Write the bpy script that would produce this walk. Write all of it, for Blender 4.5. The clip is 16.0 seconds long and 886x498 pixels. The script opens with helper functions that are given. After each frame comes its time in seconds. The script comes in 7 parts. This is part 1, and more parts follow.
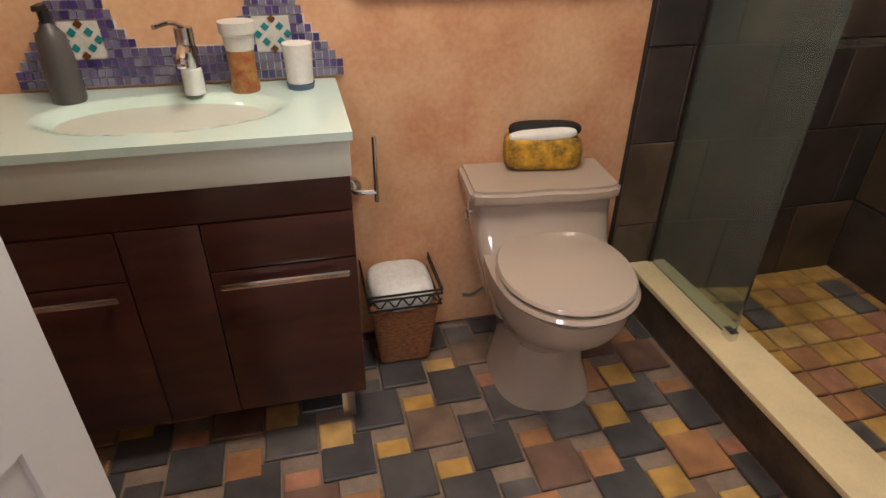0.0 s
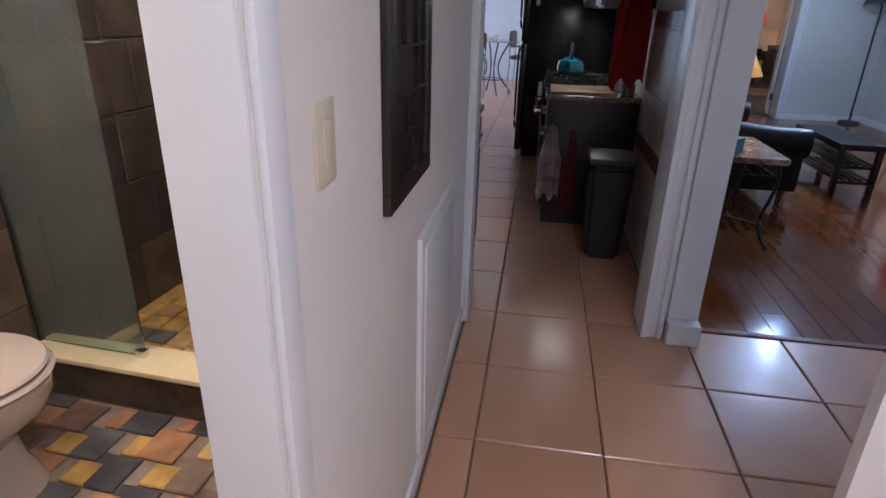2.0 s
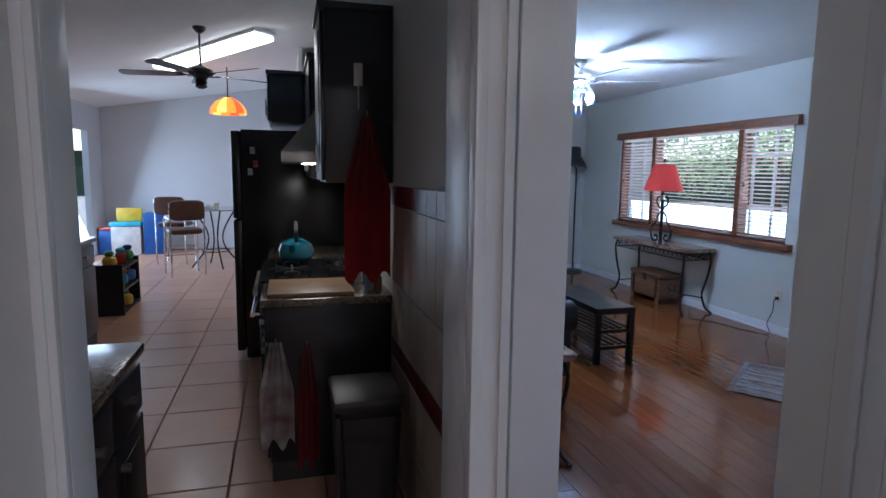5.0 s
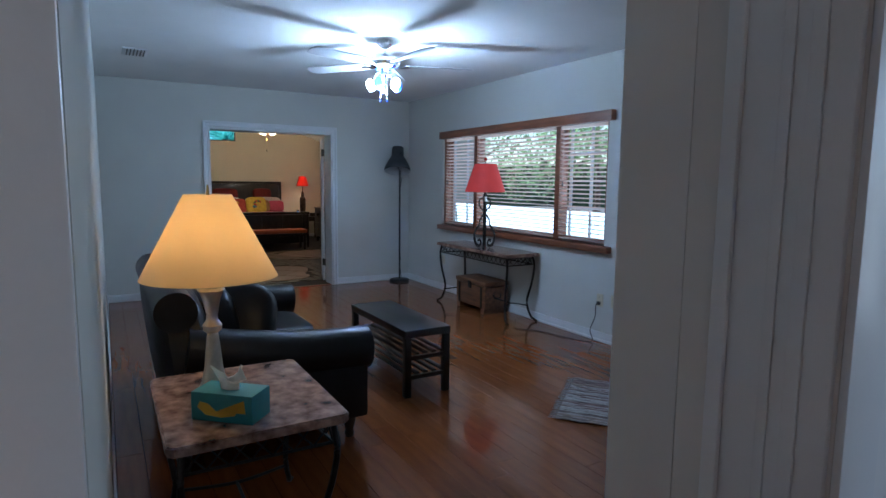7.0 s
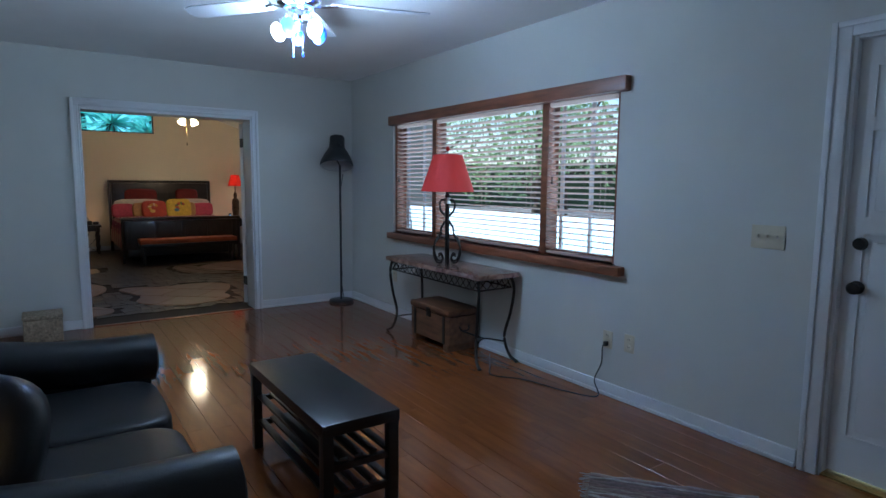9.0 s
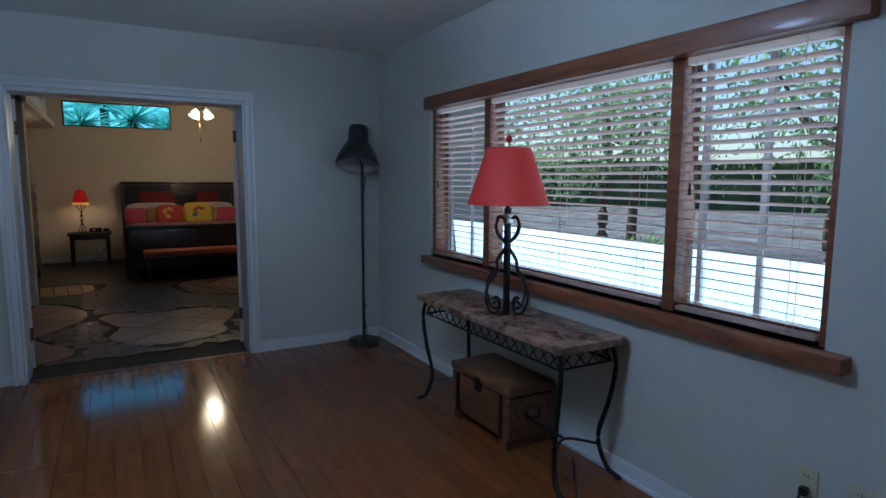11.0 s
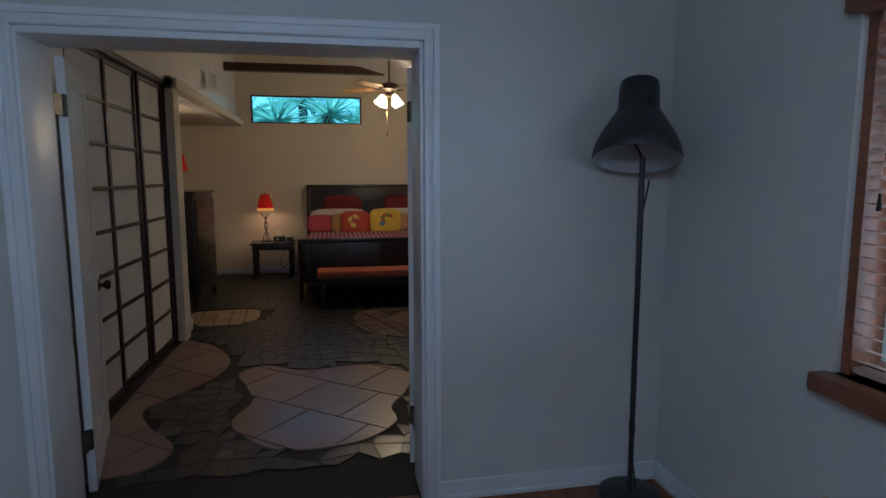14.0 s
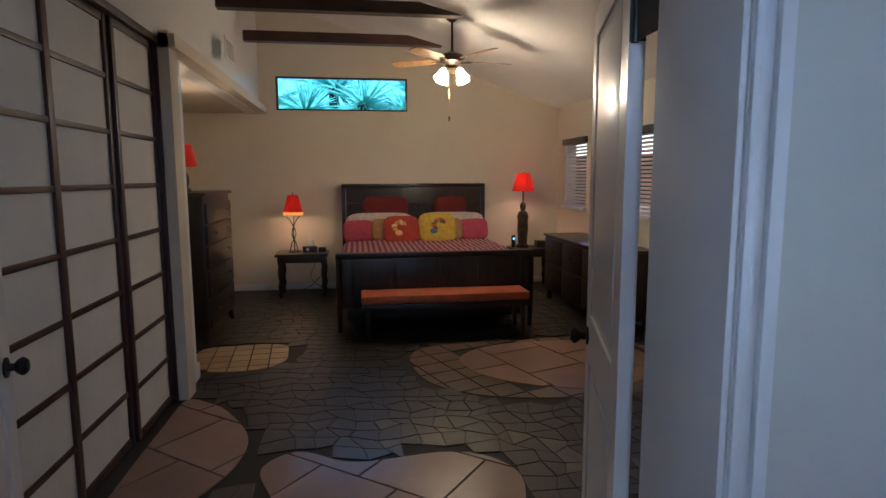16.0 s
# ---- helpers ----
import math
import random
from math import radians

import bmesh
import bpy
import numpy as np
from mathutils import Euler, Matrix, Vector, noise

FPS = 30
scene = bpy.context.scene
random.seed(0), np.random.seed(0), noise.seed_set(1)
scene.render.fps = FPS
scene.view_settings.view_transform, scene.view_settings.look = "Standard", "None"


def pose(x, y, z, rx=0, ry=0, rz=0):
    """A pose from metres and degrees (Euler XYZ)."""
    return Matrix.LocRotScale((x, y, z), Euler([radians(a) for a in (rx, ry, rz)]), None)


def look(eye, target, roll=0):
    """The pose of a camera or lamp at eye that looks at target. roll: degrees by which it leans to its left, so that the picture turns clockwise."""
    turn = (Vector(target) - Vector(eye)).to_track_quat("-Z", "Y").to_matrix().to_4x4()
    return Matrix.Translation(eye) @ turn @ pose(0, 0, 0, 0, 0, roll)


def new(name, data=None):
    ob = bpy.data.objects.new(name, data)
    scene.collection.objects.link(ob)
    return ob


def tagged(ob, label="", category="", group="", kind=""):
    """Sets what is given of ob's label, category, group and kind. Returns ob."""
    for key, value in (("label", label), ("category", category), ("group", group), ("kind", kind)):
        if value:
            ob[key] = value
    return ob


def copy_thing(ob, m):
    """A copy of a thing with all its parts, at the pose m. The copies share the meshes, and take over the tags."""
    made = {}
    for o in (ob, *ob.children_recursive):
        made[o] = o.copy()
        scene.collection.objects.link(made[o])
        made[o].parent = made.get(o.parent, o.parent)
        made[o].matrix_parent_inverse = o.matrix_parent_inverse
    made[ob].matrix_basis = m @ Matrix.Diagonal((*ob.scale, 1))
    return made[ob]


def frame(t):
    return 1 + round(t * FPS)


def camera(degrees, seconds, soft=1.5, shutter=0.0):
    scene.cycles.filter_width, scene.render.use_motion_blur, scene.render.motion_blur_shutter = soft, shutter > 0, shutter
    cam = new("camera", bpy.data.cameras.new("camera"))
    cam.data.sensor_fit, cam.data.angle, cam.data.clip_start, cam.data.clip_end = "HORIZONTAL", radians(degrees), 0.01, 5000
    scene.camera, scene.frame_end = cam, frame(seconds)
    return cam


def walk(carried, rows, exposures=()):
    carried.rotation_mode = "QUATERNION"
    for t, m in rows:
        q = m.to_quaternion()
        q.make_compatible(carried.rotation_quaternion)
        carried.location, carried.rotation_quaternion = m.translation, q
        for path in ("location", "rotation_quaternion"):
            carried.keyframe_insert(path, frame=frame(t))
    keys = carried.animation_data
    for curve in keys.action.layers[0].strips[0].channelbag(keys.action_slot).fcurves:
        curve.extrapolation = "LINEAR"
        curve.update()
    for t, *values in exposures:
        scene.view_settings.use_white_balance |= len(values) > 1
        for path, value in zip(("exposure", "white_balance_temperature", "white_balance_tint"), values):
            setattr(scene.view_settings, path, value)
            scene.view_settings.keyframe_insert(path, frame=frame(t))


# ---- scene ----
cam = camera(74.6, 16.0)
PATH = [
    (0, (0.019, 0.357, 1.322), (0.545, 1.982, 0.281), 0.9),
    (0.5, (-0.132, 0.25, 1.33), (0.808, 1.711, 0.338), 1.1),
    (1, (-0.32, 0.152, 1.366), (1.118, 1.176, 0.426), 1.4),
    (1.5, (-0.382, 0.086, 1.375), (1.301, 0.72, 0.499), 1.3),
    (2, (-0.36, 0.03, 1.401), (1.465, 0.314, 0.634), 1.5),
    (2.5, (-0.193, -0.011, 1.425), (1.71, -0.013, 0.812), 2.1),
    (3, (0.037, -0.024, 1.45), (1.997, -0.094, 1.056), 1.7),
    (3.2, (0.168, -0.045, 1.441), (2.133, -0.128, 1.079), 1.2),
    (5.3, (0.952, -0.169, 1.481), (2.829, -0.81, 1.219), 0.7),
    (5.5, (0.984, -0.23, 1.483), (2.831, -0.952, 1.218), 0.7),
    (6, (1.177, -0.52, 1.402), (2.97, -1.376, 1.169), 1.2),
    (6.5, (1.298, -0.68, 1.404), (3.055, -1.611, 1.182), 1.1),
    (7, (1.544, -0.801, 1.412), (3.261, -1.801, 1.181), 0.6),
    (7.5, (1.79, -0.976, 1.416), (3.47, -2.036, 1.184), 0.5),
    (8, (2.077, -1.218, 1.391), (3.73, -2.32, 1.162), 0.5),
    (8.5, (2.379, -1.437, 1.389), (4.024, -2.551, 1.161), 0.4),
    (8.7, (2.557, -1.505, 1.377), (4.194, -2.63, 1.149), 0.5),
    (10.8, (4.069, -2.394, 1.432), (5.766, -3.427, 1.202), 0.3),
    (11, (4.203, -2.499, 1.436), (5.928, -3.482, 1.198), 0.3),
    (11.5, (4.522, -2.768, 1.455), (6.337, -3.575, 1.219), 0.3),
    (12, (4.906, -2.977, 1.48), (6.767, -3.667, 1.231), 0.1),
    (12.5, (5.337, -3.113, 1.455), (7.227, -3.722, 1.214), 0.1),
    (13, (5.738, -3.177, 1.474), (7.664, -3.665, 1.237), -0.2),
    (13.5, (6.178, -3.105, 1.47), (8.123, -3.511, 1.231), -0.1),
    (14, (6.572, -3.066, 1.474), (8.523, -3.43, 1.229), -0.1),
    (14.5, (6.989, -3.011, 1.467), (8.95, -3.318, 1.225), -0.3),
    (15, (7.382, -2.917, 1.45), (9.347, -3.198, 1.206), -0.2),
    (15.5, (7.762, -2.836, 1.456), (9.726, -3.121, 1.211), -0.3),
    (16, (8.175, -2.828, 1.452), (10.138, -3.121, 1.205), -0.2),
]
walk(cam, [(t, look(eye, target, roll)) for t, eye, target, roll in PATH],
     [(0, 0.95, 5900, 12), (0.5, 1.3, 5650, 12), (1.5, 1.4, 5500, 14), (2.2, 1.5, 5500, 15), (3, 1.3, 5550, 15), (5.5, 1.25, 5500, 10), (7, 0.95, 5500, 8), (8.5, 0.8, 5500, 7), (11, 0.25, 5450, 7), (12.5, 0.05, 5600, 10), (14, 0.5, 5700, 10), (16, 1.15, 5550, 14)])

# ---- world, sun, large lights ----
world = bpy.data.worlds.new("world")
scene.world = world
world.use_nodes = True
wn = world.node_tree
sky = wn.nodes.new("ShaderNodeTexSky")
sky.sky_type, sky.sun_disc = "NISHITA", False
sky.sun_elevation, sky.sun_rotation = radians(59), radians(56)
wn.links.new(sky.outputs[0], wn.nodes["Background"].inputs[0])
wn.nodes["Background"].inputs[1].default_value = 0.15


def lamp(name, kind, m, energy, color=(1, 1, 1), size=0.1, size_y=None, angle=None):
    data = bpy.data.lights.new(name, kind)
    data.energy, data.color = energy, color
    if kind == "AREA":
        data.shape, data.size, data.size_y = "RECTANGLE", size, size_y or size
    elif kind == "POINT":
        data.shadow_soft_size = size
    elif kind == "SUN":
        data.angle = radians(angle)
    ob = new(name, data)
    ob.matrix_world = m
    return tagged(ob, kind="structure")


lamp("sun", "SUN", look((0, 0, 9), (-2.4, -1.6, 4.2)), 5.0, (1.0, 0.95, 0.86), angle=0.6)
lamp("window_daylight", "AREA", look((6.65, -4.72, 1.42), (6.65, -2.0, 1.1)), 13.5, (0.62, 0.82, 1.0), 2.7, 1.1)
lamp("side_room_daylight", "AREA", look((0.85, -3.09, 1.48), (0.95, 0.0, 1.2)), 3.5, (0.80, 0.90, 1.0), 1.2, 1.05)
lamp("dining_daylight", "AREA", look((11.0, 2.95, 1.25), (10.2, 0.0, 0.3)), 20, (0.72, 0.86, 1.0), 2.4, 1.9)
# added fill at ceiling height; no hall fitting is known
lamp("hall_fill_light", "AREA", look((-0.9, -0.7, 2.40), (-0.85, -0.65, 0)), 11, (1.0, 0.94, 0.90), 0.4)
# assumed warm bathroom lamp, itself out of view
lamp("bath_ceiling_light", "AREA", look((0.25, 1.25, 2.36), (0.3, 1.25, 0)), 12, (1.0, 0.82, 0.60), 0.5)
# unseen fill, added to brighten the shower
lamp("shower_fill_light", "AREA", look((1.7, 1.2, 2.36), (1.65, 1.2, 0)), 6.6, (1.0, 0.85, 0.65), 0.2)


# ---- materials ----
def mat(name, color, rough=0.6, metal=0.0, var=0.12, scale=8.0, bump=0.05, fine=120.0, color2=None, coat=0.0,
        emit=None, strength=0.0, trans=0.0, sheen=0.0, per_object=0.0, stretch=None, island=False, detail=6.0):
    m = bpy.data.materials.new(name)
    m.use_nodes = True
    t = m.node_tree
    b = t.nodes["Principled BSDF"]
    tc = t.nodes.new("ShaderNodeTexCoord")
    co = tc.outputs["Object"]
    if stretch:
        mp = t.nodes.new("ShaderNodeMapping")
        mp.inputs["Scale"].default_value = stretch
        t.links.new(co, mp.inputs[0])
        co = mp.outputs[0]
    n1 = t.nodes.new("ShaderNodeTexNoise")
    n1.inputs["Scale"].default_value, n1.inputs["Detail"].default_value = scale, detail
    t.links.new(co, n1.inputs["Vector"])
    n2 = t.nodes.new("ShaderNodeTexNoise")
    n2.inputs["Scale"].default_value, n2.inputs["Detail"].default_value = fine, 3.0
    t.links.new(co, n2.inputs["Vector"])
    ramp = t.nodes.new("ShaderNodeValToRGB")
    c2 = color2 or tuple(max(0.0, c * (1 - 2 * var)) for c in color)
    ramp.color_ramp.elements[0].color = (*c2, 1)
    ramp.color_ramp.elements[1].color = (*(min(1.0, c * (1 + var * (0 if color2 else 0.6))) for c in color), 1)
    ramp.color_ramp.elements[0].position, ramp.color_ramp.elements[1].position = 0.32, 0.66
    mixn = t.nodes.new("ShaderNodeMix")
    mixn.inputs[0].default_value = 0.25
    t.links.new(n1.outputs[0], mixn.inputs[2])
    t.links.new(n2.outputs[0], mixn.inputs[3])
    t.links.new(mixn.outputs[0], ramp.inputs[0])
    out = ramp.outputs[0]
    if per_object or island:
        hs = t.nodes.new("ShaderNodeHueSaturation")
        rnd = t.nodes.new("ShaderNodeNewGeometry").outputs["Random Per Island"] if island else t.nodes.new("ShaderNodeObjectInfo").outputs["Random"]
        mr = t.nodes.new("ShaderNodeMapRange")
        mr.inputs[3].default_value, mr.inputs[4].default_value = 1 - (per_object or 0.2), 1 + (per_object or 0.2)
        t.links.new(rnd, mr.inputs[0])
        t.links.new(mr.outputs[0], hs.inputs["Value"])
        t.links.new(out, hs.inputs["Color"])
        out = hs.outputs[0]
    t.links.new(out, b.inputs["Base Color"])
    rr = t.nodes.new("ShaderNodeMapRange")
    rr.inputs[3].default_value, rr.inputs[4].default_value = max(0.02, rough * 0.85), min(1.0, rough * 1.15)
    t.links.new(n1.outputs[0], rr.inputs[0])
    t.links.new(rr.outputs[0], b.inputs["Roughness"])
    b.inputs["Metallic"].default_value = metal
    b.inputs["Coat Weight"].default_value = coat
    b.inputs["Coat Roughness"].default_value = 0.12
    b.inputs["Sheen Weight"].default_value = sheen
    b.inputs["Transmission Weight"].default_value = trans
    if emit:
        b.inputs["Emission Color"].default_value = (*emit, 1)
        b.inputs["Emission Strength"].default_value = strength
    if bump:
        bp = t.nodes.new("ShaderNodeBump")
        bp.inputs["Strength"].default_value, bp.inputs["Distance"].default_value = bump, 0.01
        t.links.new(mixn.outputs[0], bp.inputs["Height"])
        t.links.new(bp.outputs[0], b.inputs["Normal"])
    return m


def translucent(m, color, share):
    """Let light pass through a thin fabric or leaf."""
    nt = m.node_tree
    out = next(n for n in nt.nodes if n.type == "OUTPUT_MATERIAL")
    tr = nt.nodes.new("ShaderNodeBsdfTranslucent")
    tr.inputs[0].default_value = (*color, 1)
    mix = nt.nodes.new("ShaderNodeMixShader")
    mix.inputs[0].default_value = share
    nt.links.new(nt.nodes["Principled BSDF"].outputs[0], mix.inputs[1])
    nt.links.new(tr.outputs[0], mix.inputs[2])
    nt.links.new(mix.outputs[0], out.inputs[0])
    return m


def pick(name, colors, rough=0.5, bump=0.25, scale=14.0, coat=0.0, spread=0.35):
    """A stone whose colour is picked piece by piece from a short palette."""
    m = mat(name, colors[0], rough, bump=bump, scale=scale, coat=coat)
    t = m.node_tree
    b = t.nodes["Principled BSDF"]
    oi = t.nodes.new("ShaderNodeObjectInfo")
    cr = t.nodes.new("ShaderNodeValToRGB")
    cr.color_ramp.interpolation = "CONSTANT"
    e = cr.color_ramp.elements
    while len(e) < len(colors):
        e.new(0.5)
    for i, c in enumerate(colors):
        e[i].position, e[i].color = i / len(colors), (*c, 1)
    t.links.new(oi.outputs["Random"], cr.inputs[0])
    n = t.nodes.new("ShaderNodeTexNoise")
    n.inputs["Scale"].default_value, n.inputs["Detail"].default_value = scale, 8
    tc = t.nodes.new("ShaderNodeTexCoord")
    add = t.nodes.new("ShaderNodeVectorMath")
    t.links.new(tc.outputs["Object"], add.inputs[0])
    t.links.new(oi.outputs["Location"], add.inputs[1])
    t.links.new(add.outputs[0], n.inputs["Vector"])
    mr = t.nodes.new("ShaderNodeMapRange")
    mr.inputs[1].default_value, mr.inputs[2].default_value = 0.3, 0.7
    mr.inputs[3].default_value, mr.inputs[4].default_value = 1 - spread, 1 + spread
    t.links.new(n.outputs[0], mr.inputs[0])
    hs = t.nodes.new("ShaderNodeHueSaturation")
    t.links.new(mr.outputs[0], hs.inputs["Value"])
    t.links.new(cr.outputs[0], hs.inputs["Color"])
    t.links.new(hs.outputs[0], b.inputs["Base Color"])
    return m


WALL = mat("wall_paint", (0.60, 0.60, 0.57), 0.75, var=0.02, scale=2.5, bump=0.10, fine=220)
WALL_HALL = mat("hall_paint", (0.72, 0.69, 0.66), 0.7, var=0.02, scale=2.5, bump=0.10, fine=220)
WALL_BED = mat("bedroom_paint", (0.66, 0.60, 0.50), 0.75, var=0.02, scale=2.5, bump=0.10, fine=220)
WALL_KIT = mat("kitchen_paint", (0.66, 0.66, 0.68), 0.75, var=0.02, scale=2.5, bump=0.08, fine=220)
CEIL = mat("ceiling_paint", (0.83, 0.83, 0.83), 0.85, var=0.02, scale=3, bump=0.12, fine=160)
TRIM = mat("white_trim_paint", (0.74, 0.75, 0.77), 0.32, var=0.02, scale=5, bump=0.03)
DOORP = mat("white_door_paint", (0.76, 0.76, 0.77), 0.3, var=0.02, scale=4, bump=0.04)
ORANGE = mat("sponged_orange_plaster", (0.76, 0.49, 0.29), 0.55, scale=4.0, color2=(0.54, 0.23, 0.115), bump=0.12, fine=60, detail=10)
GROUT = mat("grey_grout", (0.27, 0.20, 0.155), 0.9, var=0.15, scale=20, bump=0.1)
GROUT_D = mat("dark_grout", (0.026, 0.022, 0.020), 0.8, var=0.2, scale=15, bump=0.15)
WOODSUB = mat("plank_gap", (0.09, 0.032, 0.014), 0.5)
ESPRESSO = mat("espresso_wood", (0.060, 0.017, 0.014), 0.3, var=0.3, scale=3, stretch=(1, 1, 6), bump=0.03, coat=0.3)
DARKWOOD = mat("dark_stained_wood", (0.022, 0.014, 0.011), 0.33, var=0.35, scale=4, stretch=(5, 5, 1), bump=0.05, coat=0.2)
BLACKWOOD = mat("black_brown_wood", (0.012, 0.010, 0.010), 0.3, var=0.3, scale=5, stretch=(1, 6, 6), bump=0.04)
SHOJIWOOD = mat("reddish_dark_shoji_wood", (0.055, 0.022, 0.017), 0.45, var=0.3, scale=5, bump=0.05)
SHOJIPAPER = mat("white_shoji_cloth", (0.70, 0.70, 0.69), 0.8, var=0.04, scale=4, bump=0.25, fine=40)
CHERRY = mat("cherry_window_wood", (0.27, 0.095, 0.045), 0.4, var=0.25, scale=4, stretch=(1, 8, 8), bump=0.04, coat=0.2)
SLAT = mat("pale_blind_slat", (0.74, 0.60, 0.53), 0.5, var=0.06, scale=4, stretch=(1, 8, 8), bump=0.02)
IRON = mat("dark_wrought_iron", (0.035, 0.033, 0.032), 0.45, 0.7, var=0.25, scale=30, bump=0.1)
LEATHER = mat("black_leather", (0.008, 0.008, 0.010), 0.40, var=0.3, scale=6, bump=0.22, fine=200)
LEATHER.node_tree.nodes["Principled BSDF"].inputs["Specular IOR Level"].default_value = 0.3
MARBLE = mat("brown_marble", (0.46, 0.30, 0.235), 0.16, scale=15, color2=(0.075, 0.03, 0.02), bump=0.0, fine=38, coat=0.2, detail=12)
CHROME = mat("chrome", (0.72, 0.72, 0.73), 0.12, 1.0, var=0.03, bump=0)
STEEL = mat("brushed_nickel", (0.55, 0.53, 0.50), 0.3, 1.0, var=0.05, bump=0.02)
BRASS = mat("brass", (0.72, 0.48, 0.16), 0.25, 1.0, var=0.08, bump=0)
GREYMETAL = mat("dark_grey_enamel", (0.035, 0.038, 0.042), 0.4, 0.2, var=0.12, scale=12, bump=0.03)
PORCELAIN = mat("taupe_porcelain", (0.42, 0.34, 0.285), 0.10, var=0.02, scale=3, bump=0, coat=0.4)
WHITEGLASS = mat("pale_green_glass_top", (0.62, 0.80, 0.74), 0.06, var=0.02, scale=3, bump=0, coat=0.6)
APRON = mat("pale_grey_green_laminate", (0.60, 0.64, 0.57), 0.3, var=0.02, scale=3, bump=0.01)
YMARBLE = mat("cream_marble_sill", (0.80, 0.66, 0.40), 0.18, var=0.07, scale=6, bump=0.01, coat=0.3)
SLATEW = mat("brown_slate", (0.085, 0.062, 0.045), 0.35, var=0.4, scale=6, bump=0.4, fine=40, detail=10)
SHGLASS = mat("shower_glass", (0.60, 0.70, 0.66), 0.12, var=0.02, trans=0.93, bump=0.0)
PANE = mat("window_glass", (0.95, 0.98, 0.98), 0.02, var=0.0, trans=1.0, bump=0.0)
PANE.node_tree.nodes["Principled BSDF"].inputs["IOR"].default_value = 1.05
SHGLASS.node_tree.nodes["Principled BSDF"].inputs["IOR"].default_value = 1.12
GRANITE = mat("brown_granite", (0.26, 0.20, 0.13), 0.18, scale=60, color2=(0.05, 0.04, 0.035), bump=0.0, coat=0.4)
BLACKENAMEL = mat("black_appliance_enamel", (0.008, 0.008, 0.010), 0.22, var=0.2, scale=10, bump=0.02)
NAVYCAB = mat("dark_cabinet_paint", (0.016, 0.016, 0.022), 0.32, var=0.2, scale=6, bump=0.03)
BLACKPLASTIC = mat("black_plastic", (0.014, 0.014, 0.016), 0.42, var=0.15, scale=20, bump=0.05)
REDCLOTH = mat("red_cloth", (0.30, 0.015, 0.018), 0.85, var=0.15, scale=12, bump=0.2, sheen=0.3)
REDTILE = mat("dark_red_tile", (0.16, 0.018, 0.016), 0.3, var=0.2, scale=10, bump=0.03)
BEIGETILE = mat("beige_wall_tile", (0.50, 0.43, 0.36), 0.35, var=0.12, scale=7, bump=0.05)
TERRA = mat("terracotta_floor_tile", (0.58, 0.32, 0.19), 0.30, var=0.06, scale=3, bump=0.05, fine=60, per_object=0.10, coat=0.15)
GREYLEAF = mat("leaf_green", (0.11, 0.17, 0.09), 0.5, var=0.3, scale=6, island=True, per_object=0.4)
BARK = mat("bark", (0.10, 0.075, 0.05), 0.9, var=0.3, scale=12, bump=0.5)
translucent(SLAT, (0.85, 0.66, 0.56), 0.4)
translucent(GREYLEAF, (0.40, 0.60, 0.28), 0.5)
SOIL = mat("sandy_garden_ground", (0.15, 0.15, 0.145), 0.95, var=0.4, scale=1.5, bump=0.3, fine=30)
PLATE = mat("ivory_plastic", (0.62, 0.56, 0.42), 0.4, var=0.03, bump=0)


# ---- geometry helpers ----
def box(bm, x0, y0, z0, x1, y1, z1, bevel=0.0):
    vs = bmesh.ops.create_cube(bm, size=1.0)["verts"]
    for v in vs:
        v.co = Vector((x0 + (v.co.x + 0.5) * (x1 - x0), y0 + (v.co.y + 0.5) * (y1 - y0), z0 + (v.co.z + 0.5) * (z1 - z0)))
    if bevel:
        es = list({e for v in vs for e in v.link_edges})
        bmesh.ops.bevel(bm, geom=es, offset=bevel, segments=2, profile=0.6, affect="EDGES")
    return bm


def cyl(bm, p0, p1, r0, r1=None, seg=20):
    p0, p1 = Vector(p0), Vector(p1)
    d = p1 - p0
    m = Matrix.Translation((p0 + p1) / 2) @ d.to_track_quat("Z", "Y").to_matrix().to_4x4()
    bmesh.ops.create_cone(bm, cap_ends=True, segments=seg, radius1=r0, radius2=r0 if r1 is None else r1, depth=d.length, matrix=m)
    return bm


def lathe(bm, profile, seg=32, m=Matrix(), closed=False):
    """Turns a profile of (radius, height) about the z axis."""
    rings = []
    for r, z in profile:
        rings.append([bm.verts.new(m @ Vector((max(r, 1e-4) * math.cos(2 * math.pi * i / seg), max(r, 1e-4) * math.sin(2 * math.pi * i / seg), z))) for i in range(seg)])
    for a, b in zip(rings, rings[1:]):
        for i in range(seg):
            bm.faces.new((a[i], a[(i + 1) % seg], b[(i + 1) % seg], b[i]))
    if closed:
        bm.faces.new(rings[0][::-1])
        bm.faces.new(rings[-1])
    bmesh.ops.recalc_face_normals(bm, faces=bm.faces)
    return bm


def tube(bm, pts, r, seg=8, flat=1.0):
    """Sweeps a round bar along points."""
    pts = [Vector(p) for p in pts]
    rings = []
    for i, p in enumerate(pts):
        d = (pts[min(i + 1, len(pts) - 1)] - pts[max(i - 1, 0)]).normalized()
        a = d.cross(Vector((0, 0, 1)))
        a = a.normalized() if a.length > 0.05 else d.cross(Vector((0, 1, 0))).normalized()
        b = d.cross(a)
        rr = r[i] if isinstance(r, (list, tuple)) else r
        rings.append([bm.verts.new(p + rr * (math.cos(2 * math.pi * k / seg) * a + flat * math.sin(2 * math.pi * k / seg) * b)) for k in range(seg)])
    for a, b in zip(rings, rings[1:]):
        for k in range(seg):
            bm.faces.new((a[k], a[(k + 1) % seg], b[(k + 1) % seg], b[k]))
    bm.faces.new(rings[0][::-1])
    bm.faces.new(rings[-1])
    return bm


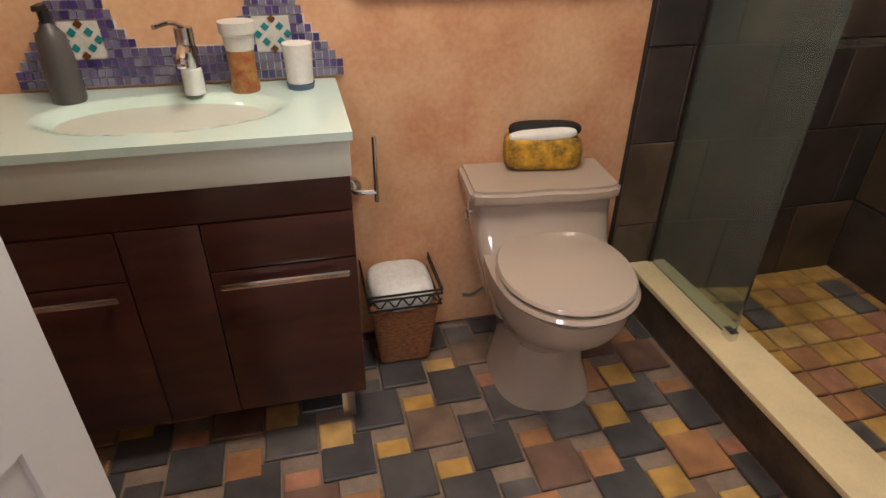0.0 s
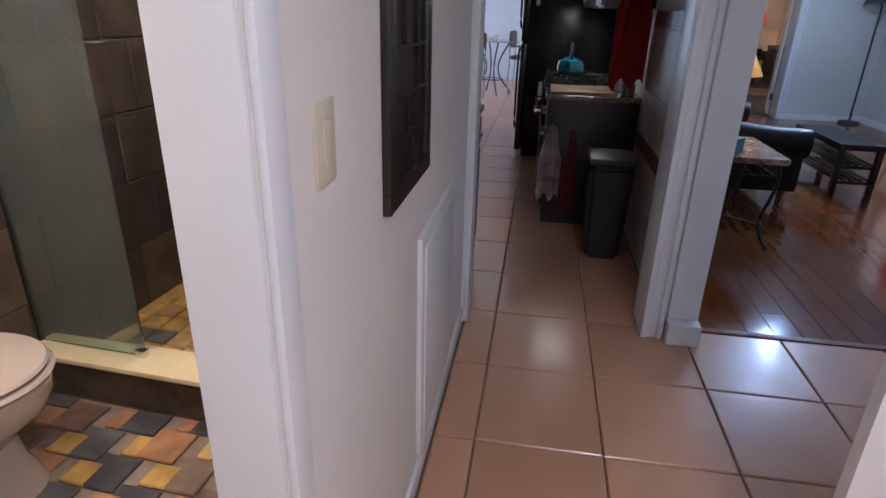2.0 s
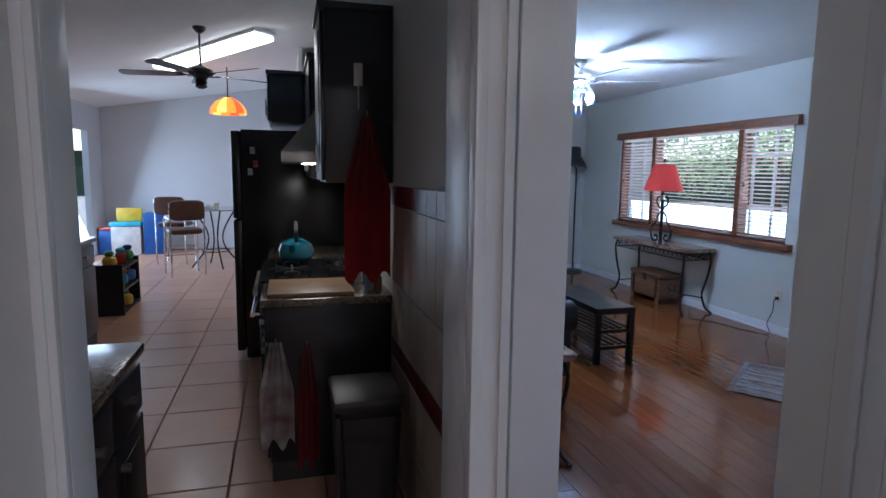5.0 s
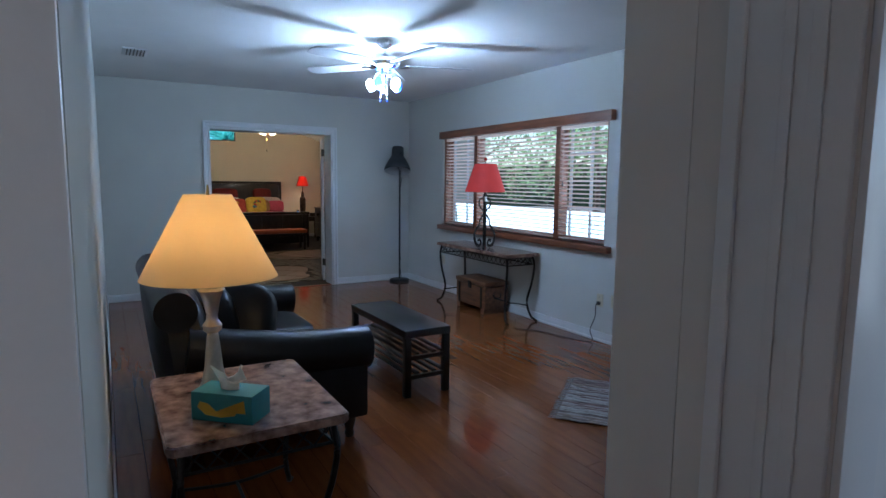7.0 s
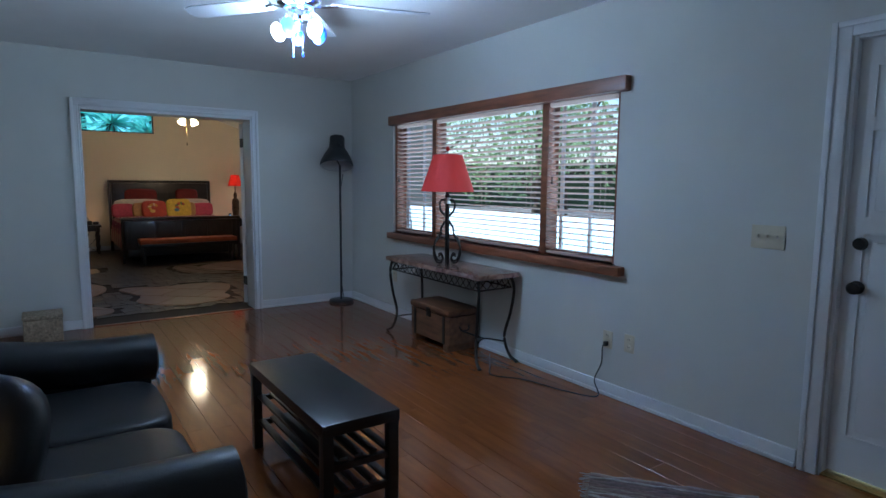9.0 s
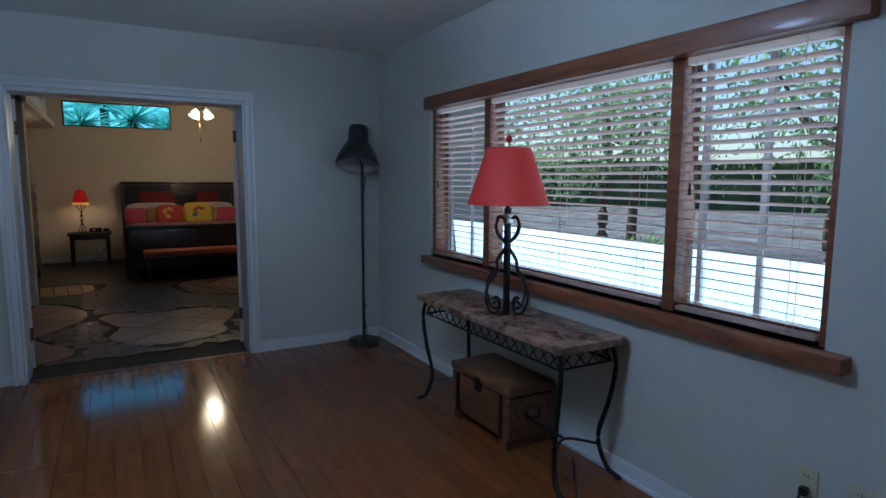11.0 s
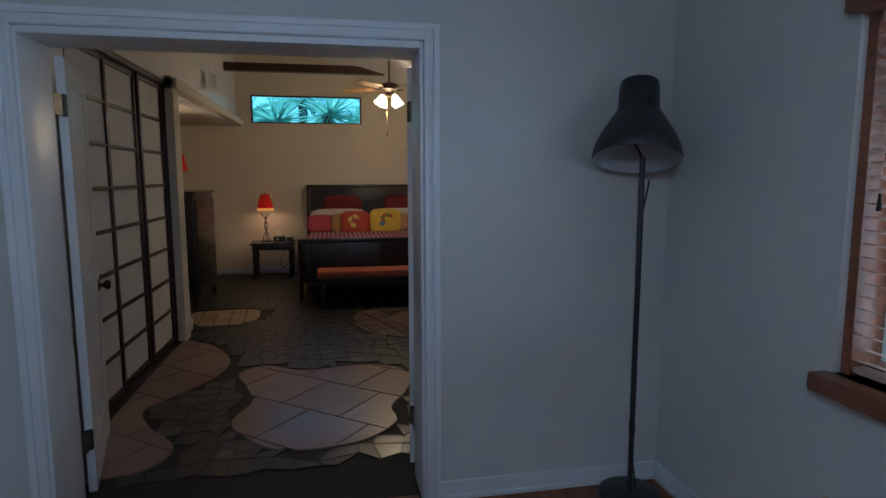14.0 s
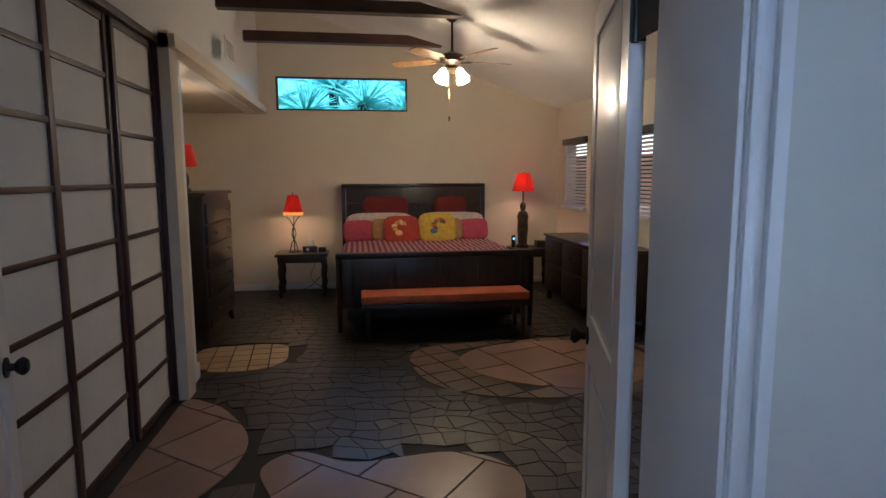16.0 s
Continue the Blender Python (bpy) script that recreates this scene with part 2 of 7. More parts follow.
def smooth_path(pts, n=8):
    """A rounded line through points."""
    p = [Vector(q) for q in pts]
    p = [2 * p[0] - p[1]] + p + [2 * p[-1] - p[-2]]
    out = []
    for i in range(1, len(p) - 2):
        for k in range(n):
            u = k / n
            out.append(0.5 * (2 * p[i] + (p[i + 1] - p[i - 1]) * u + (2 * p[i - 1] - 5 * p[i] + 4 * p[i + 1] - p[i + 2]) * u * u + (3 * p[i] - p[i - 1] - 3 * p[i + 1] + p[i + 2]) * u ** 3))
    out.append(p[-2])
    return out


def prism(bm, outline, z0, z1, m=Matrix()):
    lo = [bm.verts.new(m @ Vector((x, y, z0))) for x, y in outline]
    hi = [bm.verts.new(m @ Vector((x, y, z1))) for x, y in outline]
    n = len(lo)
    bm.faces.new(lo[::-1])
    bm.faces.new(hi)
    for i in range(n):
        bm.faces.new((lo[i], lo[(i + 1) % n], hi[(i + 1) % n], hi[i]))
    bmesh.ops.recalc_face_normals(bm, faces=bm.faces)
    return bm


def rounded(bm, m, sx, sy, sz, p=4.0, seg=28, rings=16):
    """A cushion: a superellipsoid."""
    def pw(c, e):
        return math.copysign(abs(c) ** e, c)
    e = 2.0 / p
    grid = []
    for j in range(rings + 1):
        v = -math.pi / 2 + math.pi * j / rings
        grid.append([bm.verts.new(m @ Vector((sx * pw(math.cos(v), e) * pw(math.cos(2 * math.pi * i / seg), e), sy * pw(math.cos(v), e) * pw(math.sin(2 * math.pi * i / seg), e), sz * pw(math.sin(v), e)))) for i in range(seg)])
    for a, b in zip(grid, grid[1:]):
        for i in range(seg):
            bm.faces.new((a[i], a[(i + 1) % seg], b[(i + 1) % seg], b[i]))
    bmesh.ops.remove_doubles(bm, verts=bm.verts, dist=1e-5)
    return bm


def link(name, bm, material, smooth=None):
    me = bpy.data.meshes.new(name)
    bm.normal_update()
    bm.to_mesh(me)
    bm.free()
    if material:
        me.materials.append(material)
    ob = new(name, me)
    if smooth is not False:
        me.shade_smooth()
        me.set_sharp_from_angle(angle=radians(smooth or 35))
    return ob


def part(name, bm, material, parent, label="", smooth=None):
    ob = link(name, bm, material, smooth)
    ob.parent = parent
    return tagged(ob, label) if label else ob


def thing(name, label, category, at=(0, 0, 0), rz=0, group=""):
    ob = new(name)
    ob.matrix_basis = pose(*at, 0, 0, rz)
    return tagged(ob, label, category, group)


def setting(name, boxes, material, label="", bevel=0.0):
    bm = bmesh.new()
    for b in boxes:
        box(bm, *b, bevel=bevel)
    return tagged(link(name, bm, material), label, kind="structure")


def B(*a, bevel=0.0):
    return box(bmesh.new(), *a, bevel=bevel)


def C(p0, p1, r0, r1=None, seg=20):
    return cyl(bmesh.new(), p0, p1, r0, r1, seg)


# ---- the rooms ----
# grounds of the floors
setting("floor_hall_kitchen", [(-3.0, -3.2, -0.12, 2.24, 0.40, -0.012), (2.24, -0.70, -0.12, 12.7, 3.1, -0.013)], GROUT, "grout bed under terracotta floor tiles")
setting("floor_living", [(2.24, -4.75, -0.12, 9.06, -0.70, -0.012)], WOODSUB, "dark gaps under wooden floor planks")
setting("floor_bath", [(-1.5, 0.0, -0.12, 1.31, 1.80, -0.014)], GROUT, "grout bed under slate bathroom tiles")
setting("floor_shower", [(1.31, 0.16, -0.12, 2.30, 1.80, 0.020)], GROUT, "grout bed under slate shower tiles")
setting("floor_bedroom", [(9.06, -5.85, -0.12, 16.35, -0.4, -0.010)], GROUT_D, "dark mortar between the bedroom floor stones")

# living room
setting("wall_living_south", [(1.6, -4.80, 0, 3.05, -4.60, 2.7), (3.98, -4.80, 0, 5.24, -4.60, 2.7), (8.09, -4.80, 0, 9.44, -4.60, 2.7),
                              (5.24, -4.80, 0, 8.09, -4.60, 0.86), (5.24, -4.80, 1.97, 8.09, -4.60, 2.7), (3.05, -4.80, 2.04, 3.98, -4.60, 2.7)], WALL, "cool grey painted wall with a wide window")
setting("wall_living_east", [(9.06, -4.60, 0, 9.30, -3.445, 2.7), (9.06, -1.915, 0, 9.30, -0.62, 2.7), (9.06, -3.445, 2.03, 9.30, -1.915, 2.7)], WALL, "cool grey painted wall with a wide doorway")
setting("wall_living_north", [(2.165, -0.775, 0, 9.06, -0.625, 2.9)], WALL, "cool grey painted wall")
setting("wall_living_west", [(2.30, -4.60, 0, 2.48, -1.80, 2.7), (2.24, -1.80, 2.35, 2.46, -0.775, 2.7)], WALL_HALL, "off-white painted wall end beside the opening")
setting("ceiling_living", [(2.26, -4.80, 2.52, 9.06, -0.62, 2.62)], CEIL, "white painted ceiling")
# hall
setting("wall_hall_north", [(0.20, 0.32, 0, 2.13, 0.42, 2.6), (-3.0, 0.32, 0, -0.50, 0.42, 2.6), (-0.50, 0.32, 2.04, 0.20, 0.42, 2.6)], WALL_HALL, "off-white painted hall wall")
setting("wall_kitchen_west", [(2.13, 0.30, 0, 2.27, 0.48, 2.6), (2.19, 0.48, 0, 2.27, 3.3, 2.6), (2.13, -0.54, 2.10, 2.27, 0.30, 3.0)], WALL_HALL, "off-white painted wall round the kitchen doorway")
setting("wall_hall_south", [(2.0, -1.92, 0, 2.298, -1.80, 2.6), (-3.0, -1.92, 0, 1.22, -1.80, 2.6), (1.22, -1.92, 2.04, 2.0, -1.80, 2.6), (-3.0, -3.2, 0, 0.2, -3.05, 2.6), (1.5, -3.2, 0, 2.30, -3.05, 2.6), (0.2, -3.2, 0, 1.5, -3.05, 0.9), (0.2, -3.2, 2.05, 1.5, -3.05, 2.6), (-3.0, -1.80, 0, 0.69, -1.50, 2.6)], WALL_HALL, "off-white painted hall wall")
setting("wall_hall_west", [(-3.1, -3.2, 0, -3.0, 0.42, 2.6)], WALL_HALL, "off-white painted hall wall")
setting("ceiling_hall", [(-3.1, -3.2, 2.46, 2.26, 0.42, 2.56)], CEIL, "white painted ceiling")
# bathroom
setting("wall_bath_north", [(-1.5, 1.68, 0, 1.21, 1.80, 1.11), (-1.5, 1.68, 1.11, 0.36, 1.80, 2.6), (0.36, 1.68, 2.1, 1.21, 1.80, 2.6)], ORANGE, "sponged orange plaster wall")
setting("wall_bath_west", [(-1.6, 0.0, 0, -1.5, 1.80, 2.6)], ORANGE, "sponged orange plaster wall")
setting("wall_shower", [(1.21, 1.66, 0, 2.30, 1.80, 2.6), (2.24, 0.27, 0, 2.30, 1.66, 2.6), (1.31, 0.27, 0, 2.24, 0.30, 2.6)], GROUT_D, "dark slate shower wall")
setting("ceiling_bath", [(-1.6, 0.05, 2.475, 2.30, 1.80, 2.57)], CEIL, "white painted ceiling")
# kitchen and dining
setting("wall_dining_east", [(12.6, -0.40, 0, 12.72, 3.1, 3.6)], WALL_KIT, "pale blue-grey painted wall")
setting("wall_dining_north", [(2.27, 3.0, 0, 10.0, 3.1, 3.6), (11.9, 3.0, 0, 12.6, 3.1, 3.6), (10.0, 3.0, 2.1, 11.9, 3.1, 3.6)], WALL_KIT, "pale blue-grey painted wall")
setting("wall_dining_south", [(9.06, -0.39, 0, 12.6, -0.34, 3.6)], WALL_KIT, "pale blue-grey painted wall")
bm = bmesh.new()
prism(bm, [(3.1, 2.52), (-0.64, 3.13), (-0.64, 3.23), (3.1, 2.62)], 2.20, 12.72, Matrix(((0, 0, 1, 0), (1, 0, 0, 0), (0, 1, 0, 0), (0, 0, 0, 1))))
tagged(link("ceiling_kitchen", bm, CEIL), "white sloping ceiling", kind="structure")
# bedroom
setting("wall_bedroom_east", [(16.2, -5.85, 0, 16.35, -3.55, 4.2), (16.2, -1.82, 0, 16.35, -0.4, 4.2), (16.2, -3.55, 0, 16.35, -1.82, 2.438), (16.2, -3.55, 2.878, 16.35, -1.82, 4.2)], WALL_BED, "warm cream painted wall with a narrow high window")
setting("wall_bedroom_south", [(9.95, -5.85, 0, 13.55, -5.70, 4.2), (14.35, -5.85, 0, 15.22, -5.70, 4.2), (15.90, -5.85, 0, 16.2, -5.70, 4.2), (13.55, -5.85, 0, 14.35, -5.70, 1.15), (15.22, -5.85, 0, 15.90, -5.70, 1.15),
                               (13.55, -5.85, 2.0, 14.35, -5.70, 4.2), (15.22, -5.85, 2.0, 15.90, -5.70, 4.2)], WALL_BED, "warm cream painted wall with two windows")
setting("wall_bedroom_west", [(9.16, -5.85, 0, 9.30, -4.60, 4.2), (9.16, -4.60, 2.7, 9.30, -0.62, 4.2)], WALL_BED, "warm cream painted wall")
setting("wall_bedroom_north", [(9.30, -1.66, 2.30, 12.09, -1.52, 4.0), (12.09, -1.66, 0, 12.49, -1.52, 4.0), (12.49, -1.66, 2.235, 15.85, -1.52, 4.0), (9.30, -1.66, 0, 10.10, -1.52, 2.30)], TRIM, "white painted wall round the closet screens")
setting("wall_alcove", [(12.49, -1.66, 0, 12.65, -0.55, 2.5), (12.49, -0.55, 0, 16.2, -0.4, 2.5)], WALL_BED, "warm cream painted alcove wall")
setting("ceiling_alcove", [(12.49, -1.70, 2.39, 16.2, -0.4, 2.48)], WALL_BED, "cream painted low ceiling over the alcove")
bm = bmesh.new()
prism(bm, [(-5.85, 2.46), (-1.56, 3.92), (-1.56, 4.02), (-5.85, 2.56)], 9.95, 16.35, Matrix(((0, 0, 1, 0), (1, 0, 0, 0), (0, 1, 0, 0), (0, 0, 0, 1))))
tagged(link("ceiling_bedroom", bm, CEIL), "white vaulted ceiling", kind="structure")
setting("closet_back", [(9.30, -0.9, 0, 12.49, -0.8, 2.5), (9.30, -1.52, 2.34, 12.49, -0.8, 2.44)], WALL_BED, "plain closet interior")

# the bathroom stands a little askew to the hall
BATH = Matrix.Translation((0.445, 0.562, 0)) @ pose(0, 0, 0, 0, 0, -3.72) @ Matrix.Translation((-0.6, -0.3, 0))
for name in ("floor_bath", "floor_shower", "wall_bath_north", "wall_bath_west", "wall_shower", "ceiling_bath"):
    bpy.data.objects[name].matrix_basis = BATH


def moved(before, m):
    """Moves all top-level things made since."""
    for o in set(bpy.data.objects) - before:
        if o.parent is None:
            o.matrix_basis = m @ o.matrix_basis

# ---- trim and openings ----
def casing(name, boxes, label="white painted moulded door casing"):
    bm = bmesh.new()
    for b in boxes:
        box(bm, *b, bevel=0.004)
    return tagged(link(name, bm, TRIM), label, kind="structure")


# wide doorway to the bedroom: stepped casing, lining
casing("trim_bedroom_doorway", [(9.035, -3.51, 0, 9.06, -3.445, 2.035), (9.035, -1.915, 0, 9.06, -1.85, 2.035), (9.035, -3.51, 2.035, 9.06, -1.85, 2.10),
                                (9.020, -3.512, 0, 9.036, -3.485, 2.10), (9.020, -1.875, 0, 9.036, -1.848, 2.10), (9.020, -3.486, 2.075, 9.036, -1.874, 2.102),
                                (9.027, -3.462, 0, 9.0355, -3.447, 2.05), (9.027, -1.913, 0, 9.0355, -1.898, 2.05), (9.027, -3.447, 2.038, 9.0355, -1.913, 2.052)])
casing("lining_bedroom_doorway", [(9.037, -3.4435, 0, 9.304, -3.43, 2.03), (9.037, -1.93, 0, 9.304, -1.9165, 2.03), (9.037, -3.43, 2.005, 9.304, -1.93, 2.0335)], "white painted door lining")
# kitchen doorway in the hall and the free wall end
casing("trim_kitchen_doorway", [(2.10, 0.286, 0, 2.13, 0.345, 2.1), (2.09, 0.300, 0, 2.10, 0.320, 2.1), (2.128, -0.625, 0, 2.163, -0.528, 2.1), (2.118, -0.556, 0, 2.128, -0.528, 2.1), (2.121, -0.622, 0, 2.128, -0.598, 2.1), (2.163, -0.575, 0, 2.36, -0.527, 2.1),
                                (2.13, 0.286, 0, 2.27, 0.30, 2.1), (2.10, -0.528, 2.03, 2.128, 0.286, 2.1)])
casing("wall_end_cladding", [(2.148, -0.774, 0.10, 2.164, -0.64, 2.3), (2.075, -0.776, 0, 2.164, -0.634, 0.10)], "white painted wall end with a square foot block")
casing("baseboard_living", [(9.045, -1.85, 0, 9.06, -0.777, 0.085), (9.045, -4.585, 0, 9.06, -3.512, 0.085), (4.08, -4.60, 0, 9.045, -4.585, 0.085), (2.44, -4.60, 0, 2.95, -4.585, 0.085), (2.48, -0.787, 0, 9.045, -0.775, 0.085),
                            (9.033, -4.575, 0, 9.045, -3.514, 0.022), (4.08, -4.585, 0, 9.033, -4.573, 0.022), (2.48, -4.585, 0, 2.492, -1.80, 0.085), (2.22, -1.80, 0, 2.492, -1.788, 0.085)], "white painted baseboard")
casing("baseboard_hall", [(0.27, 0.306, 0, 2.10, 0.32, 0.075)], "white painted baseboard")
casing("baseboard_bedroom", [(16.185, -5.70, 0, 16.20, -0.55, 0.09), (12.47, -0.565, 0, 16.18, -0.55, 0.09), (9.95, -5.7, 0, 16.18, -5.685, 0.09)], "white painted baseboard")
casing("baseboard_closet", [(12.10, -1.676, 0, 12.49, -1.66, 0.12), (12.49, -1.676, 0, 12.506, -1.52, 0.12)], "white painted baseboard")
casing("trim_bath_doorway", [(0.205, 0.307, 0, 0.262, 0.32, 2.1), (0.21, 0.42, 0, 0.26, 0.43, 2.1), (0.190, 0.32, 0, 0.2, 0.42, 2.04), (-0.565, 0.307, 0, -0.505, 0.32, 2.1), (-0.50, 0.32, 0, -0.49, 0.42, 2.04), (-0.505, 0.307, 2.045, 0.205, 0.32, 2.1)])
casing("trim_hall_door", [(2.005, -1.80, 0, 2.215, -1.785, 2.1), (2.185, -1.785, 0, 2.217, -1.772, 2.1), (2.05, -1.785, 0, 2.075, -1.777, 2.1), (2.10, -1.785, 0, 2.12, -1.779, 2.1), (1.13, -1.80, 0, 1.215, -1.785, 2.1), (1.215, -1.80, 2.03, 2.005, -1.785, 2.1), (1.985, -1.92, 0, 2.0, -1.80, 2.03)])
casing("trim_front_door", [(3.985, -4.60, 0, 4.065, -4.582, 2.10), (2.965, -4.60, 0, 3.045, -4.582, 2.10), (3.045, -4.60, 2.035, 3.985, -4.582, 2.10), (4.04, -4.582, 0, 4.067, -4.572, 2.102), (2.963, -4.582, 0, 2.99, -4.572, 2.102), (2.99, -4.582, 2.077, 4.04, -4.572, 2.102),
                           (3.965, -4.75, 0, 3.983, -4.60, 2.035), (3.047, -4.75, 0, 3.065, -4.60, 2.035), (3.065, -4.75, 2.02, 3.965, -4.60, 2.038)])
setting("threshold_front_door", [(3.065, -4.68, 0, 3.965, -4.575, 0.022)], BRASS, "worn metal door threshold", 0.004)
setting("threshold_hall", [(2.225, -1.80, -0.01, 2.262, -0.777, 0.006)], CHERRY, "wooden floor strip in the opening", 0.002)
setting("threshold_bedroom", [(9.05, -3.42, -0.01, 9.10, -1.94, 0.006)], CHERRY, "wooden floor strip in the doorway", 0.002)


def panel_door(name, label, w, h, th, panels, at, rz, material=DOORP, knob=None, knob_mat=None, hinges=0):
    """A door leaf hinged at its local origin, running along +x, with sunk panels of (x0, z0, x1, z1)."""
    d = tagged(new(name), label, "door", kind="structure")
    d.matrix_basis = pose(*at, 0, 0, rz)
    part("leaf", B(0, -th / 2 + 0.008, 0.012, w, th / 2 - 0.008, h), material, d)
    for s in (-1, 1):
        bm = bmesh.new()
        xs = sorted({0, w, *(p[0] for p in panels), *(p[2] for p in panels)})
        zs = sorted({0.012, h, *(p[1] for p in panels), *(p[3] for p in panels)})
        for xa, xb in zip(xs, xs[1:]):
            for za, zb in zip(zs, zs[1:]):
                cx, cz = (xa + xb) / 2, (za + zb) / 2
                if not any(p[0] < cx < p[2] and p[1] < cz < p[3] for p in panels):
                    y0 = s * (th / 2 - 0.008)
                    box(bm, xa, min(y0, s * th / 2), za, xb, max(y0, s * th / 2), zb)
        part("stile_frame", bm, material, d, smooth=False)
        for p in panels:
            y0 = s * (th / 2 - 0.0075)
            part("raised_panel", B(p[0] + 0.03, min(y0, y0 + s * 0.005), p[1] + 0.03, p[2] - 0.03, max(y0, y0 + s * 0.005), p[3] - 0.03, bevel=0.004), material, d)
    if knob:
        for s in (-1, 1):
            k = part("door_knob", lathe(bmesh.new(), [(0.0, 0.062), (0.018, 0.060), (0.027, 0.050), (0.028, 0.042), (0.020, 0.030), (0.012, 0.024), (0.012, 0.008), (0.031, 0.006), (0.031, 0.0)], 24,
                     Matrix.Translation((knob[0], s * th / 2, knob[1])) @ pose(0, 0, 0, -90 * s)), knob_mat or BRASS, d, "round metal door knob")
    for i in range(hinges):
        z = (0.25, h - 0.22, h / 2)[i]
        part("hinge", C((0.0, th / 2 + 0.006, z - 0.045), (0.0, th / 2 + 0.006, z + 0.045), 0.007, seg=10), STEEL, d, "worn metal hinge")
        part("hinge_plate", B(-0.002, -th / 2, z - 0.045, 0.0, th / 2, z + 0.045), STEEL, d)
        part("hinge_plate", B(-0.034, th / 2 + 0.001, z - 0.045, -0.004, th / 2 + 0.004, z + 0.045), STEEL, d)
    return d


BED_PANELS = [(0.11, 0.22, 0.64, 0.82), (0.11, 0.98, 0.64, 1.90)]
panel_door("door_bedroom_1", "white painted bedroom door leaf standing open", 0.74, 1.99, 0.035, BED_PANELS, (9.40, -3.437, 0), -17, knob=(0.68, 0.90), knob_mat=IRON)
d = panel_door("door_bedroom_2", "white painted bedroom door leaf standing open", 0.74, 1.99, 0.035, BED_PANELS, (9.40, -1.923, 0), 15, knob=(0.68, 0.88), knob_mat=IRON)
for z in (0.27, 1.785):
    for leaf, side, turn in ((bpy.data.objects["door_bedroom_1"], 1, 17), (bpy.data.objects["door_bedroom_2"], -1, -15)):
        m = pose(0, 0, 0, 0, 0, turn)
        part("hinge", C((-0.006, side * 0.006, z - 0.048), (-0.006, side * 0.006, z + 0.048), 0.008, seg=10), GREYMETAL, leaf, "worn metal hinge")
        part("hinge_plate", B(-0.002, -0.0175, z - 0.045, 0.0, 0.0175, z + 0.045), GREYMETAL, leaf)
        o = part("hinge_plate", B(-0.10, side * 0.006 - 0.0015, z - 0.045, -0.008, side * 0.006 + 0.0015, z + 0.045), GREYMETAL, leaf)
        o.data.transform(m)
panel_door("door_hall", "white painted flat hall door standing open, with a brass knob", 0.80, 2.02, 0.035, [], (2.03, -1.935, 0), -80, knob=(0.72, 0.92), hinges=2)
panel_door("door_closet", "white painted closet door standing open into the hall", 0.80, 2.02, 0.035, [(0.11, 0.22, 0.33, 0.9), (0.45, 0.22, 0.67, 0.9), (0.11, 1.05, 0.33, 1.9), (0.45, 1.05, 0.67, 1.9)], (0.70, -1.455, 0), 91, knob=(0.73, 0.95), hinges=2)
panel_door("door_bath", "white painted bathroom door standing open", 0.56, 2.0, 0.035, [(0.08, 0.20, 0.25, 0.82), (0.31, 0.20, 0.48, 0.82), (0.08, 0.98, 0.48, 1.88)], (-0.478, 0.44, 0), 66.5)
# front door with its deadbolt and a small pane
fd = panel_door("door_front", "white painted front door with raised panels, closed", 0.90, 2.01, 0.045, [(0.07, 0.20, 0.27, 1.14), (0.34, 0.20, 0.56, 1.14), (0.63, 0.20, 0.83, 1.14), (0.07, 1.22, 0.27, 1.60), (0.63, 1.22, 0.83, 1.60), (0.07, 1.66, 0.27, 1.88), (0.34, 1.66, 0.56, 1.90), (0.63, 1.66, 0.83, 1.88)], (3.963, -4.66, 0.02), 180, knob=(0.062, 0.90), knob_mat=IRON)
part("deadbolt", C((0.062, -0.0225, 1.10), (0.062, -0.045, 1.10), 0.03, 0.026), IRON, fd, "dark metal deadbolt")
# the leaf is solid here: emission stands in for daylight through the pane
part("window_pane", B(0.34, -0.026, 1.24, 0.56, -0.0228, 1.58), mat("door_pane_daylight", (0.75, 0.85, 0.85), 0.35, emit=(0.60, 0.85, 0.9), strength=0.8, bump=0), fd, "door pane with the daylight put in as a glow")


# ---- the wide window and its blinds ----
win = tagged(new("window_living"), "wide three-part cherry wood window with blinds", "window", kind="structure")
part("window_sill", B(5.155, -4.70, 0.80, 8.12, -4.535, 0.86, bevel=0.008), CHERRY, win, "cherry wood sill")
part("valance", B(5.165, -4.66, 1.945, 8.10, -4.545, 2.035, bevel=0.006), CHERRY, win, "cherry wood valance")
bm = bmesh.new()
for x0, x1 in ((5.24, 5.275), (5.885, 5.95), (7.335, 7.40), (8.055, 8.09)):
    box(bm, x0, -4.74, 0.86, x1, -4.625, 1.97, bevel=0.003)
box(bm, 5.275, -4.74, 0.861, 8.055, -4.68, 0.90)
box(bm, 5.275, -4.74, 1.93, 8.055, -4.68, 1.969)
part("window_frame", bm, CHERRY, win, "cherry wood frame")
bm = bmesh.new()
for x0, x1 in ((5.275, 5.885), (7.40, 8.055)):
    for x in (x0 + 0.01, x1 - 0.04, (x0 + x1) / 2 - 0.01):
        box(bm, x, -4.765, 0.90, x + 0.025, -4.745, 1.93)
    for z in (1.16, 1.42, 1.68):
        box(bm, x0, -4.764, z, x1, -4.746, z + 0.02)
part("muntins", bm, TRIM, win, "white window bars", smooth=False)
for x0, x1 in ((5.26, 5.90), (5.93, 7.36), (7.38, 8.07)):
    p = part("pane", B(x0, -4.758, 0.88, x1, -4.753, 1.95), PANE, win)
    p.visible_shadow = False


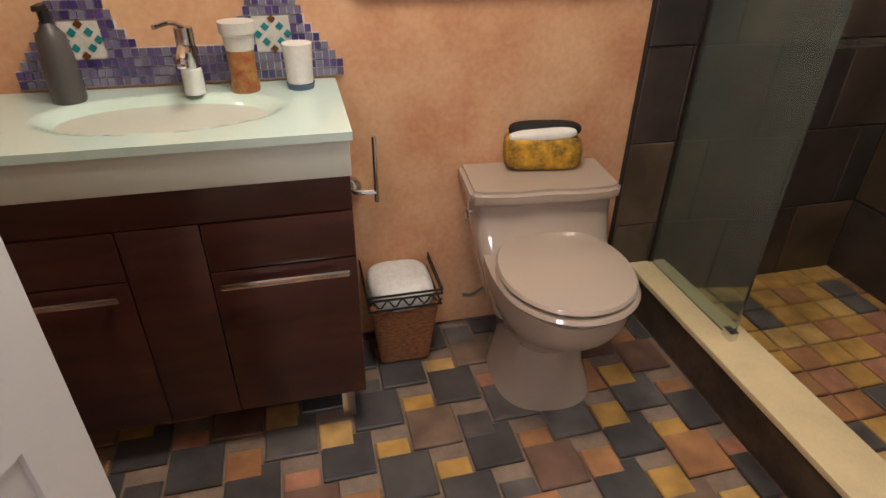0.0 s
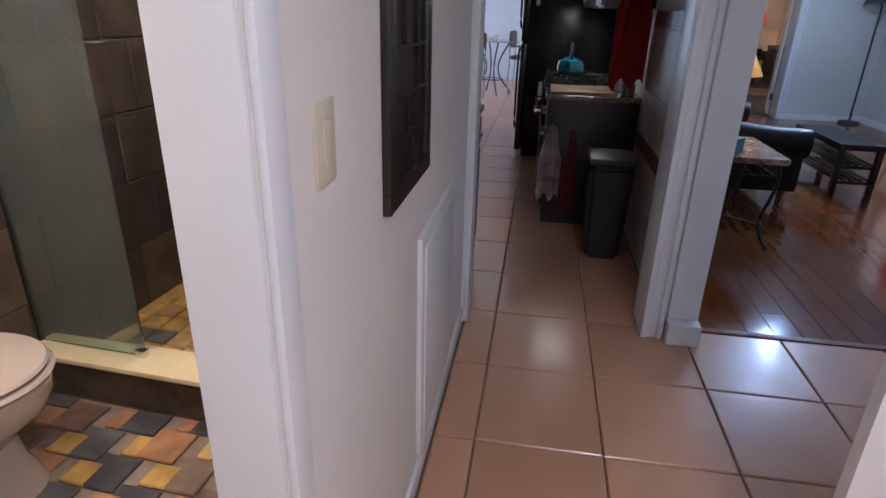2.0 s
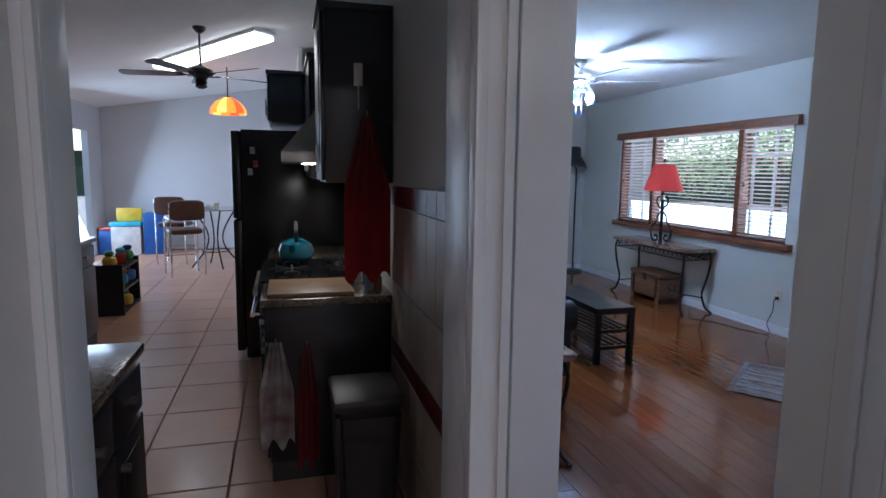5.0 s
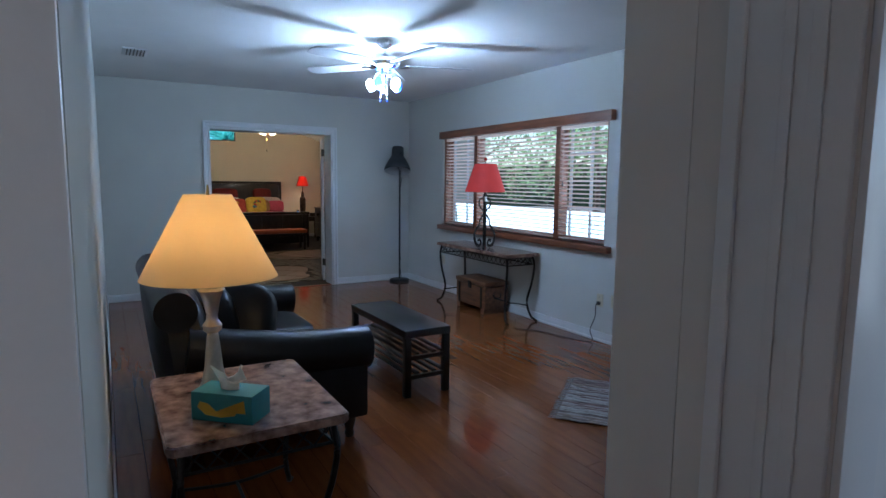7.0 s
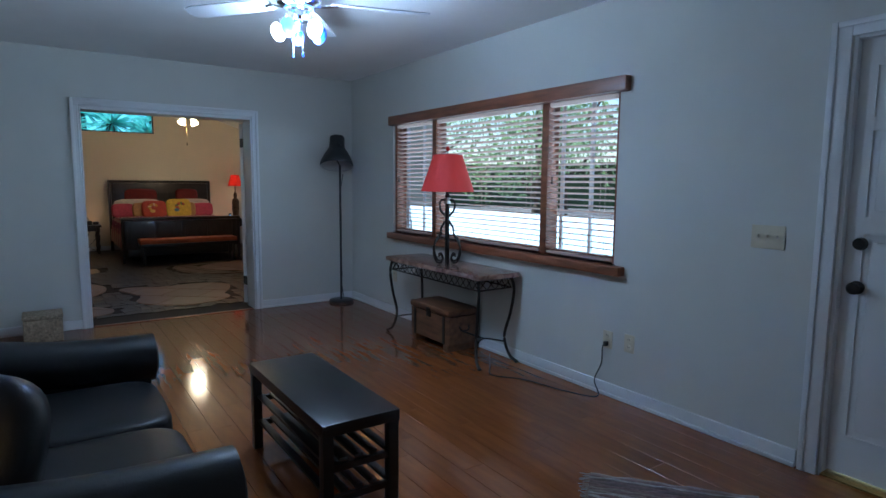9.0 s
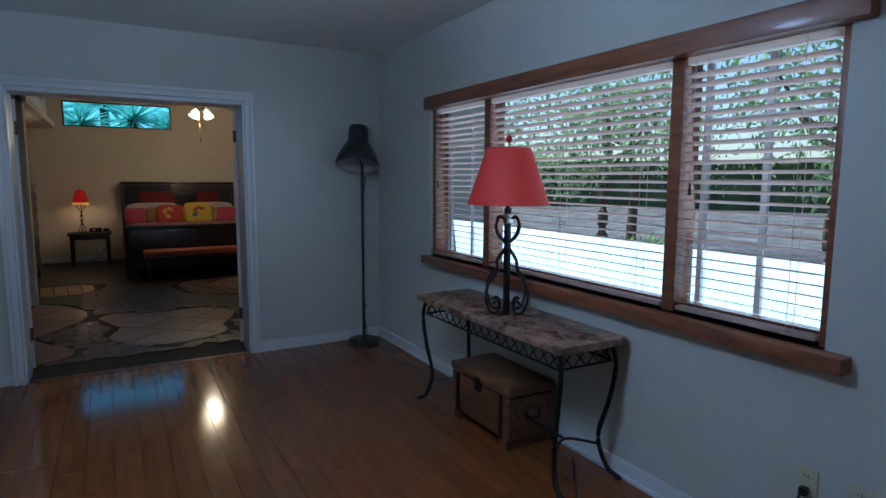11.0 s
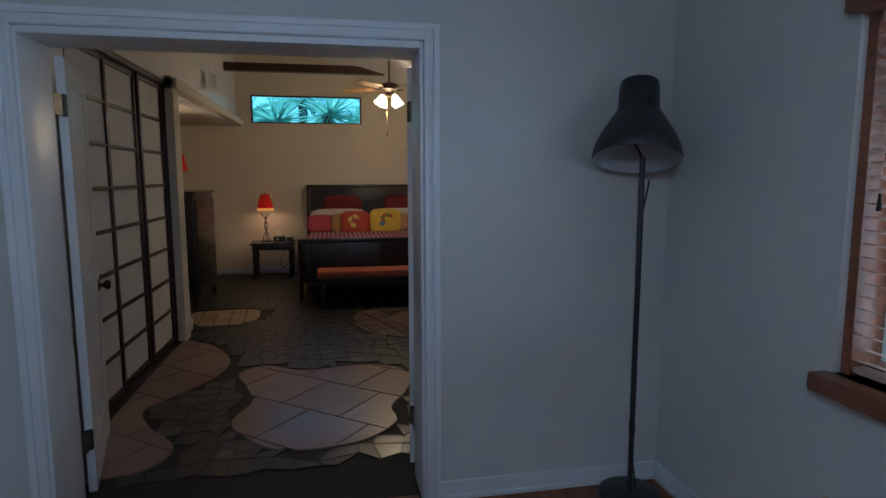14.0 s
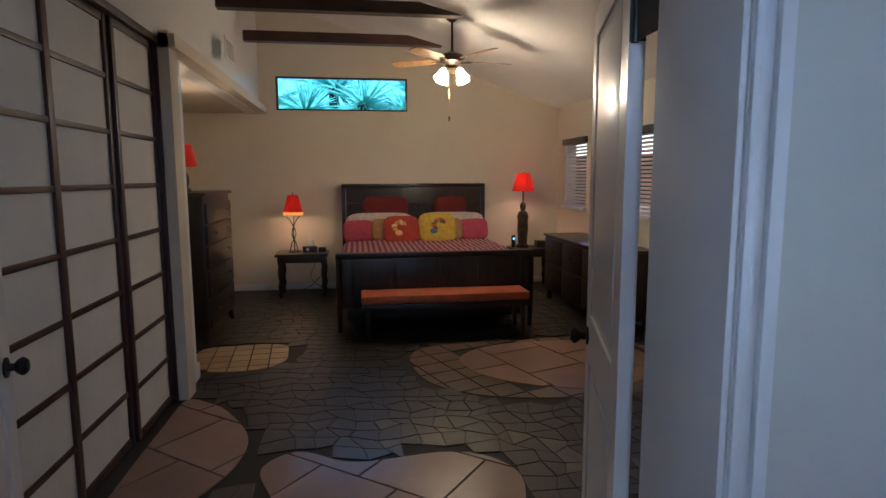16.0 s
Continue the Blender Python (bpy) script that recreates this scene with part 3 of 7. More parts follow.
def blind(x0, x1, z0, z1, y=-4.645):
    b = thing("window_blind", "pale horizontal slat blind, slats half open", "window blind", ((x0 + x1) / 2, y, z0), group="blinds of the wide window")
    w = (x1 - x0) / 2 - 0.006
    n = int((z1 - z0 - 0.05) / 0.040)
    me = None
    for i in range(n):
        if me is None:
            bm = bmesh.new()
            a = radians(14)
            box(bm, -w, -0.025, -0.0013, w, 0.025, 0.0013)
            bmesh.ops.rotate(bm, verts=bm.verts, cent=(0, 0, 0), matrix=Matrix.Rotation(a, 3, "X"))
            s = part("slat", bm, SLAT, b)
            me = s.data
        else:
            s = new("slat", me)
            s.parent = b
        s.location = (0, 0, 0.035 + i * 0.040)
    part("bottom_rail", B(-w, -0.022, 0.0, w, 0.022, 0.018, bevel=0.003), SLAT, b)
    part("headrail", B(-w, -0.022, z1 - z0 - 0.03, w, 0.022, z1 - z0, bevel=0.003), SLAT, b)
    for k in (-0.8, 0.0, 0.8) if w > 0.5 else (-0.65, 0.65):
        for yy in (-0.0245, 0.0245):
            part("ladder_cord", C((k * w, yy, 0.01), (k * w, yy, z1 - z0), 0.0012, seg=5), SLAT, b)
    part("pull_cord", C((w - 0.05, 0.032, 0.55), (w - 0.05, 0.032, z1 - z0 - 0.02), 0.0015, seg=6), SLAT, b)
    part("cord_tassel", C((w - 0.05, 0.032, 0.50), (w - 0.05, 0.032, 0.55), 0.008, 0.004, seg=10), IRON, b, "dark cord tassel")
    return b


blind(5.28, 5.88, 0.875, 1.945)
blind(5.955, 7.33, 0.875, 1.945)
blind(7.405, 8.05, 0.875, 1.945)


w = tagged(new("window_side_room"), "plain white window of the room beside the hall", "window", kind="structure")
bm = bmesh.new()
for b in ((0.2, -3.17, 0.9, 0.25, -3.10, 2.05), (1.45, -3.17, 0.9, 1.5, -3.10, 2.05), (0.25, -3.17, 0.9, 1.45, -3.10, 0.95), (0.25, -3.17, 2.0, 1.45, -3.10, 2.05), (0.25, -3.16, 1.46, 1.45, -3.11, 1.50)):
    box(bm, *b)
part("window_frame", bm, TRIM, w, smooth=False)
p = part("pane", B(0.25, -3.138, 0.95, 1.45, -3.132, 2.0), PANE, w)
p.visible_shadow = False

# ---- living room things ----
def scroll(pts, r, n=8):
    return tube(bmesh.new(), smooth_path(pts, n), r)


def iron_table(name, label, at, w, d, h, top_h=0.035, shelf=True, rz=0):
    """Marble-topped table on bowed iron legs; w along x, d along y."""
    t = thing(name, label, "table", at, rz)
    bm = bmesh.new()
    c = 0.022
    a, b = w / 2, d / 2
    prism(bm, [(-a + c, -b), (a - c, -b), (a, -b + c), (a, b - c), (a - c, b), (-a + c, b), (-a, b - c), (-a, -b + c)], h - top_h, h)
    bmesh.ops.bevel(bm, geom=list(bm.edges), offset=0.006, segments=2, affect="EDGES")
    part("tabletop", bm, MARBLE, t, "polished brown marble top")
    ax, ay = a - 0.06, b - 0.05
    z1, z0 = h - top_h - 0.004, h - top_h - 0.085
    bm = bmesh.new()
    for z in (z1 - 0.006, z0):
        for p, q in (((-ax, -ay), (ax, -ay)), ((-ax, ay), (ax, ay)), ((-ax, -ay), (-ax, ay)), ((ax, -ay), (ax, ay))):
            tube(bm, [(*p, z), (*q, z)], 0.006, 6)
    part("apron_rail", bm, IRON, t)
    bm = bmesh.new()
    for p, q in (((-ax, -ay), (ax, -ay)), ((-ax, ay), (ax, ay)), ((-ax, -ay), (-ax, ay)), ((ax, -ay), (ax, ay))):
        p, q = Vector(p), Vector(q)
        n = max(3, round((q - p).length / 0.075))
        for i in range(n):
            u, v = p.lerp(q, i / n), p.lerp(q, (i + 1) / n)
            tube(bm, [(*u, z0), (*v, z1)], 0.0035, 5)
            tube(bm, [(*u, z1), (*v, z0)], 0.0035, 5)
    part("lattice", bm, IRON, t, "crossed iron lattice", smooth=False)
    for sx in (-1, 1):
        for sy in (-1, 1):
            k = 0.045
            pts = [(sx * ax, sy * ay, z1), (sx * (ax + 0.02), sy * (ay + 0.01), z0 - 0.02), (sx * (ax - 0.005), sy * ay, h * 0.55), (sx * (ax - k), sy * (ay - k * 0.5), h * 0.28), (sx * (ax - 0.01), sy * ay, h * 0.08), (sx * (ax + 0.05), sy * (ay + 0.02), 0.014)]
            part("leg", scroll(pts, 0.012), IRON, t)
            part("foot", rounded(bmesh.new(), Matrix.Translation((sx * (ax + 0.052), sy * (ay + 0.02), 0.012)), 0.018, 0.018, 0.012, 2, 12, 8), IRON, t)
    if shelf:
        zz = h * 0.22
        bm = bmesh.new()
        for sx in (-1, 1):
            tube(bm, smooth_path([(sx * (ax - k), -ay + 0.02, zz), (sx * (ax - 0.13), 0, zz + 0.02), (sx * (ax - k), ay - 0.02, zz)], 6), 0.007, 6)
        tube(bm, [(-ax + 0.125, 0, zz + 0.02), (ax - 0.125, 0, zz + 0.02)], 0.007, 6)
        part("stretcher", bm, IRON, t)
    return t


iron_table("console_table", "long marble-topped console table on curved iron legs", (6.78, -4.37, 0), 1.40, 0.42, 0.705)
iron_table("side_table", "brown marble-topped side table on iron legs", (3.79, -1.225, 0), 0.74, 0.60, 0.59, shelf=True)


def red_table_lamp():
    t = thing("table_lamp", "red cone shade on a scrolled iron table lamp", "lamp", (6.735, -4.34, 0.705))
    # the red fabric has a faint glow put in; the bulb gives no light
    part("shade", lathe(bmesh.new(), [(0.118, 0.895), (0.218, 0.60), (0.215, 0.60), (0.115, 0.893)], 48), mat("red_shade_added_glow", (0.52, 0.035, 0.03), 0.7, var=0.05, emit=(0.9, 0.05, 0.03), strength=0.06, bump=0.05), t, "red fabric shade")
    part("shade_ring", lathe(bmesh.new(), [(0.120, 0.897), (0.116, 0.897), (0.116, 0.890), (0.120, 0.890)], 40), DARKWOOD, t)
    part("finial", rounded(bmesh.new(), Matrix.Translation((0, 0, 0.945)), 0.017, 0.017, 0.020, 2.2, 16, 10), mat("red_glass_bead", (0.45, 0.02, 0.02), 0.15, bump=0), t, "round red finial")
    part("finial_stem", C((0, 0, 0.88), (0, 0, 0.93), 0.004, seg=8), IRON, t)
    part("post", B(-0.014, -0.014, 0.0, 0.014, 0.014, 0.58, bevel=0.003), IRON, t)
    part("neck", C((0, 0, 0.58), (0, 0, 0.66), 0.011, seg=12), IRON, t)
    part("bulb", rounded(bmesh.new(), Matrix.Translation((0, 0, 0.71)), 0.028, 0.028, 0.045, 2, 16, 10), mat("cool_bulb_glass", (0.8, 0.8, 0.8), 0.3, bump=0), t, "unlit white bulb")
    part("collar", B(-0.02, -0.02, 0.50, 0.02, 0.02, 0.55, bevel=0.004), STEEL, t)
    for a in (0, 90, 180, 270):
        r = Matrix.Rotation(radians(a + 10), 4, "Z")
        K = 1.4
        low = [(0.014, 0, 0.36), (0.05, 0, 0.30), (0.055, 0, 0.25), (0.095, 0, 0.19), (0.11, 0, 0.12), (0.09, 0, 0.04), (0.055, 0, 0.02), (0.035, 0, 0.05), (0.05, 0, 0.085), (0.07, 0, 0.075)]
        up = [(0.016, 0, 0.40), (0.05, 0, 0.44), (0.062, 0, 0.49), (0.048, 0, 0.53), (0.022, 0, 0.53)]
        part("lower_scroll", scroll([r @ Vector((p[0] * K, 0, p[2])) for p in low], 0.008), IRON, t)
        part("upper_scroll", scroll([r @ Vector((p[0] * K, 0, p[2])) for p in up], 0.008), IRON, t)
    return t


red_table_lamp()


def cream_table_lamp():
    t = thing("table_lamp", "cream cone shade on a silver baluster table lamp", "lamp", (3.86, -1.135, 0.59))
    part("shade", lathe(bmesh.new(), [(0.085, 0.765), (0.245, 0.455), (0.241, 0.455), (0.081, 0.763)], 56), translucent(mat("cream_lamp_shade", (0.80, 0.66, 0.42), 0.8, var=0.04, emit=(1.0, 0.58, 0.20), strength=0.05, bump=0.04), (0.95, 0.80, 0.55), 0.55), t, "lit cream fabric shade")
    part("base", lathe(bmesh.new(), [(0.075, 0.0), (0.078, 0.012), (0.060, 0.022), (0.045, 0.05), (0.033, 0.11), (0.026, 0.19), (0.020, 0.24), (0.033, 0.25), (0.036, 0.27), (0.022, 0.29), (0.020, 0.31), (0.032, 0.37), (0.044, 0.40), (0.050, 0.405), (0.046, 0.415), (0.030, 0.425), (0.036, 0.435), (0.050, 0.445), (0.046, 0.452), (0.012, 0.46), (0.010, 0.50)], 36), mat("antiqued_silver", (0.55, 0.50, 0.42), 0.32, 0.9, var=0.1, scale=20), t, "antiqued silver baluster base")
    part("bulb", rounded(bmesh.new(), Matrix.Translation((0, 0, 0.56)), 0.03, 0.03, 0.05, 2, 16, 10), mat("warm_bulb", (1, 0.9, 0.7), 0.4, emit=(1.0, 0.70, 0.38), strength=7, bump=0), t, "glowing bulb")
    part("finial", C((0, 0, 0.76), (0, 0, 0.80), 0.007, 0.003, seg=12), BRASS, t)
    return t


cream_table_lamp()
lamp("side_lamp_light", "POINT", pose(3.86, -1.135, 1.17), 1.6, (1.0, 0.68, 0.36), 0.05)


def tissue_box():
    t = thing("tissue_box", "teal tissue box with a yellow print and a raised white tissue", "tissue box", (3.60, -1.15, 0.59), 48)
    part("carton", B(-0.115, -0.06, 0, 0.115, 0.06, 0.10, bevel=0.004), mat("teal_card", (0.03, 0.25, 0.29), 0.5, var=0.08, scale=18, bump=0), t)
    bm = bmesh.new()
    yl = mat("yellow_print", (0.75, 0.50, 0.05), 0.5, bump=0)
    for s in (-1, 1):
        prism(bm, [(-0.09, 0.03), (-0.06, 0.05), (-0.02, 0.035), (0.02, 0.03), (0.05, 0.055), (0.08, 0.06), (0.09, 0.04), (0.06, 0.015), (0.0, 0.01), (-0.05, 0.02), (-0.085, 0.075)], 0.0, 0.0015, Matrix.Translation((0, s * 0.0602, 0.008)) @ pose(0, 0, 0, 90 if s < 0 else 90, 0, 0 if s < 0 else 0) @ Matrix.Translation((0, 0, -0.0015 if s > 0 else 0)))
    part("printed_shape", bm, yl, t, "yellow printed shape", smooth=False)
    bm = bmesh.new()
    n = 14
    top, mid, low = [], [], []
    for i in range(n):
        a = 2 * math.pi * i / n
        k = 1 + 0.35 * math.sin(3 * a) + 0.2 * math.sin(5 * a + 1)
        low.append(bm.verts.new((0.035 * math.cos(a), 0.018 * math.sin(a), 0.098)))
        mid.append(bm.verts.new((0.03 * k * math.cos(a), 0.022 * k * math.sin(a), 0.13)))
        top.append(bm.verts.new((0.055 * k * math.cos(a), 0.035 * k * math.sin(a), 0.155 + 0.03 * math.sin(2 * a + 0.6))))
    for u, v in ((low, mid), (mid, top)):
        for i in range(n):
            bm.faces.new((u[i], u[(i + 1) % n], v[(i + 1) % n], v[i]))
    bmesh.ops.solidify(bm, geom=bm.faces, thickness=0.001)
    part("tissue", bm, mat("white_tissue", (0.82, 0.82, 0.80), 0.9, bump=0.2), t, "white tissue")


tissue_box()


def floor_lamp():
    t = thing("floor_lamp", "dark grey metal floor lamp with a dome spotlight head", "lamp", (8.91, -4.38, 0))
    part("base", lathe(bmesh.new(), [(0.0, 0.036), (0.125, 0.034), (0.137, 0.026), (0.14, 0.0), (0.0, 0.0)], 40), GREYMETAL, t)
    part("pole", C((0, 0, 0.03), (0, 0, 1.56), 0.0125), GREYMETAL, t)
    h = Matrix.Translation((-0.11, 0.09, 1.52)) @ pose(0, 0, 0, 9, 16, 0) @ Matrix.Scale(1.28, 4)
    dome = part("shade", lathe(bmesh.new(), [(0.137, 0.02), (0.141, 0.03), (0.135, 0.06), (0.118, 0.10), (0.090, 0.15), (0.068, 0.185), (0.066, 0.20), (0.064, 0.27), (0.060, 0.285), (0.0, 0.29)], 48, h), GREYMETAL, t, "dark grey dome shade")
    part("shade_lining", lathe(bmesh.new(), [(0.136, 0.021), (0.131, 0.055), (0.114, 0.095), (0.086, 0.145), (0.02, 0.17), (0.0, 0.17)], 48, h), mat("pale_grey_enamel", (0.45, 0.46, 0.46), 0.4, bump=0), t, "pale inner lining")
    for s in (-1, 1):
        part("yoke_knob", C(h @ Vector((s * 0.066, 0, 0.20)), h @ Vector((s * 0.095, 0, 0.20)), 0.012, seg=14), GREYMETAL, t)
    part("yoke", scroll([h @ Vector((0.085, 0, 0.20)), h @ Vector((0.085, -0.03, 0.12)), (0.01, 0.0, 1.56), (0, 0, 1.51)], 0.007), GREYMETAL, t)
    part("cable", scroll([(-0.01, -0.03, 1.46), (0.035, -0.015, 1.2), (0.028, -0.012, 0.8), (0.03, -0.02, 0.4), (0.045, -0.03, 0.2), (0.02, -0.04, 0.04)], 0.004), BLACKPLASTIC, t)
    part("foot_switch", rounded(bmesh.new(), Matrix.Translation((0.032, -0.018, 0.32)), 0.014, 0.014, 0.035, 3, 14, 10), BLACKPLASTIC, t)


floor_lamp()


def coffee_table():
    t = thing("coffee_table", "low black-brown wooden table with two slatted shelves", "table", (5.295, -2.605, 0))
    part("tabletop", B(-0.475, -0.17, 0.40, 0.475, 0.17, 0.45, bevel=0.004), BLACKWOOD, t)
    for sx in (-1, 1):
        for sy in (-1, 1):
            part("leg", B(sx * 0.45 - 0.022, sy * 0.145 - 0.022, 0, sx * 0.45 + 0.022, sy * 0.145 + 0.022, 0.40, bevel=0.003), BLACKWOOD, t)
    for z in (0.13, 0.26):
        for sx in (-1, 1):
            part("shelf_rail", B(sx * 0.45 - 0.012, -0.123, z - 0.014, sx * 0.45 + 0.012, 0.123, z + 0.012), BLACKWOOD, t)
        for k in range(5):
            y = -0.13 + k * 0.065
            part("shelf_slat", B(-0.438, y - 0.017, z + 0.012, 0.438, y + 0.017, z + 0.026, bevel=0.002), BLACKWOOD, t)


coffee_table()


def armchair_sofa():
    """Rolled-arm leather loveseat facing -y; its length runs along x."""
    t = thing("leather_sofa", "black leather loveseat with rolled arms and a loose cushion", "sofa", (5.22, -1.50, 0))
    L, D = 0.86, 0.50
    part("seat_base", B(-L + 0.06, -D + 0.04, 0.14, L - 0.06, D - 0.04, 0.32, bevel=0.02), LEATHER, t)
    for sx in (-1, 1):
        bm = bmesh.new()
        pts = smooth_path([(sx * (L - 0.11), -D - 0.02, 0.50), (sx * (L - 0.11), -0.1, 0.52), (sx * (L - 0.11), D - 0.10, 0.60)], 8)
        tube(bm, pts, 0.115, 24)
        part("arm_roll", bm, LEATHER, t)
        part("arm_panel", B(sx * (L - 0.11) - 0.075, -D, 0.13, sx * (L - 0.11) + 0.075, D - 0.06, 0.48, bevel=0.02), LEATHER, t)
        part("arm_disc", C((sx * (L - 0.11), -D - 0.022, 0.50), (sx * (L - 0.11), -D - 0.034, 0.50), 0.095, 0.08, 24), LEATHER, t)
    part("seat_cushion", rounded(bmesh.new(), Matrix.Translation((-0.31, -0.10, 0.37)), 0.31, 0.40, 0.085, 6), LEATHER, t)
    part("seat_cushion", rounded(bmesh.new(), Matrix.Translation((0.31, -0.10, 0.37)), 0.31, 0.40, 0.085, 6), LEATHER, t)
    part("backrest", rounded(bmesh.new(), Matrix.Translation((0, D - 0.12, 0.48)) @ pose(0, 0, 0, -6), L - 0.06, 0.13, 0.36, 5), LEATHER, t)
    bm = bmesh.new()
    tube(bm, [(-L + 0.05, D - 0.06, 0.80), (L - 0.05, D - 0.06, 0.80)], 0.095, 24)
    part("back_roll", bm, LEATHER, t)
    for sx in (-1, 1):
        part("back_cushion", rounded(bmesh.new(), Matrix.Translation((sx * 0.31, D - 0.30, 0.62)) @ pose(0, 0, 0, -14), 0.31, 0.11, 0.22, 4), LEATHER, t)
    for sx in (-1, 1):
        for sy in (-1, 1):
            part("foot", lathe(bmesh.new(), [(0.022, 0.0), (0.028, 0.02), (0.022, 0.04), (0.034, 0.08), (0.04, 0.14)], 16, Matrix.Translation((sx * (L - 0.12), sy * (D - 0.08), 0))), DARKWOOD, t)


armchair_sofa()
c = thing("throw_cushion", "square black leather cushion leaning on the sofa arm", "cushion", (4.76, -1.36, 0.455), -30)
part("cover", rounded(bmesh.new(), Matrix.Translation((0, 0, 0.20)) @ pose(0, 0, 0, 0, 24, 0), 0.09, 0.24, 0.21, 3.2), LEATHER, c)


def trunk():
    t = thing("wooden_trunk", "small brown wooden chest under the console table", "chest", (6.86, -4.40, 0.06), 0)
    w = mat("aged_chest_wood", (0.17, 0.075, 0.035), 0.5, var=0.3, scale=5, stretch=(1, 5, 6), bump=0.08)
    part("body", B(-0.29, -0.15, 0, 0.29, 0.15, 0.23, bevel=0.006), w, t)
    part("lid", B(-0.30, -0.16, 0.235, 0.30, 0.16, 0.29, bevel=0.02), w, t)
    part("latch", B(-0.03, 0.152, 0.19, 0.03, 0.164, 0.27, bevel=0.003), IRON, t, "dark metal latch")
    for sx in (-1, 1):
        part("corner_strap", B(sx * 0.22 - 0.015, 0.151, 0.0, sx * 0.22 + 0.015, 0.157, 0.23), IRON, t)
        part("side_handle", scroll([(sx * 0.291, -0.05, 0.15), (sx * 0.315, -0.03, 0.12), (sx * 0.315, 0.03, 0.12), (sx * 0.291, 0.05, 0.15)], 0.006), IRON, t)
        part("skid", B(sx * 0.24 - 0.03, -0.15, -0.06, sx * 0.24 + 0.03, 0.15, 0.0), w, t)


trunk()


def ceiling_fan(name, label, at, blades, blade_mat, motor_mat, rod, rz, lights, blade_len=0.5, droop=0.0):
    t = thing(name, label, "ceiling fan", at, rz)
    part("canopy", lathe(bmesh.new(), [(0.0, 0.0), (0.065, 0.0), (0.060, -0.03), (0.025, -0.06), (0.0, -0.06)], 28), motor_mat, t)
    part("downrod", C((0, 0, -0.05), (0, 0, -rod), 0.011, seg=12), motor_mat, t)
    z = -rod
    part("motor", lathe(bmesh.new(), [(0.02, z + 0.02), (0.06, z + 0.005), (0.115, z - 0.02), (0.125, z - 0.05), (0.115, z - 0.08), (0.07, z - 0.10), (0.055, z - 0.12), (0.06, z - 0.15), (0.05, z - 0.17), (0.0, z - 0.175)], 36), motor_mat, t, "round motor housing")
    for i in range(blades):
        m = pose(0, 0, z - 0.075, 0, 0, 360 / blades * i)
        part("blade_iron", scroll([m @ Vector((0.10, 0, -0.01)), m @ Vector((0.15, 0.02, 0.0)), m @ Vector((0.21, 0, 0.004))], 0.008), motor_mat, t)
        bm = bmesh.new()
        r0, r1 = 0.17, 0.17 + blade_len
        prism(bm, [(r0, -0.045), (r0 + 0.08, -0.058), (r1 - 0.06, -0.066), (r1 - 0.015, -0.050), (r1, 0.0), (r1 - 0.015, 0.050), (r1 - 0.06, 0.066), (r0 + 0.08, 0.058), (r0, 0.045)], 0.005, 0.011, m @ pose(0, 0, 0, 12))
        part("blade", bm, blade_mat, t)
    lights(t, z - 0.17)
    return t


CLEARGLOBE = mat("lit_white_globe", (0.9, 0.95, 1.0), 0.2, emit=(0.85, 0.93, 1.0), strength=9, bump=0)
BLUEGLOBE = mat("blue_glass_globe", (0.02, 0.06, 0.55), 0.08, emit=(0.05, 0.15, 1.0), strength=0.35, bump=0)
BLUELIT = mat("lit_blue_glass", (0.1, 0.3, 0.9), 0.1, emit=(0.10, 0.40, 1.0), strength=3.0, bump=0)


def globes(t, z):
    for i, (a, g) in enumerate(((20, CLEARGLOBE), (92, BLUELIT), (164, CLEARGLOBE), (236, BLUEGLOBE), (308, BLUEGLOBE))):
        m = pose(0, 0, 0, 0, 0, a)
        part("lamp_arm", scroll([m @ Vector((0.04, 0, z + 0.04)), m @ Vector((0.075, 0, z + 0.03)), m @ Vector((0.09, 0, z - 0.005))], 0.009), CHROME, t)
        part("socket", C(m @ Vector((0.086, 0, z + 0.012)), m @ Vector((0.10, 0, z - 0.025)), 0.02, seg=14), CHROME, t)
        part("globe", rounded(bmesh.new(), m @ Matrix.Translation((0.115, 0, z - 0.055)) @ pose(0, 0, 0, 0, 20, 0), 0.038, 0.038, 0.050, 2, 20, 14), g, t, "glass globe lamp")
    for dx in (-0.03, 0.03):
        part("pull_chain", C((dx, 0.02, z), (dx, 0.02, z - 0.17), 0.002, seg=6), CHROME, t)
        part("chain_pendant", C((dx, 0.02, z - 0.19), (dx, 0.02, z - 0.165), 0.007, 0.003, seg=8), BLUEGLOBE, t)
    part("blue_band", lathe(bmesh.new(), [(0.071, z + 0.085), (0.074, z + 0.08), (0.074, z + 0.065), (0.06, z + 0.06)], 30), BLUELIT, t, "lit blue glass band")


ceiling_fan("ceiling_fan", "chrome five-blade ceiling fan with blue and white glass lamps", (5.93, -2.80, 2.52), 5, mat("silver_fan_blade", (0.50, 0.51, 0.54), 0.35, 0.2, var=0.05), CHROME, 0.12, 37, globes, 0.56)
lamp("fan_light_white", "POINT", pose(5.93, -2.80, 2.12), 22, (0.62, 0.80, 1.0), 0.10)
lamp("fan_light_up", "AREA", look((5.93, -2.80, 2.10), (5.93, -2.79, 2.5)), 20, (0.62, 0.80, 1.0), 0.24)


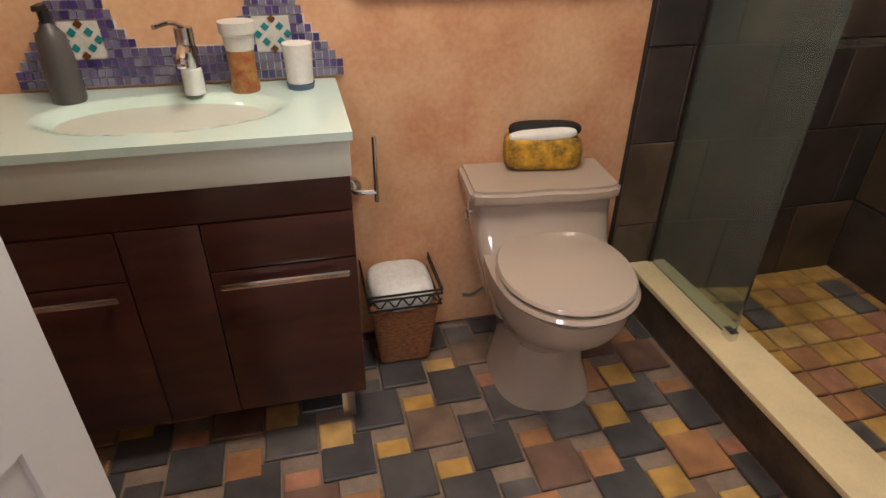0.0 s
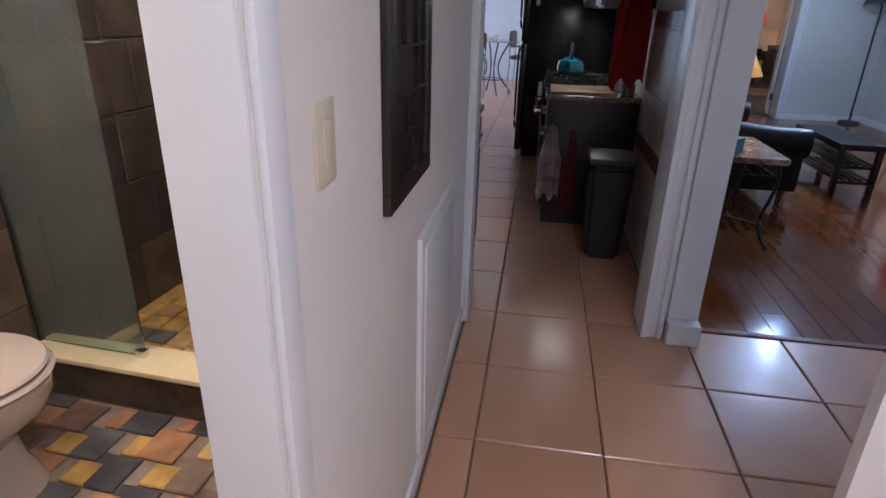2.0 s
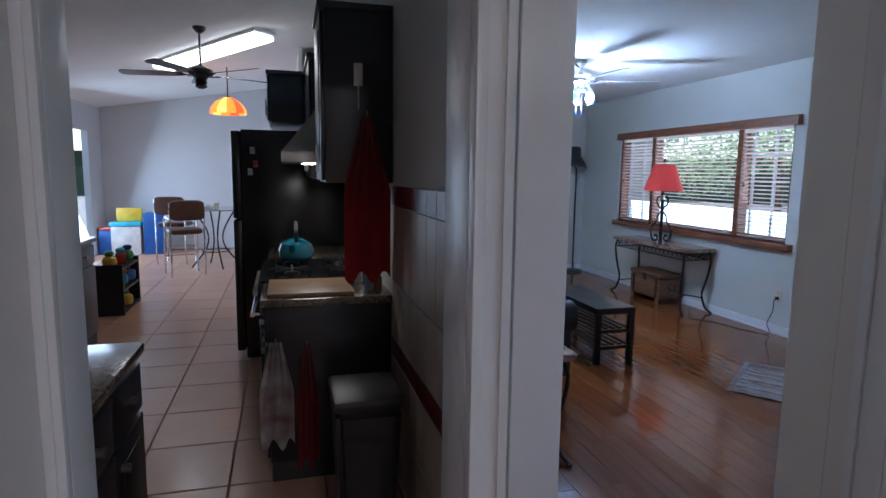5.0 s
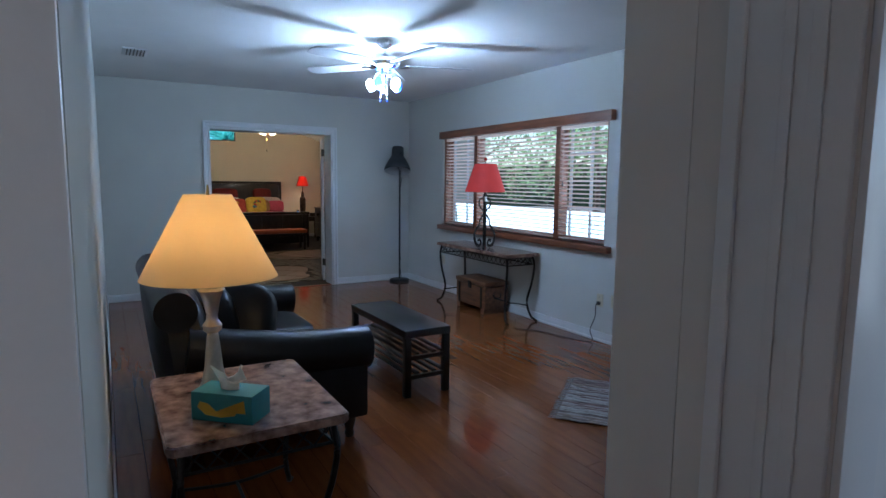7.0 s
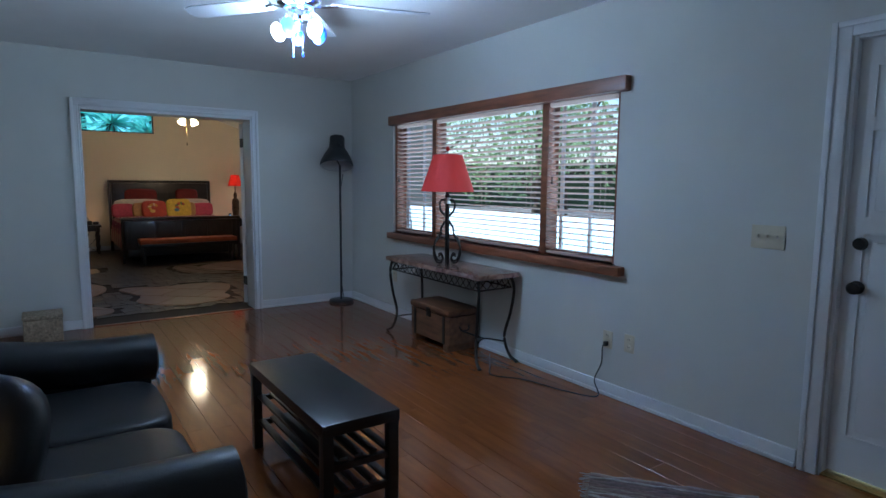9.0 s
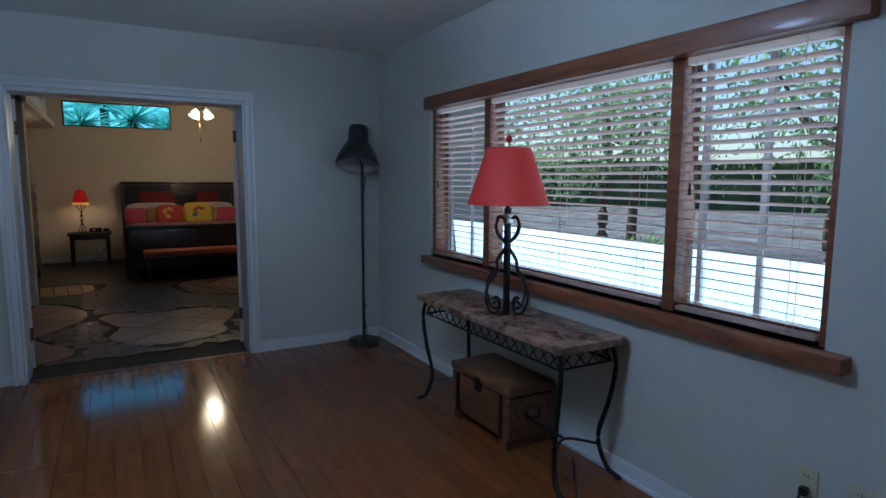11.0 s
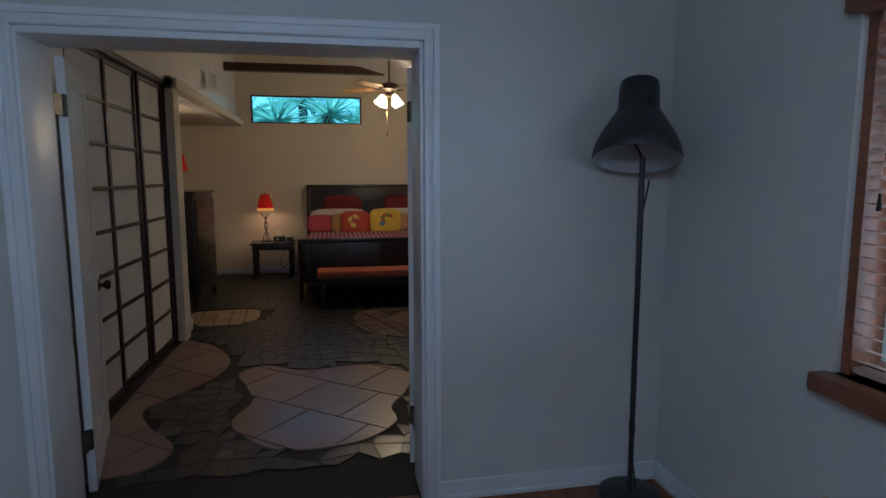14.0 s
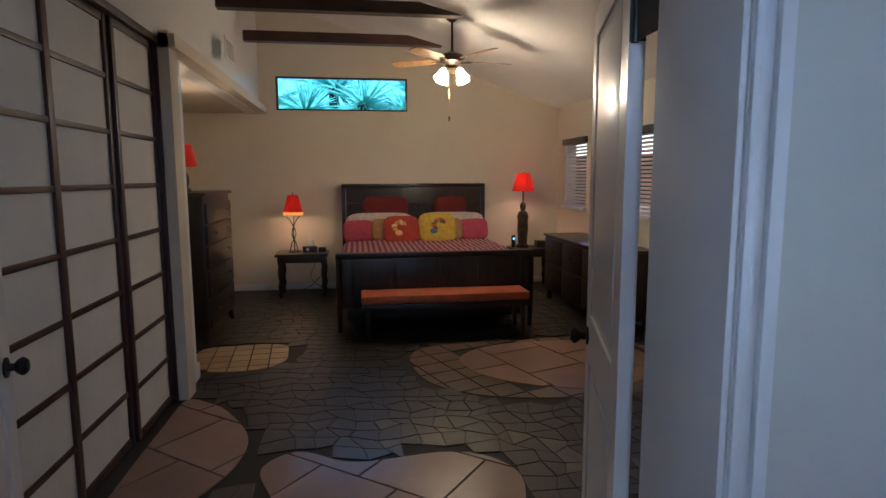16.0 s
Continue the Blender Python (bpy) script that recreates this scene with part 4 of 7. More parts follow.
def plate(name, label, at, rz, w=0.075, h=0.115, holes="outlet", gangs=1):
    p = thing(name, label, "outlet" if holes == "outlet" else "switch", at, rz)
    part("cover", B(-w / 2, -0.006, -h / 2, w / 2, 0, h / 2, bevel=0.003), PLATE, p)
    for g in range(gangs):
        x = (g - (gangs - 1) / 2) * 0.046
        if holes == "outlet":
            for z in (-0.025, 0.025):
                part("socket_face", C((x, -0.006, z), (x, -0.009, z), 0.017, seg=16), PLATE, p)
                for dx in (-0.006, 0.006):
                    part("slot", B(x + dx - 0.0012, -0.0098, z - 0.002, x + dx + 0.0012, -0.0088, z + 0.008), BLACKPLASTIC, p)
        elif holes == "toggle":
            part("toggle", B(x - 0.004, -0.022, -0.002, x + 0.004, -0.006, 0.012, bevel=0.001), PLATE, p)
        else:
            part("rocker", B(x - 0.016, -0.010, -0.032, x + 0.016, -0.006, 0.032, bevel=0.002), PLATE, p)
    return p


plate("wall_outlet", "ivory wall outlet with a plugged black cord", (5.26, -4.60, 0.37), 180)
plate("wall_outlet", "ivory wall outlet beside another", (5.09, -4.60, 0.38), 180)
plate("wall_outlet", "ivory wall outlet near the corner", (8.05, -4.60, 0.40), 180)
plate("light_switch", "ivory triple switch plate beside the front door", (4.29, -4.60, 1.12), 180, 0.165, 0.118, "toggle", 3)
plate("light_switch", "ivory double-height switch plate on the hall wall", (0.40, 0.32, 1.225), 0, 0.075, 0.118, "rocker")
c = thing("power_cord", "thin black power cord hanging from the outlet to the floor", "cord")
part("cord", scroll([(5.26, -4.588, 0.345), (5.26, -4.55, 0.33), (5.262, -4.545, 0.22), (5.30, -4.53, 0.10), (5.25, -4.50, 0.008), (5.45, -4.40, 0.006), (5.75, -4.33, 0.006), (5.95, -4.20, 0.006), (6.10, -4.30, 0.006), (6.35, -4.50, 0.006)], 0.0045), BLACKPLASTIC, c)
part("plug", B(5.248, -4.592, 0.33, 5.272, -4.565, 0.36, bevel=0.003), BLACKPLASTIC, c)


def rag_rug():
    t = thing("rag_rug", "small woven rag rug in mixed greys and browns", "rug", (4.06, -3.61, 0.003), 39)
    cols = [mat("rag_" + str(i), c, 0.95, var=0.2, scale=60, bump=0.4, fine=300) for i, c in enumerate([(0.40, 0.36, 0.34), (0.16, 0.12, 0.11), (0.30, 0.24, 0.21), (0.48, 0.45, 0.43), (0.22, 0.14, 0.13)])]
    n = 50
    for i in range(n):
        bm = bmesh.new()
        y = -0.38 + 0.76 * i / (n - 1)
        amp = random.random()
        pts = [(-0.36 + 0.72 * k / 20, y + 0.004 * math.sin(k * 0.9 + amp * 6), 0.006 + 0.002 * math.sin(k * 1.7 + amp * 9)) for k in range(21)]
        tube(bm, pts, 0.0095, 6, 0.6)
        part("rag_strip", bm, cols[(i * 7 + int(amp * 3)) % 5], t)
    for s in (-1, 1):
        bm = bmesh.new()
        for k in range(60):
            x, y = s * 0.36, -0.38 + 0.76 * k / 59
            tube(bm, [(x, y, 0.006), (x + s * 0.02, y + random.uniform(-0.006, 0.006), 0.003), (x + s * random.uniform(0.03, 0.05), y + random.uniform(-0.012, 0.012), 0.002)], 0.0018, 4)
        part("fringe", bm, cols[3], t, smooth=False)


rag_rug()
v = thing("ceiling_vent", "white slotted ceiling air vent", "vent", (7.47, -1.10, 2.52), 0)
part("frame", B(-0.16, -0.10, -0.012, 0.16, 0.10, 0, bevel=0.003), TRIM, v)
for k in range(6):
    part("slat", B(-0.14, -0.075 + k * 0.027, -0.016, 0.14, -0.065 + k * 0.027, -0.012), GREYMETAL, v)
# small stack by the far wall
s = thing("wicker_box", "pale woven box on the floor behind the sofa", "box", (8.80, -1.55, 0), 0)
part("body", B(-0.13, -0.14, 0, 0.13, 0.14, 0.20, bevel=0.012), mat("pale_wicker", (0.42, 0.34, 0.24), 0.8, var=0.3, scale=50, bump=0.5), s)
part("lid", B(-0.135, -0.145, 0.203, 0.135, 0.145, 0.235, bevel=0.01), mat("pale_wicker_lid", (0.46, 0.38, 0.28), 0.8, var=0.3, scale=50, bump=0.5), s)

BEFORE = set(bpy.data.objects)

# ---- bathroom things ----
def vanity():
    t = thing("bathroom_vanity", "dark espresso wood vanity cabinet with two chrome-handled doors", "cabinet", (-0.145, 1.275, 0))
    w = 0.423
    part("body", B(-w, 0.02, 0.125, w, 0.40, 0.79, bevel=0.003), ESPRESSO, t)
    part("top_rail", B(-w, 0.0, 0.70, w, 0.0195, 0.79, bevel=0.003), ESPRESSO, t)
    part("centre_stile", B(-0.085, 0.0, 0.125, 0.085, 0.0195, 0.698, bevel=0.003), ESPRESSO, t)
    for s in (-1, 1):
        x0, x1 = (0.088, w) if s > 0 else (-w, -0.088)
        part("drawer_front", B(x0, -0.004, 0.575, x1, 0.0195, 0.697, bevel=0.003), ESPRESSO, t)
        d = part("door", B(x0, -0.004, 0.130, x1, 0.0195, 0.572, bevel=0.003), ESPRESSO, t)
        part("handle", B(x0 + 0.02, -0.030, 0.535, x1 - 0.02, -0.022, 0.553, bevel=0.003), CHROME, d, "long chrome bar handle")
        for k in (x0 + 0.04, x1 - 0.04):
            part("handle_post", B(k - 0.006, -0.0225, 0.538, k + 0.006, -0.0035, 0.550), CHROME, d)
    for sx in (-1, 1):
        for y in (0.05, 0.36):
            part("foot", B(sx * (w - 0.05) - 0.018, y - 0.018, 0, sx * (w - 0.05) + 0.018, y + 0.018, 0.125, bevel=0.003), STEEL if y < 0.1 else ESPRESSO, t)


vanity()
t = thing("vanity_top", "pale green glass vanity top with an oval sunk basin", "sink", (-0.145, 1.275, 0.79))
part("apron", B(-0.425, -0.02, 0.001, 0.425, 0.40, 0.085, bevel=0.003), APRON, t, "pale grey-green apron")
bm = bmesh.new()
nx, ny = 64, 40
vs = {}
for i in range(nx + 1):
    for j in range(ny + 1):
        x, y = -0.432 + 0.864 * i / nx, -0.028 + 0.430 * j / ny
        d = math.hypot((x - 0.03) / 0.26, (y - 0.185) / 0.135)
        z = 0.105 - (0.055 * (1 - d ** 2.4) ** 0.8 if d < 1 else 0)
        vs[i, j] = bm.verts.new((x, y, z))
for i in range(nx):
    for j in range(ny):
        bm.faces.new((vs[i, j], vs[i + 1, j], vs[i + 1, j + 1], vs[i, j + 1]))
edge = [e for e in bm.edges if e.is_boundary]
ret = bmesh.ops.extrude_edge_only(bm, edges=edge)
for v in ret["geom"]:
    if isinstance(v, bmesh.types.BMVert):
        v.co.z = 0.086
part("glass_top", bm, WHITEGLASS, t, "glossy pale green glass")
part("drain", C((0.03, 0.185, 0.0515), (0.03, 0.185, 0.056), 0.022, seg=20), CHROME, t)

t = thing("faucet", "chrome single-lever basin faucet with a white glass base", "faucet", (-0.06, 1.60, 0.895))
part("base", lathe(bmesh.new(), [(0.026, 0.0), (0.024, 0.06), (0.020, 0.065)], 24), mat("clear_acrylic", (0.8, 0.86, 0.84), 0.1, bump=0), t, "clear acrylic base")
part("body", C((0, 0, 0.06), (0, 0, 0.155), 0.022, seg=24), CHROME, t)
part("spout", scroll([(0, 0, 0.10), (0, -0.05, 0.115), (0, -0.10, 0.10), (0, -0.105, 0.085)], 0.013), CHROME, t)
part("lever", scroll([(0, 0, 0.155), (-0.02, -0.03, 0.170), (-0.05, -0.07, 0.168)], 0.006), CHROME, t)

t = thing("soap_dispenser", "dark grey pump soap bottle", "bottle", (-0.335, 1.585, 0.895))
part("bottle", lathe(bmesh.new(), [(0.034, 0.0), (0.037, 0.01), (0.035, 0.10), (0.030, 0.15), (0.018, 0.165), (0.012, 0.175)], 28), mat("grey_bottle_plastic", (0.09, 0.085, 0.085), 0.4, bump=0.02), t)
part("pump", C((0, 0, 0.17), (0, 0, 0.205), 0.012, seg=16), BLACKPLASTIC, t)
part("nozzle", B(-0.008, -0.04, 0.203, 0.008, 0.01, 0.215, bevel=0.003), BLACKPLASTIC, t)
t = thing("jar", "dried-flower jar with a white lid", "jar", (0.06, 1.60, 0.895))
part("glass_body", lathe(bmesh.new(), [(0.034, 0.0), (0.036, 0.01), (0.032, 0.04), (0.034, 0.08), (0.032, 0.10)], 28), mat("potpourri", (0.30, 0.06, 0.03), 0.3, scale=40, color2=(0.45, 0.28, 0.08), bump=0.1), t, "red and ochre flower filling")
part("lid", lathe(bmesh.new(), [(0.033, 0.10), (0.036, 0.115), (0.036, 0.135), (0.043, 0.14), (0.043, 0.165), (0.0, 0.168)], 28), mat("white_cap", (0.75, 0.74, 0.70), 0.4, bump=0), t, "white lid")
t = thing("candle_glass", "white candle in a clear glass tumbler", "candle", (0.195, 1.60, 0.895))
part("wax", lathe(bmesh.new(), [(0.032, 0.015), (0.037, 0.11), (0.0, 0.112)], 28), mat("white_wax", (0.80, 0.78, 0.76), 0.5, bump=0.02), t)
part("tumbler_foot", lathe(bmesh.new(), [(0.033, 0.0), (0.036, 0.014), (0.0, 0.0145)], 28), mat("blue_glass_foot", (0.08, 0.13, 0.2), 0.1, bump=0), t)

# mosaic splashback: purple strips in stepped rows, two white medallions
t = thing("mosaic_backsplash", "purple glass mosaic backsplash in stepped peaks with two medallions", "backsplash", (0, 1.68, 0.90))
PURPLE = pick("purple_mosaic_glass", [(0.085, 0.055, 0.20), (0.16, 0.14, 0.27), (0.12, 0.10, 0.19), (0.05, 0.035, 0.16), (0.20, 0.19, 0.30)], 0.15, 0.0, 20, 0.4, 0.1)
TEAL = mat("teal_mosaic_glass", (0.02, 0.22, 0.25), 0.15, bump=0)
BROWNM = mat("brown_mosaic_glass", (0.13, 0.055, 0.02), 0.15, bump=0)
WHITEM = mat("white_mosaic", (0.72, 0.70, 0.66), 0.3, bump=0.02)
bm = bmesh.new()
rows = 9
meshes = {}
for r in range(rows):
    z0 = 0.002 + r * 0.0225
    for peak, c in ((0, -0.30), (1, 0.14)):
        half = 0.165 - max(0, r - 1) * 0.0165 if r < 8 else 0.06
        a, b = c - half, c + half
        if r < 4 and peak == 0:
            b = -0.08
        if r < 4 and peak == 1:
            a = -0.08
        k = a
        box(bm, a, -0.004, z0, b, -0.001, z0 + 0.0225)
        while k < b - 0.006:
            if not (abs(k + 0.008 - c) < 0.045 and 3 <= r <= 6):
                if "m" not in meshes:
                    o = part("tessera", B(0, -0.009, 0.002, 0.0155, -0.0035, 0.0205), PURPLE, t, smooth=False)
                    meshes["m"] = o.data
                else:
                    o = new("tessera", meshes["m"])
                    o.parent = t
                o.location = (k + 0.001, 0, z0)
            k += 0.0178
part("grout_bed", bm, WHITEM, t, "white grout", smooth=False)
for c in (-0.30, 0.14):
    part("medallion", B(c - 0.044, -0.008, 0.071, c + 0.044, -0.0045, 0.157), WHITEM, t)
    for i in range(-1, 2):
        for j in range(-1, 2):
            u, v = (i - j) * 0.0135, (i + j) * 0.0135
            mm = TEAL if (i, j) not in ((0, 0), (1, 1), (-1, -1)) else (WHITEM if (i, j) == (0, 0) else BROWNM)
            bm = bmesh.new()
            box(bm, -0.0075, -0.0105, -0.0075, 0.0075, -0.0082, 0.0075)
            bmesh.ops.rotate(bm, verts=bm.verts, cent=(0, 0, 0), matrix=Matrix.Rotation(radians(45), 3, "Y"))
            bmesh.ops.translate(bm, verts=bm.verts, vec=(c + u * 1.35, 0, 0.114 + v * 1.35))
            part("diamond", bm, mm, t, smooth=False)


def toilet():
    t = thing("toilet", "taupe one-piece toilet with its lid closed", "toilet", (0.865, 1.66, 0), -5)
    # the tank blends down into the bowl: cross sections from floor to rim
    bm = bmesh.new()
    rings = []
    seg = 40
    for z, w, y0, y1, p in ((0.0, 0.155, -0.47, -0.10, 2.6), (0.03, 0.148, -0.46, -0.10, 2.6), (0.10, 0.128, -0.43, -0.10, 2.6), (0.19, 0.122, -0.43, -0.07, 2.4), (0.27, 0.152, -0.51, -0.03, 2.3), (0.34, 0.182, -0.59, -0.01, 2.2), (0.395, 0.194, -0.62, 0.0, 2.2), (0.43, 0.192, -0.62, 0.0, 2.2), (0.436, 0.18, -0.60, -0.02, 2.2)):
        cy, ry = (y0 + y1) / 2, (y1 - y0) / 2
        ring = []
        for k in range(seg):
            a = 2 * math.pi * k / seg
            c, s = math.cos(a), math.sin(a)
            ring.append(bm.verts.new((w * math.copysign(abs(c) ** (2 / p), c), cy + ry * math.copysign(abs(s) ** (2 / p), s), z)))
        rings.append(ring)
    for a, b in zip(rings, rings[1:]):
        for k in range(seg):
            bm.faces.new((a[k], a[(k + 1) % seg], b[(k + 1) % seg], b[k]))
    bm.faces.new(rings[-1])
    bm.faces.new(rings[0][::-1])
    part("bowl", bm, PORCELAIN, t)
    bm = bmesh.new()
    rings = []
    for z, w, y0, y1 in ((0.26, 0.165, -0.36, -0.005), (0.36, 0.19, -0.34, 0.0), (0.42, 0.20, -0.29, 0.0), (0.47, 0.207, -0.235, 0.0), (0.53, 0.212, -0.21, 0.0), (0.565, 0.214, -0.205, 0.0)):
        ring = []
        for k in range(seg):
            a = 2 * math.pi * k / seg
            c, s = math.cos(a), math.sin(a)
            ring.append(bm.verts.new((w * math.copysign(abs(c) ** 0.36, c), (y0 + y1) / 2 + (y1 - y0) / 2 * math.copysign(abs(s) ** 0.36, s), z)))
        rings.append(ring)
    for a, b in zip(rings, rings[1:]):
        for k in range(seg):
            bm.faces.new((a[k], a[(k + 1) % seg], b[(k + 1) % seg], b[k]))
    bm.faces.new(rings[-1])
    part("tank", bm, PORCELAIN, t)
    bm = bmesh.new()
    prism(bm, [(-0.225, -0.205), (-0.19, -0.222), (-0.09, -0.230), (0.0, -0.222), (0.09, -0.230), (0.19, -0.222), (0.225, -0.205), (0.225, 0.005), (-0.225, 0.005)], 0.567, 0.612)
    bmesh.ops.bevel(bm, geom=list(bm.edges), offset=0.012, segments=3, affect="EDGES")
    part("tank_lid", bm, PORCELAIN, t)

    def oval(w, y0, y1, z0, z1, dome):
        bm = bmesh.new()
        prof = [(0.0, z1 + dome), (0.5, z1 + dome * 0.85), (0.85, z1 + dome * 0.35), (0.97, z1), (1.0, (z0 + z1) / 2), (0.97, z0), (0.0, z0)]
        lathe(bm, prof, 44)
        for v in bm.verts:
            r = 1 + 0.06 * (v.co.y < 0) * abs(v.co.y)
            v.co.x *= w * r
            v.co.y = (y0 + y1) / 2 + v.co.y * (y1 - y0) / 2
        return bm
    part("seat", oval(0.188, -0.625, -0.20, 0.438, 0.455, 0), PORCELAIN, t)
    part("seat_lid", oval(0.184, -0.612, -0.185, 0.459, 0.475, 0.012), PORCELAIN, t)
    part("flush_lever", scroll([(-0.215, -0.17, 0.535), (-0.232, -0.175, 0.535), (-0.236, -0.21, 0.53)], 0.007), CHROME, t, "chrome flush lever")
    part("supply_valve", scroll([(-0.20, -0.04, 0.14), (-0.17, -0.07, 0.16), (-0.13, -0.10, 0.22)], 0.008), STEEL, t)


toilet()
t = thing("tissue_pouch", "yellow sunflower-print fabric tissue holder with black trim", "tissue box", (0.885, 1.615, 0.612), -9)
YEL = mat("sunflower_fabric", (0.72, 0.40, 0.03), 0.8, scale=26, color2=(0.06, 0.035, 0.01), bump=0.15)
bm = bmesh.new()
rounded(bm, Matrix.Translation((0, 0, 0.052)), 0.115, 0.055, 0.052, 5, 32, 14)
part("pouch", bm, YEL, t)
part("black_trim", rounded(bmesh.new(), Matrix.Translation((0.01, 0.025, 0.108)), 0.112, 0.030, 0.024, 3, 28, 12), mat("black_print_fabric", (0.012, 0.011, 0.010), 0.8, bump=0.1), t)
part("tissue", rounded(bmesh.new(), Matrix.Translation((-0.005, -0.018, 0.105)) @ pose(0, 0, 0, 0, -4, 0), 0.102, 0.028, 0.016, 3, 24, 10), mat("soft_white_tissue", (0.80, 0.79, 0.76), 0.9, bump=0.2), t)

t = thing("waste_basket", "brown wicker waste basket with an iron rim and a white liner", "basket", (0.430, 1.58, 0))
WICKER = mat("brown_wicker", (0.34, 0.145, 0.06), 0.6, var=0.35, scale=70, bump=0.7, stretch=(1, 1, 3))
bm = bmesh.new()
lo, hi = 0.078, 0.105
vs0 = [bm.verts.new((x * lo, y * lo, 0.0)) for x, y in ((-1, -1), (1, -1), (1, 1), (-1, 1))]
vs1 = [bm.verts.new((x * hi, y * hi, 0.23)) for x, y in ((-1, -1), (1, -1), (1, 1), (-1, 1))]
bm.faces.new(vs0[::-1])
bm.faces.new(vs1)
for k in range(4):
    bm.faces.new((vs0[k], vs0[(k + 1) % 4], vs1[(k + 1) % 4], vs1[k]))
bmesh.ops.bevel(bm, geom=list(bm.edges), offset=0.008, segments=2, affect="EDGES")
part("basket", bm, WICKER, t)
for z, s in ((0.245, 0.110), (0.285, 0.113), (0.30, 0.114)):
    part("rim_wire", tube(bmesh.new(), [(-s, -s, z), (s, -s, z), (s, s, z), (-s, s, z), (-s, -s, z)], 0.004, 6), IRON, t)
part("rim_scroll", tube(bmesh.new(), [(-0.112 + 0.224 * k / 24, -0.112, 0.268 + 0.014 * math.sin(k * 1.3)) for k in range(25)], 0.003, 5), IRON, t)
part("liner", rounded(bmesh.new(), Matrix.Translation((0, 0, 0.255)), 0.102, 0.102, 0.05, 3.5, 26, 14), mat("white_plastic_liner", (0.70, 0.70, 0.69), 0.5, scale=30, var=0.1, bump=0.5), t, "crumpled white liner")

t = thing("paper_holder", "chrome upright toilet paper bar, empty", "paper holder", (0.375, 1.68, 0.575))
part("wall_mount", C((-0.06, 0, 0), (-0.06, -0.02, 0), 0.022, seg=18), CHROME, t)
part("bracket", scroll([(-0.06, -0.015, 0), (-0.06, -0.06, 0.0), (0.0, -0.07, 0.0)], 0.008), CHROME, t)
part("bar", C((0.0, -0.07, -0.03), (0.0, -0.07, 0.17), 0.007, seg=14), CHROME, t)

setting("curb_face", [(1.305, 0.285, 0, 1.315, 1.655, 0.15)], SLATEW, "dark slate face of the shower curb")
setting("curb_core", [(1.315, 0.30, 0, 1.45, 1.655, 0.149)], GROUT_D, "core of the shower curb")
setting("curb_cap", [(1.295, 0.284, 0.150, 1.46, 1.655, 0.172)], YMARBLE, "cream marble cap of the shower curb", 0.004)
t = thing("shower_screen", "fixed shower glass panel streaked with water, standing on the curb", "shower screen", (1.385, 1.655, 0.172))
p = part("glass", B(-0.005, -0.47, 0.004, 0.005, -0.003, 1.85, bevel=0.001), SHGLASS, t)
part("clamp", B(-0.014, -0.475, 0.0, 0.014, -0.435, 0.03, bevel=0.003), CHROME, t)
part("wall_channel", B(-0.011, -0.012, 0.0, 0.011, 0.0, 1.85), DARKWOOD, t, "dark wall channel")
t = thing("grab_bar", "white and chrome grab bar on the shower wall", "grab bar", (2.232, 1.50, 1.04))
part("bar", scroll([(0, 0, 0), (-0.05, 0.0, 0.0), (-0.055, -0.05, -0.03), (-0.055, -0.42, -0.25)], 0.013), mat("white_enamel_bar", (0.72, 0.70, 0.68), 0.25, bump=0), t)
part("flange", C((0, 0, 0), (-0.012, 0, 0), 0.035, seg=20), CHROME, t)
part("flange", C((0, -0.42, -0.25), (-0.05, -0.42, -0.25), 0.014, seg=14), CHROME, t)
t = thing("shower_shelf", "chrome wire corner shelf in the shower", "shelf", (1.80, 1.62, 0.95))
for z in (0, 0.30):
    part("wire_shelf", tube(bmesh.new(), [(-0.14, 0.03, z), (-0.14, -0.10, z), (0.14, -0.10, z), (0.14, 0.03, z)], 0.005, 6), CHROME, t)
    for k in range(6):
        part("wire", C((-0.12 + k * 0.048, 0.03, z), (-0.12 + k * 0.048, -0.10, z), 0.002, seg=6), CHROME, t)
part("hanger", C((0, 0.03, 0), (0, 0.03, 0.6), 0.004, seg=8), CHROME, t)

# pass-through over the toilet and the room behind it
setting("pass_through_sill", [(0.345, 1.655, 1.11, 1.215, 1.805, 1.135)], YMARBLE, "cream sill of the pass-through", 0.004)
setting("wall_back_room", [(-1.6, 3.24, 0, 2.2, 3.30, 2.6), (-1.6, 1.80, 0, -1.5, 3.3, 2.6)], WALL_KIT, "plain back room wall")
setting("ceiling_back_room", [(-1.6, 1.80, 2.46, 2.30, 3.3, 2.56)], CEIL, "plain ceiling")
setting("floor_back_room", [(-1.6, 1.80, -0.12, 2.26, 3.3, 0.0)], TERRA, "plain tiled floor")
t = thing("red_sofa", "dark red upholstered sofa in the back room", "sofa", (0.35, 2.75, 0))
RUBY = mat("dark_red_upholstery", (0.16, 0.012, 0.02), 0.7, bump=0.15)
part("backrest", rounded(bmesh.new(), Matrix.Translation((0, -0.25, 0.80)), 0.75, 0.14, 0.48, 6), RUBY, t)
part("seat", rounded(bmesh.new(), Matrix.Translation((0, 0.15, 0.32)), 0.75, 0.32, 0.30, 6), RUBY, t)
t = tagged(new("window_back_room"), "bright small window of the back room", "window", kind="structure")
for x in (0.05, 0.75, 1.35):
    # panes on the unbroken wall glow in place of daylight outside
    part("pane", B(x, 3.225, 1.2, x + 0.42, 3.238, 2.0), mat("daylight_glow_pane", (0.7, 0.8, 1.0), 0.3, emit=(0.65, 0.80, 1.0), strength=2.5, bump=0), t)
moved(BEFORE, BATH)
t = thing("wall_art", "dark wooden shadow-box shelf frame hung on the hall wall", "shadow box", (0.92, 0.32, 1.01))
t.scale = (1.15, 0.5, 0.96)
